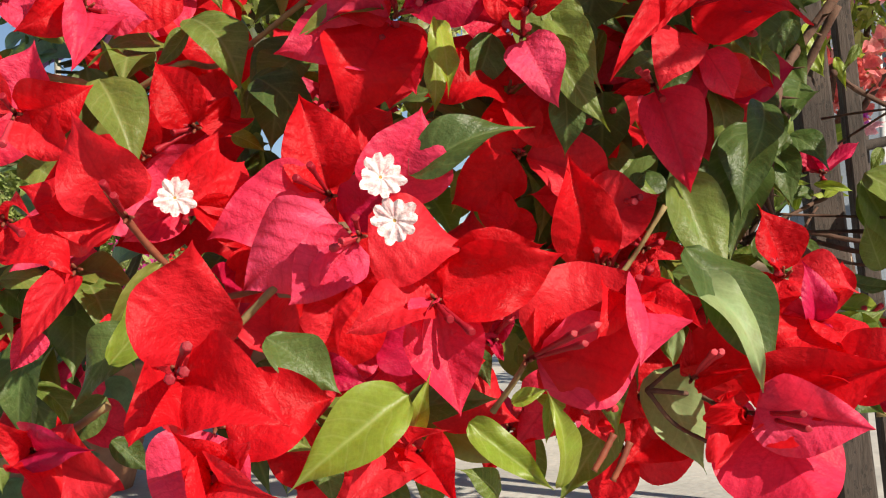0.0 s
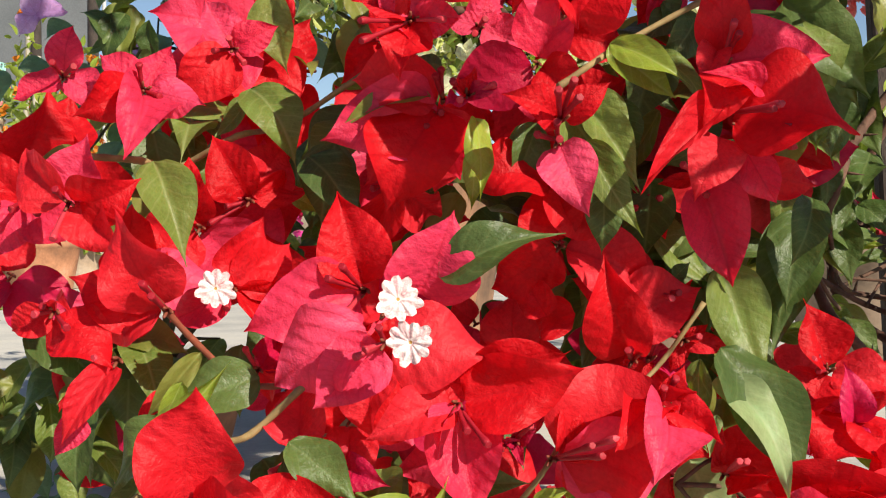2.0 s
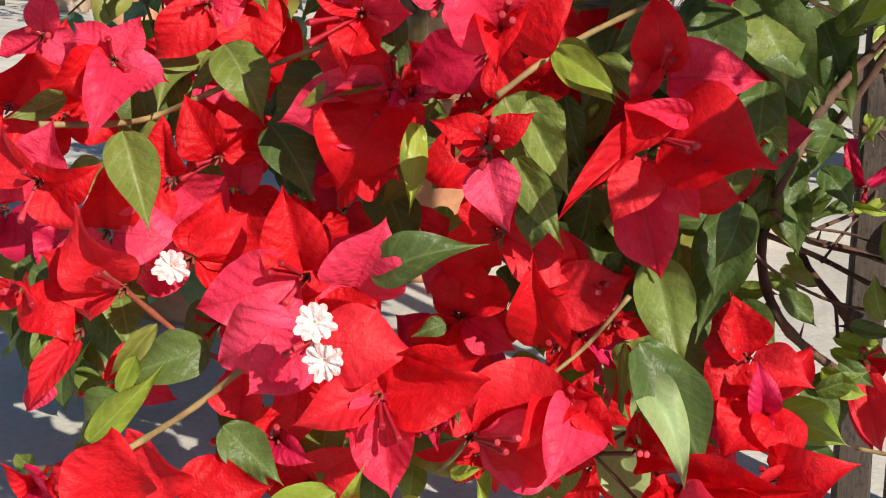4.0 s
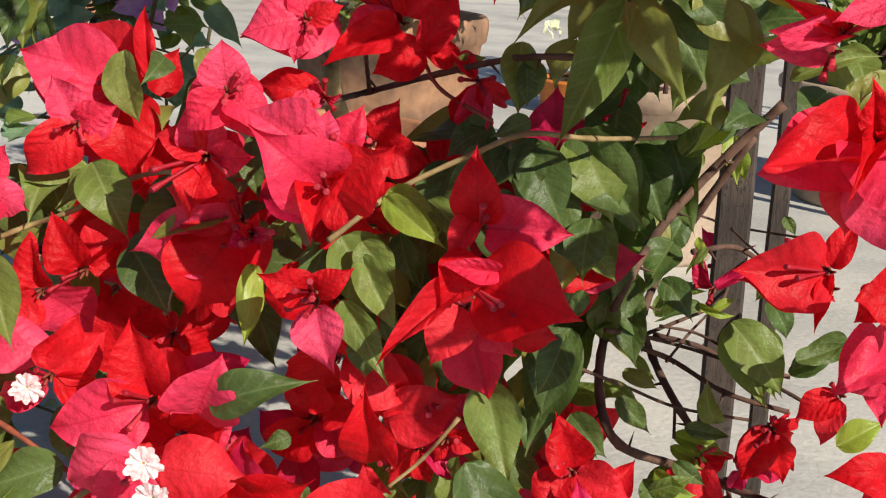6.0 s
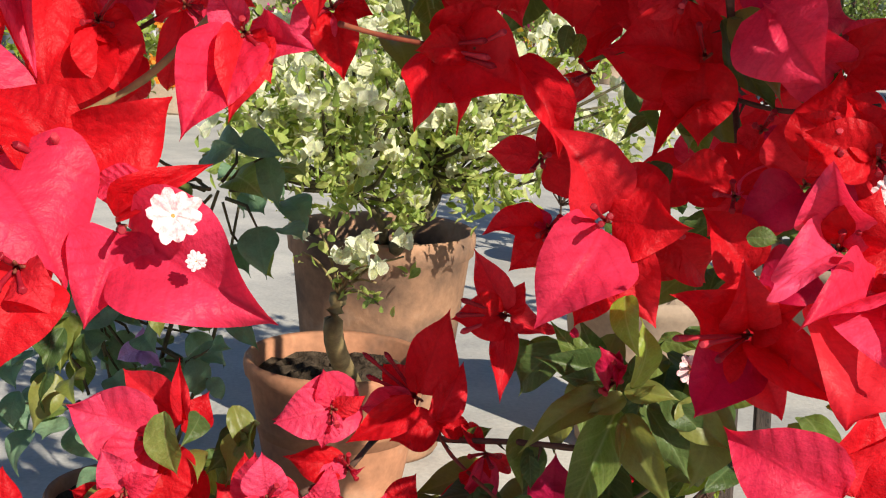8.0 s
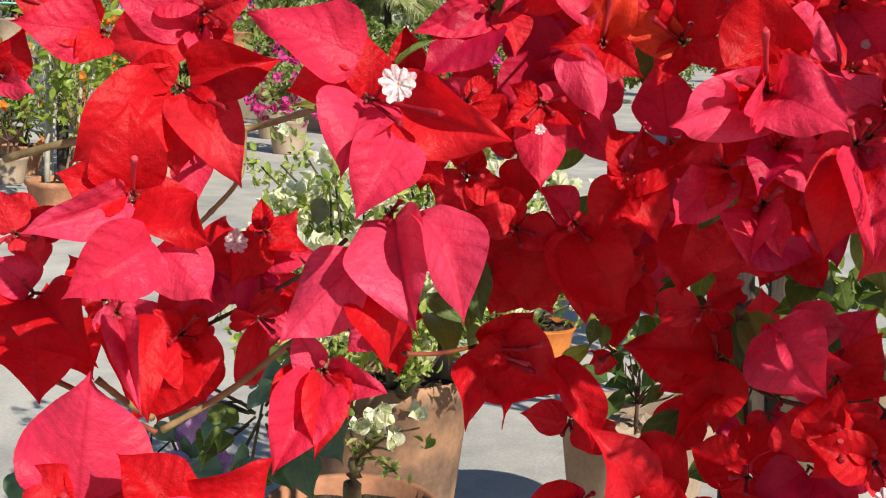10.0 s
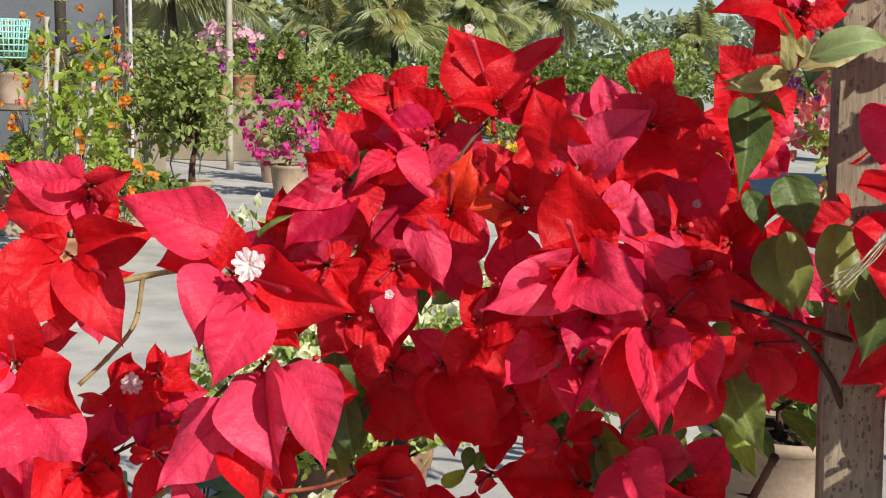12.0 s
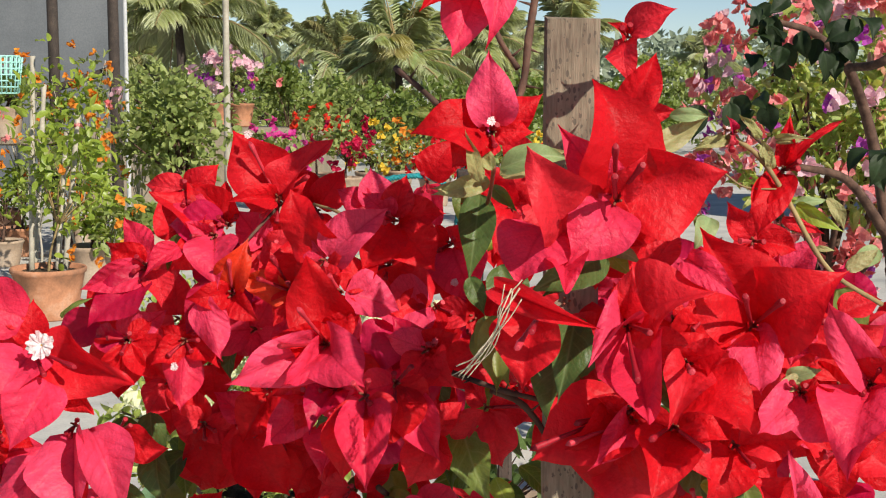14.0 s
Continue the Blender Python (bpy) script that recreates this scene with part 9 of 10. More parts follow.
def cluster_mesh(seed, n_bract, n_leaf):
    """A twig's end: white bracts in threes over a few lime leaves."""
    rng = random.Random(seed)
    white, lime = Cloud(), Cloud()
    for _ in range(n_bract):
        c0 = Vector((rng.uniform(-0.012, 0.012), rng.uniform(-0.012, 0.012), rng.uniform(0.004, 0.02)))
        ax = (rand_dir(rng) * 0.6 + Vector((0, -0.4, 0.7))).normalized()
        s1 = ax.orthogonal().normalized()
        for k in range(3):
            sd = s1.copy()
            sd.rotate(Matrix.Rotation(2.09 * k + rng.uniform(-0.3, 0.3), 3, ax))
            white.blade(c0, c0 + (sd * rng.uniform(0.35, 0.8) + ax).normalized() * rng.uniform(0.013, 0.022), (ax - sd).normalized(), 0.36)
    for _ in range(n_leaf):
        c0 = Vector((rng.uniform(-0.016, 0.016), rng.uniform(-0.016, 0.016), rng.uniform(-0.02, 0.006)))
        lime.blade(c0, c0 + (rand_dir(rng) + Vector((0, 0, 0.2))).normalized() * rng.uniform(0.009, 0.020), rand_dir(rng), rng.uniform(0.19, 0.27))
    return (white.mesh("blossom", WHITE) if n_bract else None), lime.mesh("leaf_tuft", LIME)


def white_bonsai():
    rng = random.Random(21)
    ob = thing("white_bougainvillea", "white bougainvillea bonsai with lime leaves growing in a terracotta pot", "plant", (-0.155, 1.455, 0.24))
    sets = [cluster_mesh(40 + k, 3 + k % 3, 14) for k in range(8)] + [cluster_mesh(60 + k, 0, 18) for k in range(4)]
    crowns = [((-0.112, 1.254, 0.476), (0.18, 0.13, 0.10), 130), ((-0.175, 1.111, 0.427), (0.095, 0.07, 0.065), 42), ((0.09, 1.445, 0.45), (0.12, 0.1, 0.11), 46), ((-0.013, 1.33, 0.37), (0.06, 0.07, 0.04), 12), ((-0.10, 1.27, 0.375), (0.10, 0.06, 0.045), 26), ((-0.131, 1.431, 0.552), (0.22, 0.12, 0.07), 40)]
    tips = []
    for c, s, n in crowns:
        for i in range(n):
            d = rand_dir(rng)
            r = rng.random() ** 0.4
            p = Vector(c) + Vector((d.x * s[0], d.y * s[1], d.z * s[2])) * r
            w, g = sets[rng.randrange(len(sets))]
            m = Matrix.Translation(p) @ Euler((rng.uniform(-0.5, 0.5), rng.uniform(-0.5, 0.5), rng.uniform(0, 6.28))).to_matrix().to_4x4() @ Matrix.Scale(rng.uniform(0.8, 1.2), 4)
            tuft_ob = part("leaf_tuft", g, ob, m)
            if w is not None:
                part("blossom", w, tuft_ob, m)
            if i % 3 == 0:
                tips.append(p)
    root = Vector((-0.15, 1.46, 0.235))
    fork1, fork2 = Vector((-0.069, 1.34, 0.352)), Vector((-0.125, 1.295, 0.322))
    pieces = [tube(smooth_line([root, Vector((-0.102, 1.315, 0.301)), fork1, Vector((-0.08, 1.314, 0.387))], 6), [0.011 - 0.0003 * i for i in range(19)], 8), tube(smooth_line([root, fork2, Vector((-0.147, 1.238, 0.362))], 6), [0.007 - 0.0003 * i for i in range(13)], 7)]
    for t in tips:
        a = min((fork1, fork2, Vector((-0.08, 1.314, 0.387)), Vector((-0.147, 1.238, 0.362))), key=lambda q: (q - t).length + rng.uniform(0, 0.05))
        mid = a.lerp(t, 0.5) + rand_dir(rng) * 0.012
        pieces.append(tube(smooth_line([a, mid, t], 4), [0.0034 * (1 - 0.08 * i) for i in range(9)], 5))
    for k, (v, f) in enumerate(pieces):
        part("limb" if k else "trunk", link_mesh("limb" if k else "trunk", v, f, MOSSY_BARK), ob, Matrix.Identity(4))


def young_white():
    rng = random.Random(8)
    ob = thing("white_bougainvillea", "young white bougainvillea with a green stem in a terracotta pot", "plant", (-0.14, 1.2, 0.15))
    root = Vector((-0.125, 1.2, 0.15))
    top = Vector((-0.116, 1.071, 0.289))
    pieces = [tube(smooth_line([root, Vector((-0.122, 1.081, 0.242)), top], 5), [0.0118 - 0.00035 * i for i in range(11)], 9)]
    sets = [cluster_mesh(80 + k, 4, 4) for k in range(3)] + [cluster_mesh(90 + k, 0, 5) for k in range(2)]
    for p, k in (((-0.112, 1.055, 0.31), 0), ((-0.083, 1.042, 0.326), 1), ((-0.049, 1.039, 0.337), 2), ((-0.093, 1.063, 0.331), 3), ((-0.143, 1.035, 0.335), 0), ((-0.132, 1.051, 0.355), 3), ((-0.068, 1.028, 0.293), 4), ((-0.096, 1.05, 0.318), 1), ((-0.075, 1.046, 0.309), 2), ((-0.10, 1.06, 0.300), 0)):
        w, g = sets[k]
        m = Matrix.Translation(p) @ Matrix.Rotation(rng.uniform(0, 6.28), 4, "Z") @ Matrix.Scale(0.95, 4)
        tuft_ob = part("leaf_tuft", g, ob, m)
        if w is not None:
            part("blossom", w, tuft_ob, m)
        mid = top.lerp(Vector(p), 0.5) + Vector((0, 0, 0.008))
        pieces.append(tube(smooth_line([top, mid, p], 4), [0.0018 * (1 - 0.06 * i) for i in range(9)], 5))
    for k, (v, f) in enumerate(pieces):
        part("twig" if k else "trunk", link_mesh("twig" if k else "trunk", v, f, TWIG), ob, Matrix.Identity(4))


white_bonsai()
young_white()


# ---- the lilac bougainvillea with blue-green leaves ----
def lilac_plant():
    rng = random.Random(31)
    ob = thing("lilac_bougainvillea", "lilac bougainvillea with blue-green leaves in a clay pot", "plant", (-0.30, 1.0, 0.12))
    crowns = [((-0.276, 0.881, 0.31), (0.12, 0.06, 0.08), 54), ((-0.234, 0.894, 0.334), (0.06, 0.05, 0.05), 22), ((-0.253, 0.834, 0.239), (0.105, 0.06, 0.075), 26), ((-0.185, 0.852, 0.278), (0.06, 0.04, 0.05), 11), ((-0.183, 0.98, 0.4), (0.04, 0.04, 0.03), 7), ((-0.246, 0.723, 0.067), (0.05, 0.04, 0.05), 16), ((-0.226, 0.751, 0.122), (0.05, 0.04, 0.06), 14), ((-0.122, 0.739, 0.435), (0.10, 0.05, 0.05), 24)]
    root = Vector((-0.30, 1.0, 0.085))
    pieces = []
    for c, s, n in crowns:
        c = Vector(c)
        pieces.append(tube(smooth_line([root, root.lerp(c, 0.5) + rand_dir(rng) * 0.03, c], 6), [0.0026 - 0.00012 * i for i in range(13)], 6))
        for i in range(n):
            d = rand_dir(rng)
            p = c + Vector((d.x * s[0], d.y * s[1], d.z * s[2])) * rng.random() ** 0.45
            if i % 2 == 0:
                pieces.append(tube([c.lerp(p, 0.2), c.lerp(p, 0.6) + rand_dir(rng) * 0.006, p], [0.0014, 0.0012, 0.0008], 4))
            if rng.random() < 0.93:
                t = p + (rand_dir(rng) * 0.7 + Vector((0.2, -0.2, -0.5))).normalized() * rng.uniform(0.023, 0.040)
                part("leaf", rng.choice(blades_of("leaf", rng.choice((BLUE_LEAF, BLUE_LEAF, BLUE_LEAF, LEAF)))), ob, blade_pose(p, t, (rng.uniform(-0.5, 0.5), -0.7, 0.8), 1.15))
            else:
                a0 = rng.uniform(0, 6.28)
                for k in range(3):
                    t = p + Vector((math.cos(a0 + 2.1 * k), -0.3, math.sin(a0 + 2.1 * k))) * rng.uniform(0.018, 0.028)
                    part("bract", rng.choice(blades_of("bract", LILAC)), ob, blade_pose(p, t, (0, -1, 0.4), 1.0))
    for v, f in pieces:
        part("branch", link_mesh("branch", v, f, MOSSY_BARK), ob, Matrix.Identity(4))


pot((-0.30, 1.0, 0), 0.075, 0.10, CLAY, "small terracotta pot under a lilac bougainvillea", seed=9)
lilac_plant()


# ---- pots and plants beyond the red bougainvillea ----
TUB = (-0.019, 2.687, 0)
pot((0.175, 1.56, 0), 0.108, 0.215, PALE_CLAY, "weathered pale clay pot with gritty soil behind wooden stakes", 0.72, seed=12, soil=PALE_CLAY)
pot((0.495, 2.02, 0), 0.15, 0.19, PALE_CLAY, "wide weathered clay pot with a leafy green plant", 0.70, seed=13)
shrub("potted_plant", "leafy light green plant growing in a weathered clay pot", (0.495, 2.02, 0.15), (0.48, 2.0, 0.28), (0.19, 0.15, 0.12), LEAF, 150, 0.07, seed=14, r0=0.008, category="plant", width=0.24)
shrub("potted_plant", "small dark green plant in a pale clay pot", (0.175, 1.56, 0.18), (0.17, 1.54, 0.30), (0.10, 0.08, 0.10), DARK_LEAF, 60, 0.04, seed=15, r0=0.004, category="plant", width=0.26)
pot(TUB, 0.085, 0.075, ORANGE_TUB, "low orange plastic tub on the concrete", 0.8, seed=16, group="plastic tubs")
shrub("potted_plant", "thin green plant in an orange plastic tub", (TUB[0], TUB[1], 0.05), (TUB[0] + 0.08, TUB[1] - 0.05, 0.22), (0.16, 0.1, 0.1), LIME, 110, 0.03, [(WHITE, 6, 0.018, anywhere)], seed=17, r0=0.004, category="plant", width=0.28)



# ---- the nursery beyond: potted plants, shelves, a shed, palms ----
def pole(name, label, a, b, r, mat, category="pole", knots=0, group=""):
    a, b = Vector(a), Vector(b)
    n = 12
    pts = [a.lerp(b, i / n) for i in range(n + 1)]
    radii = [r * (1.0 - 0.12 * i / n + (0.14 if knots and i % knots == 0 else 0)) for i in range(n + 1)]
    v, f = tube(pts, radii, 9)
    return thing(name, label, category, mesh=link_mesh(name, v, f, mat), group=group)


def block(name, label, at, size, mat, category, rz=0.0, group="", kind="", bevel=0.008):
    bm = bmesh.new()
    bmesh.ops.create_cube(bm, size=1.0)
    bmesh.ops.scale(bm, vec=size, verts=bm.verts)
    bmesh.ops.bevel(bm, geom=bm.edges[:], offset=bevel, segments=2, affect="EDGES")
    me = bpy.data.meshes.new(name)
    bm.to_mesh(me)
    bm.free()
    me.materials.append(mat)
    ob = new(name, me)
    ob.matrix_basis = Matrix.Translation(Vector(at) + Vector((0, 0, size[2] / 2))) @ Matrix.Rotation(rz, 4, "Z")
    return tagged(ob, label, category, group, kind)


P1 = Vector((-1.737, 3.996, 0))
pot(tuple(P1), 0.135, 0.185, CLAY, "wide terracotta pot with bamboo sticks and amber flowers", 0.72, seed=30)
shrub("amber_bougainvillea", "sparse amber-flowered bougainvillea in a pot with sticks", P1 + Vector((0, 0, 0.16)), P1 + Vector((0.05, 0.0, 0.56)), (0.27, 0.2, 0.45), YOUNG, 300, 0.052, [(AMBER, 14, 0.015, anywhere), (PEACH, 4, 0.013, anywhere)], seed=31, r0=0.006, n_tips=14, category="plant", width=0.24, tuft=4, bark=TWIG)
for k, (px0, px1) in enumerate((((-1.701, 4.052, 0.158), (-1.669, 4.13, 0.724)), ((-1.75, 4.095, 0.151), (-1.731, 4.164, 0.667)), ((-1.821, 4.034, 0.157), (-1.838, 4.131, 0.937)), ((-1.855, 4.128, 0.143), (-1.864, 4.267, 0.835)))):
    pole("bamboo_stick", "pale bamboo stick standing in a flower pot", px0, px1, 0.010, BAMBOO, "stick", 3, "bamboo sticks")
P2 = Vector((-1.901, 4.731, 0))
pot(tuple(P2), 0.105, 0.17, PALE_CLAY, "pale clay pot with a leafy bush", 0.75, seed=33)
shrub("potted_bush", "round light green bush with few amber flowers in a pot", P2 + Vector((0, 0, 0.15)), P2 + Vector((0.06, 0, 0.26)), (0.17, 0.15, 0.14), YOUNG, 330, 0.042, [(AMBER, 4, 0.02, upper)], seed=34, category="plant", width=0.28)
block("planter_trough", "pale clay planter trough on the concrete", (-1.903, 5.34, 0), (0.30, 0.18, 0.15), PALE_CLAY, "planter", 0.2)
shrub("potted_bush", "low glossy green plant in a clay trough", Vector((-1.903, 5.34, 0)) + Vector((0, 0, 0.12)), Vector((-1.903, 5.34, 0)) + Vector((0.0, 0, 0.22)), (0.20, 0.12, 0.10), LEAF, 220, 0.05, seed=36, category="plant", width=0.34)
P3 = Vector((-1.906, 5.824, 0))
pot(tuple(P3), 0.10, 0.21, PALE_CLAY, "tall pale clay pot with a large green bush", 0.78, seed=37)
shrub("potted_bush", "large dense green bush growing in a clay pot", P3 + Vector((0, 0, 0.19)), P3 + Vector((-0.02, 0, 0.62)), (0.34, 0.30, 0.32), FAR_LEAF, 1500, 0.05, [(BLUSH, 3, 0.03, upper)], seed=38, r0=0.02, n_tips=24, category="plant", width=0.32)
shrub("potted_bush", "loose yellow-green bush among the pots", P3 + Vector((-0.45, -0.3, 0.0)), P3 + Vector((-0.45, -0.3, 0.50)), (0.24, 0.2, 0.36), YOUNG, 380, 0.055, [(AMBER, 6, 0.024, anywhere)], seed=39, r0=0.012, category="plant", width=0.26, tuft=5)
block("cinder_block", "small grey cinder block on the concrete", (-1.84, 5.703, 0), (0.10, 0.10, 0.07), GREY_WALL, "block")
# shelf at the back with pots
SH = Vector((-2.982, 10.006, 0))
block("pot_shelf", "low tan block ledge carrying clay pots", SH, (1.6, 0.5, 0.50), TAN_WALL, "ledge")
for dx, r in ((-0.13, 0.09), (0.06, 0.11)):
    pot((SH.x + dx, SH.y - 0.05, 0.505), r, 0.19, CLAY, "terracotta pot standing on a block ledge", 0.72, seed=41 + int(10 * r))
shrub("pink_bougainvillea", "pale pink and purple bougainvillea in a pot on a ledge", (SH.x, SH.y - 0.05, 0.66), (SH.x - 0.06, SH.y - 0.05, 0.93), (0.27, 0.2, 0.20), FAR_LEAF, 260, 0.05, [(BLUSH, 26, 0.034, lambda d: d.z > 0.35), (PURPLE, 16, 0.03, lambda d: d.z < 0.3)], seed=43, category="plant")
shrub("dark_bush", "dark green leafy bush beside a ledge", (SH.x + 0.45, SH.y, 0.0), (SH.x + 0.40, SH.y, 0.82), (0.24, 0.2, 0.28), LEAF, 520, 0.06, [(PEACH, 4, 0.03, upper)], seed=44, category="plant")
for px_, mat, sd, kind_name in (((-2.12, 8.105, 0.448), HOT, 51, "hot pink"), ((-2.021, 8.948, 0.54), ORANGE, 52, "orange red"), ((-1.711, 8.581, 0.494), MAGENTA, 53, "magenta"), ((-1.663, 9.184, 0.367), YELLOW, 54, "yellow"), ((-1.49, 9.422, 0.424), AMBER, 55, "amber"), ((-1.078, 8.659, 0.34), RED, 56, "red"), ((-0.646, 8.749, 0.523), HOT, 57, "hot pink"), ((-0.11, 9.326, 0.405), AMBER, 58, "amber"), ((-1.761, 7.126, 0.342), HOT, 59, "hot pink"), ((-0.422, 7.355, 0.521), YELLOW, 60, "yellow")):
    c = Vector(px_)
    pot((c.x, c.y, 0), 0.12, 0.2, PALE_CLAY, "clay pot in a row of flowering plants", 0.75, seed=sd)
    shrub("flowering_bush", kind_name + " bougainvillea bush in a clay pot", (c.x, c.y, 0.18), (c.x, c.y, max(0.36, c.z - 0.04)), (0.24, 0.2, 0.22), FAR_LEAF, 260, 0.05, [(mat, 26, 0.026, anywhere)], seed=sd, category="plant", group="row of bougainvilleas")

# shed, posts and shelf at the side
W0 = Vector((-4.154, 8.76, 0.837))
block("shed_wall", "plain grey rendered shed wall", (W0.x - 0.6, W0.y, 0), (2.6, 0.15, 2.6), GREY_WALL, "wall")
block("low_wall", "tan block wall behind the pots", (-3.091, 7.836, 0), (0.55, 0.15, 0.55), TAN_WALL, "wall")
for px0, r in (((-2.567, 5.824, 0.695), 0.030), ((-2.725, 6.94, 0.84), 0.035)):
    pole("shed_post", "dark weathered timber post of a shelf", (px0[0], px0[1], 0), (px0[0] - 0.01, px0[1], 1.9), r, DARK_WOOD, "post", 0, "shed posts")
p0 = (-2.798, 7.275, 1.152)
pole("drain_pipe", "white plastic pipe standing upright", (p0[0], p0[1], 0), (p0[0], p0[1], 2.4), 0.014, PIPE, "pipe")
pole("shed_beam", "dark sloping timber beam", (-3.251, 6.952, 0.769), (-2.769, 7.048, 0.941), 0.025, DARK_WOOD, "beam")
S0 = Vector((-2.541, 5.405, 0.582))
block("plank_shelf", "grey plank shelf carrying pots", (S0.x - 0.35, S0.y, S0.z - 0.03), (1.0, 0.25, 0.03), STAKE, "shelf")
for px0 in ((-2.406, 5.458, 0.434), (-2.989, 5.368, 0.429)):
    pole("shelf_post", "thin timber post under a plank shelf", (px0[0], px0[1], 0), (px0[0], px0[1], S0.z - 0.03), 0.02, DARK_WOOD, "post", 0, "shelf posts")
pot((S0.x - 0.08, S0.y, S0.z), 0.085, 0.15, PALE_CLAY, "clay pot standing on a plank shelf", 0.75, seed=61)
shrub("potted_plant", "trailing green plant in a pot on a shelf", (S0.x - 0.08, S0.y, S0.z + 0.13), (S0.x - 0.06, S0.y, S0.z + 0.22), (0.13, 0.1, 0.12), LEAF, 130, 0.05, seed=62, category="plant")


def basket(at, r, h):
    """An open plastic basket: stacked hoops and upright slats."""
    ob = thing("plastic_basket", "mint green plastic basket hanging on a post", "basket", at)
    n, rows = 24, 6
    m = Matrix.Translation(at)
    for q in range(rows + 1):
        rr = r * (0.8 + 0.2 * q / rows)
        ring = [(rr * math.cos(6.2832 * k / n), rr * math.sin(6.2832 * k / n), h * q / rows) for k in range(n + 1)]
        part("hoop", link_mesh("hoop", *tube(ring, [0.004] * (n + 1), 4, False), MINT), ob, m)
    for k in range(n):
        c = 6.2832 * k / n
        part("slat", link_mesh("slat", *tube([(0.8 * r * math.cos(c), 0.8 * r * math.sin(c), 0), (r * math.cos(c), r * math.sin(c), h)], [0.004, 0.004], 4), MINT), ob, m)


basket((-2.597, 5.322, 0.795), 0.10, 0.17)
for k, spot in enumerate(((-2.556, 5.203), (-2.643, 5.552), (-2.455, 5.865), (-2.956, 6.0))):
    p = Vector((spot[0], spot[1], 0))
    pot(tuple(p), 0.10, 0.12 + 0.02 * k, CLAY if k % 2 else PALE_CLAY, "low clay pot in a crowded row", 0.75, seed=70 + k)
    shrub("potted_plant", "thin green cutting in a low clay pot", p + Vector((0, 0, 0.1)), p + Vector((0.02, 0, 0.30)), (0.14, 0.1, 0.16), YOUNG, 90, 0.05, [(AMBER, 2, 0.02, upper)], seed=74 + k, category="plant", width=0.2)
# climbers and cuttings crowding the posts and shelf
for k, (x, y, z, w, h, n, fl) in enumerate(((-2.107, 4.65, 0.50, 0.13, 0.26, 150, 5), (-2.074, 5.064, 0.52, 0.17, 0.24, 190, 6), (-2.081, 5.252, 0.40, 0.15, 0.20, 170, 4), (-1.778, 4.668, 0.28, 0.15, 0.14, 150, 4), (-2.672, 5.622, 0.80, 0.22, 0.22, 170, 7), (-2.31, 5.477, 0.82, 0.20, 0.20, 170, 9), (-2.319, 5.892, 0.86, 0.18, 0.20, 150, 7), (-2.30, 6.35, 0.55, 0.22, 0.26, 220, 2), (-2.05, 6.3, 0.62, 0.20, 0.18, 220, 0), (-2.288, 6.044, 0.488, 0.2, 0.2, 240, 1), (-2.181, 6.373, 0.535, 0.2, 0.2, 240, 1))):
    shrub("climbing_bougainvillea", "sparse amber-flowered climber with long yellow-green leaves", (x, y, 0), (x, y, z), (w, 0.12, h), (FAR_LEAF, YOUNG, YOUNG)[k % 3], int(0.7 * n), 0.052, [(AMBER, fl, 0.017, anywhere)] if fl else [], seed=120 + k, r0=0.007, n_tips=8, category="plant", width=0.23, group="climbers on the shelf posts", tuft=4, bark=BAMBOO)
pb = (-2.704, 8.931, 1.223)
pole("bamboo_pole", "tall grey bamboo pole standing upright", (pb[0], pb[1], 0), (pb[0], pb[1], 2.4), 0.026, BAMBOO, "pole", 4)


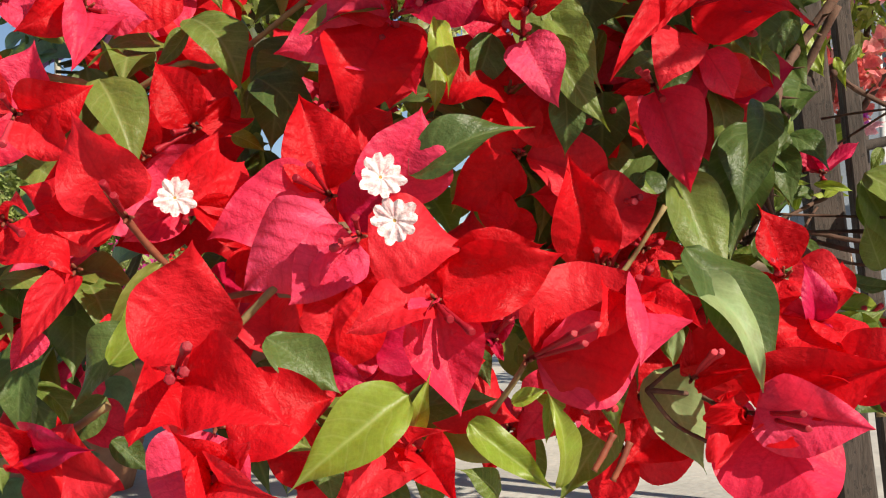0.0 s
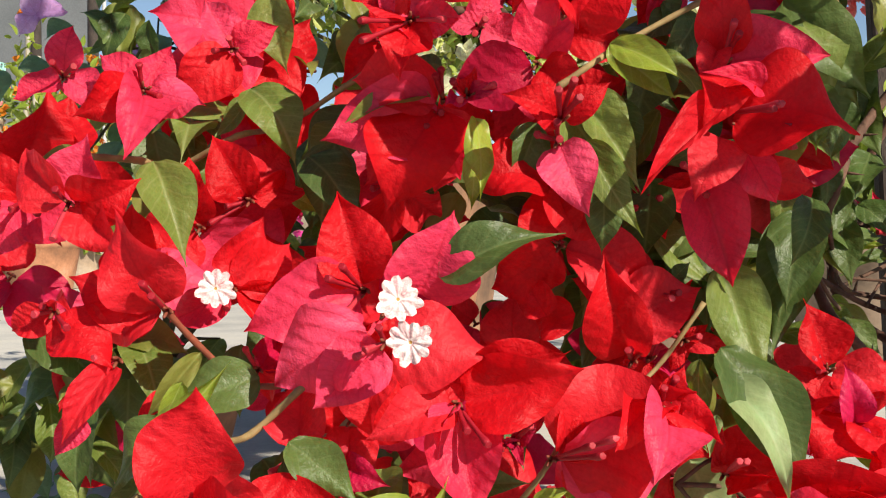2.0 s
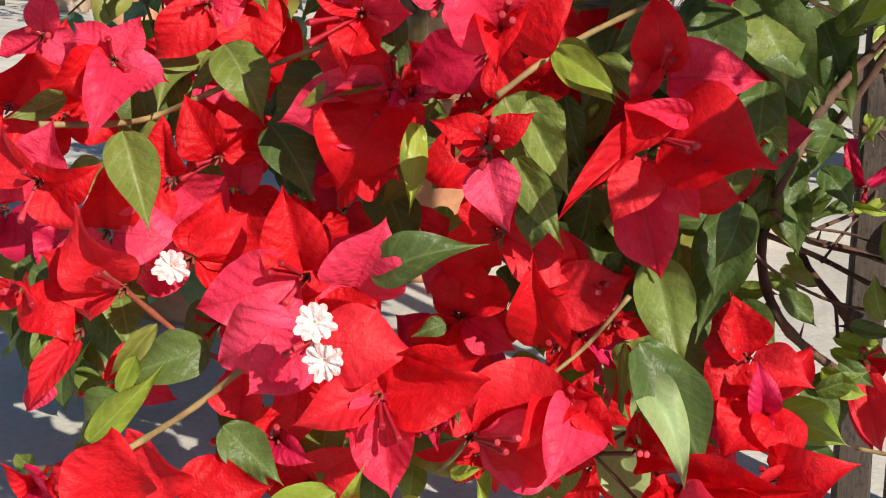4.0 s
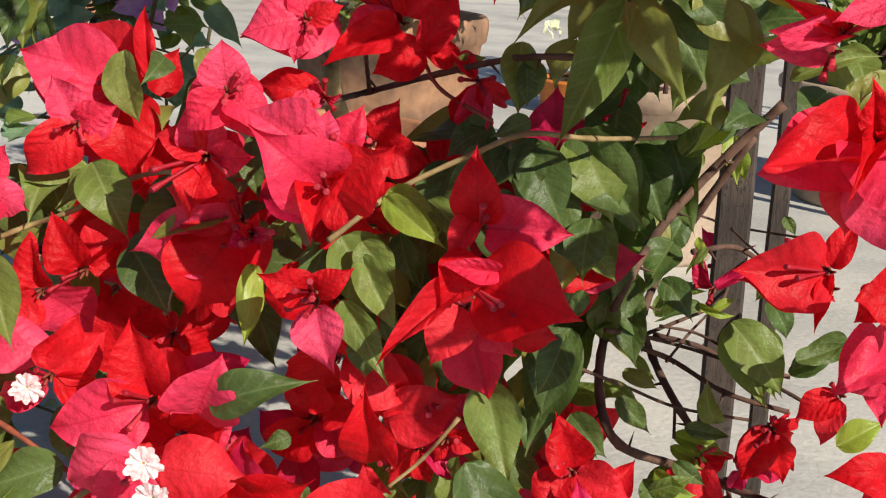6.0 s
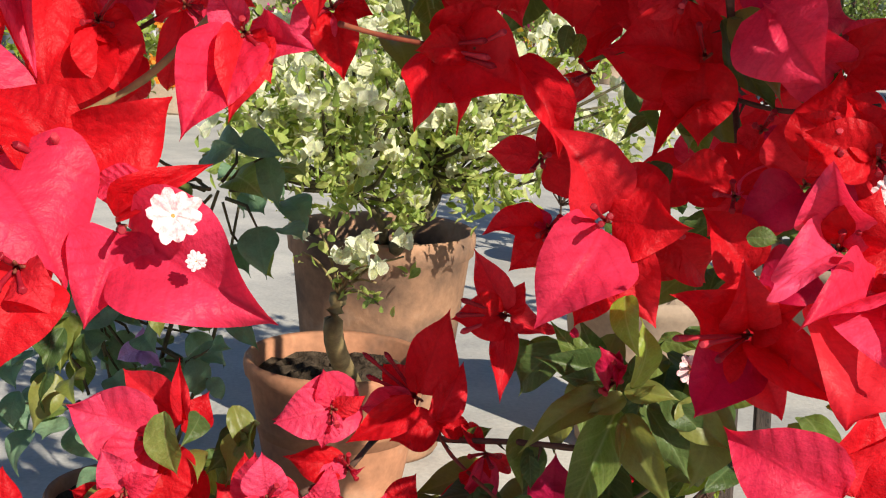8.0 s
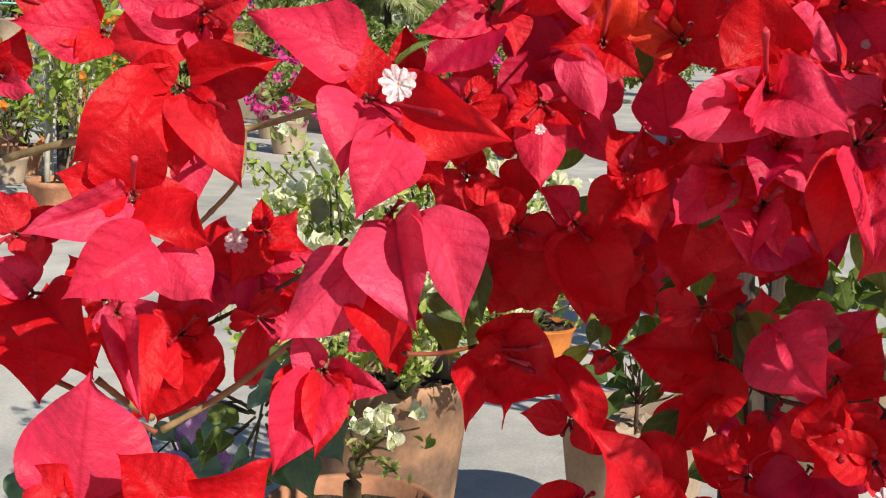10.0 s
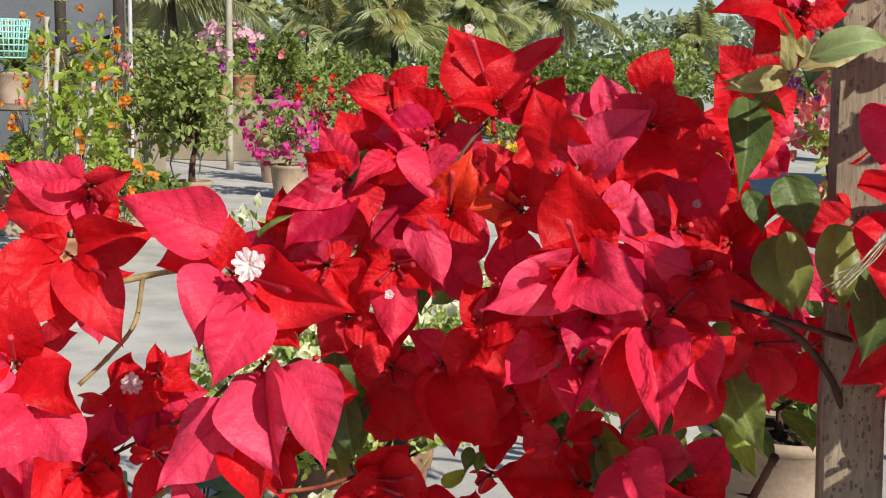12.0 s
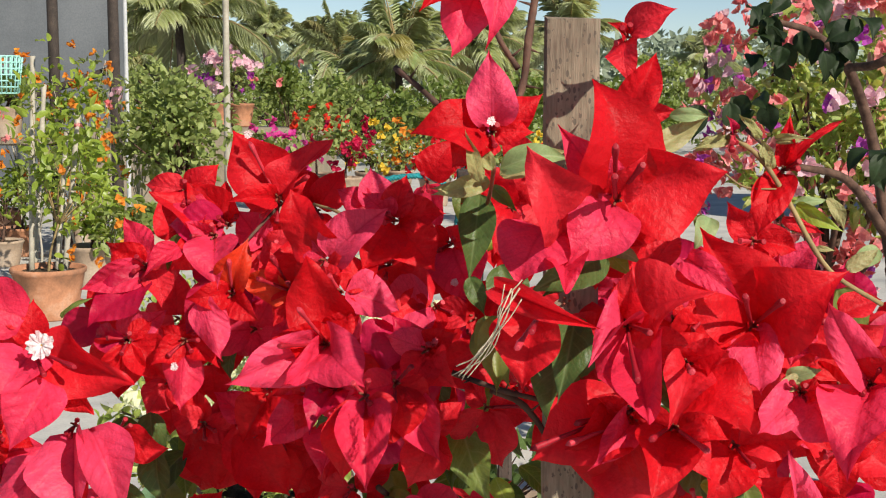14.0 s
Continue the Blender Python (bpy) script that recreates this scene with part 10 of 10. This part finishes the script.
# ---- palms and trees ----
def palm(at, height, spread, seed, lean=0.1, dry=0.15, n_frond=20, label="coconut palm with long drooping green fronds"):
    rng = random.Random(seed)
    at = Vector(at)
    ob = thing("palm_tree", label, "tree", at, group="palms")
    top = at + Vector((rng.uniform(-lean, lean) * height, 0, height))
    line = smooth_line([at, at.lerp(top, 0.5) + Vector((0.04 * height * rng.uniform(-1, 1), 0, 0)), top], 6)
    part("trunk", link_mesh("trunk", *tube(line, [0.035 * spread * (1.25 - 0.03 * i) for i in range(len(line))], 9), DARK_WOOD), ob, Matrix.Identity(4))
    for which, mat in ((0, PALM_LEAF), (1, DRY_PALM)):
        cl = Cloud()
        ribs = []
        for k in range(n_frond):
            if (rng.random() < dry) != bool(which):
                rng.random()
                continue
            c = 6.2832 * k / n_frond + rng.uniform(-0.2, 0.2)
            el = rng.uniform(-0.15, 1.4)
            ln = spread * rng.uniform(0.8, 1.1)
            out = Vector((math.cos(c), math.sin(c), 0))
            pts = []
            for i in range(11):
                t = i / 10
                pts.append(top + out * (ln * t * math.cos(el) * (1 - 0.15 * t)) + Vector((0, 0, ln * (t * math.sin(el) - 0.44 * t * t * (0.6 + 0.5 * math.cos(el))))))
            ribs.append(tube(pts, [0.014 * spread * (1 - 0.085 * i) for i in range(11)], 4))
            side = out.cross(Vector((0, 0, 1)))
            for i in range(64):
                t = 0.08 + 0.92 * i / 64
                j = min(9, int(t * 10))
                p = pts[j].lerp(pts[j + 1], t * 10 - j)
                d = (pts[j + 1] - pts[j]).normalized()
                wl = ln * 0.27 * math.sin(math.pi * min(1, 0.14 + t * 0.84)) ** 0.6
                for sgn in (-1, 1):
                    way = (side * sgn * 0.7 + d * 0.7 + Vector((0, 0, -0.55 + rng.uniform(-0.3, 0.2)))).normalized()
                    cl.blade(p, p + way * wl * rng.uniform(0.75, 1.15), Vector((0, -0.6, 1)) + side * sgn * 0.4, 0.030)
        if not cl.v:
            continue
        tagged(part("crown", cl.mesh("crown", mat), ob, Matrix.Identity(4), "" if which == 0 else "yellowing old fronds"), kind="stuff")
        part("frond_rib", link_mesh("frond_rib", *joined(ribs), TWIG), ob, Matrix.Identity(4))


PALMS = [((-9.05, 25.0, 2.14), 2.7, 1, 0.10), ((-11.4, 28.6, 1.40), 1.9, 2, 0.35), ((-11.0, 44.1, 2.43), 1.7, 7, 0.05), ((-12.9, 43.9, 2.71), 2.1, 3, 0.05), ((-3.44, 19.6, 1.25), 1.75, 5, 0.22), ((-2.72, 23.9, 1.76), 1.75, 8, 0.15), ((-2.33, 25.9, 1.15), 1.5, 10, 0.25), ((2.92, 51.3, 1.94), 2.4, 13, 0.05), ((-4.44, 21.5, 0.95), 1.35, 11, 0.5), ((-14.9, 32.3, 2.66), 2.9, 17, 0.1), ((-1.86, 40.4, 2.58), 2.6, 18, 0.1), ((-7.6, 33.0, 1.75), 1.9, 19, 0.15), ((-17.5, 40.0, 3.3), 3.0, 20, 0.1), ((6.6, 44.0, 3.0), 2.6, 21, 0.1)]
for c, s, sd, dry in PALMS:
    palm((c[0], c[1], 0), c[2], s, sd, 0.02, dry, 24)
for c, w, h, sd, n in (((-3.297, 12.936, 0.56), 1.0, 0.85, 81, 900), ((-2.905, 14.514, 0.47), 1.1, 0.8, 82, 900), ((-1.381, 12.723, 0.584), 1.0, 0.9, 83, 900), ((-5.529, 15.135, 0.498), 1.4, 1.0, 84, 900), ((-0.71, 13.844, 0.571), 1.1, 1.0, 85, 900), ((0.075, 14.992, 0.626), 1.1, 1.1, 86, 900), ((0.637, 17.125, 0.678), 0.9, 1.5, 87, 900), ((-5.849, 19.155, 0.423), 1.6, 1.4, 88, 900), ((-7.023, 15.921, 0.468), 1.6, 1.4, 89, 900), ((-3.109, 19.579, 0.444), 1.8, 1.3, 90, 900), ((2.456, 24.523, 0.521), 1.4, 0.9, 91, 900), ((2.603, 16.401, 0.632), 1.6, 1.8, 92, 900), ((-6.527, 12.945, 0.526), 1.2, 1.6, 93, 900)):
    c = Vector((c[0], c[1], 0))
    top = 0.83 + (0.12 + 0.30 * ((sd * 37) % 10) / 10) * h
    shrub("garden_tree", "dense dark green garden tree behind the nursery", (c.x, c.y, 0), (c.x, c.y, top * 0.5), (w * 1.1, w * 0.8, top * 0.58), (FAR_LEAF, LEAF, LEAF)[sd % 3], 2 * n, 0.085, seed=sd, r0=0.04, n_tips=20, category="tree", width=0.3, group="garden trees", tuft=9)


def woods():
    """The far wall of trees: one uneven belt of foliage."""
    rng = random.Random(99)
    cl = Cloud()
    for i in range(15000):
        x = rng.uniform(-26, 20)
        y = 30 + rng.uniform(-2.5, 3) + 0.02 * x * x
        x, y = x * 3.2, y * 3.2
        top = 4.6 + 1.7 * noise.noise(Vector((x * 0.08, 3.0, 0))) + 1.4 * noise.noise(Vector((x * 0.33, 7.0, 0))) + 1.8 * min(1.0, max(0.0, (-30.0 - x) / 10.0))
        p = Vector((x, y, rng.uniform(0, 1) ** 0.8 * top))
        d = (rand_dir(rng) + Vector((0, -0.4, 0.2))).normalized()
        cl.blade(p, p + d * rng.uniform(0.5, 1.0), (rand_dir(rng) + Vector((0, -0.5, 0.8))).normalized(), 0.3)
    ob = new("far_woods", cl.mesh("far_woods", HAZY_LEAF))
    tagged(ob, "belt of green trees closing the view, distance haze put into their leaf colour", "woods", kind="stuff")


woods()


# ---- the peach and purple bougainvillea to the side ----
R0 = Vector((0.691, 2.359, 0.791))
shrub("coral_bougainvillea", "large coral and purple bougainvillea with yellow-green leaves", (R0.x + 0.10, R0.y + 0.1, 0), (R0.x + 0.07, R0.y, R0.z - 0.02), (0.32, 0.24, 0.36), LIME, 1700, 0.038, [(PEACH, 250, 0.0155, anywhere), (PURPLE, 90, 0.012, anywhere), (BLUSH, 70, 0.015, anywhere)], seed=101, r0=0.016, n_tips=14, category="plant", width=0.18, tuft=6)
R1 = Vector((0.624, 1.548, 0.91))


def dark_climber():
    rng = random.Random(55)
    base = (R1.x + 0.22, R1.y + 0.1, 0)
    ob = thing("dark_leaved_tree", "crooked dark trunk with dark rounded leaves overhead", "tree", base)
    trunk = [Vector(base), Vector((0.722, 1.557, 0.463)), Vector((0.696, 1.575, 0.633)), Vector((0.671, 1.588, 0.765)), Vector((0.626, 1.543, 0.865)), Vector((0.579, 1.541, 0.91)), Vector((0.528, 1.484, 0.922))]
    pieces = [tube(smooth_line(trunk, 6), [0.012 - 0.00022 * i for i in range(37)], 8), tube(smooth_line([Vector((0.696, 1.575, 0.633)), Vector((0.633, 1.545, 0.713)), Vector((0.552, 1.495, 0.737)), Vector((0.488, 1.45, 0.783))], 6), [0.008 - 0.0003 * i for i in range(19)], 7), tube(smooth_line([Vector((0.626, 1.543, 0.865)), Vector((0.652, 1.445, 0.87)), Vector((0.693, 1.456, 0.906))], 6), [0.006] * 13, 7)]
    v, f = joined(pieces)
    part("trunk", link_mesh("trunk", [tuple(p) for p in v], f, BARK), ob, Matrix.Identity(4))
    for c, s, n in (((0.554, 1.455, 0.906), (0.075, 0.05, 0.055), 17), ((0.471, 1.431, 0.816), (0.05, 0.03, 0.018), 7), ((0.611, 1.466, 0.921), (0.05, 0.05, 0.03), 8), ((0.651, 1.43, 0.75), (0.02, 0.03, 0.03), 5), ((0.522, 1.435, 0.94), (0.05, 0.05, 0.02), 4)):
        for _ in range(n):
            d = rand_dir(rng)
            p = Vector(c) + Vector((d.x * s[0], d.y * s[1], d.z * s[2])) * rng.random() ** 0.4
            t = p + (rand_dir(rng) * 0.6 + Vector((-0.1, -0.2, -0.7))).normalized() * rng.uniform(0.034, 0.05)
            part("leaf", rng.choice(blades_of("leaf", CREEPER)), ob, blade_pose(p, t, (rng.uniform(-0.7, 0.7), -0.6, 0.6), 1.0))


dark_climber()
block("brick_pier", "plain pale terracotta rendered pier", (2.492, 11.418, 0), (0.30, 0.3, 1.6), CLAY, "pier")

# ---- the blue-grey shed at the other side of the yard
block("shed_wall", "blue-grey rendered wall of a nursery shed", (3.75, 7.4, 0), (3.4, 0.15, 2.7), BLUE_WALL, "wall")
for x, r in ((2.35, 0.035), (2.95, 0.035)):
    pole("shed_post", "dark weathered timber post before a shed wall", (x, 7.0, 0), (x, 7.0, 2.6), r, DARK_WOOD, "post", 0, "shed posts")
pole("drain_pipe", "white plastic pipe before a shed wall", (2.5, 7.1, 0.0), (2.5, 7.1, 2.5), 0.02, PIPE, "pipe")
pole("shed_beam", "dark sloping timber beam before a shed wall", (2.2, 6.9, 0.9), (3.6, 6.9, 1.15), 0.03, DARK_WOOD, "beam")
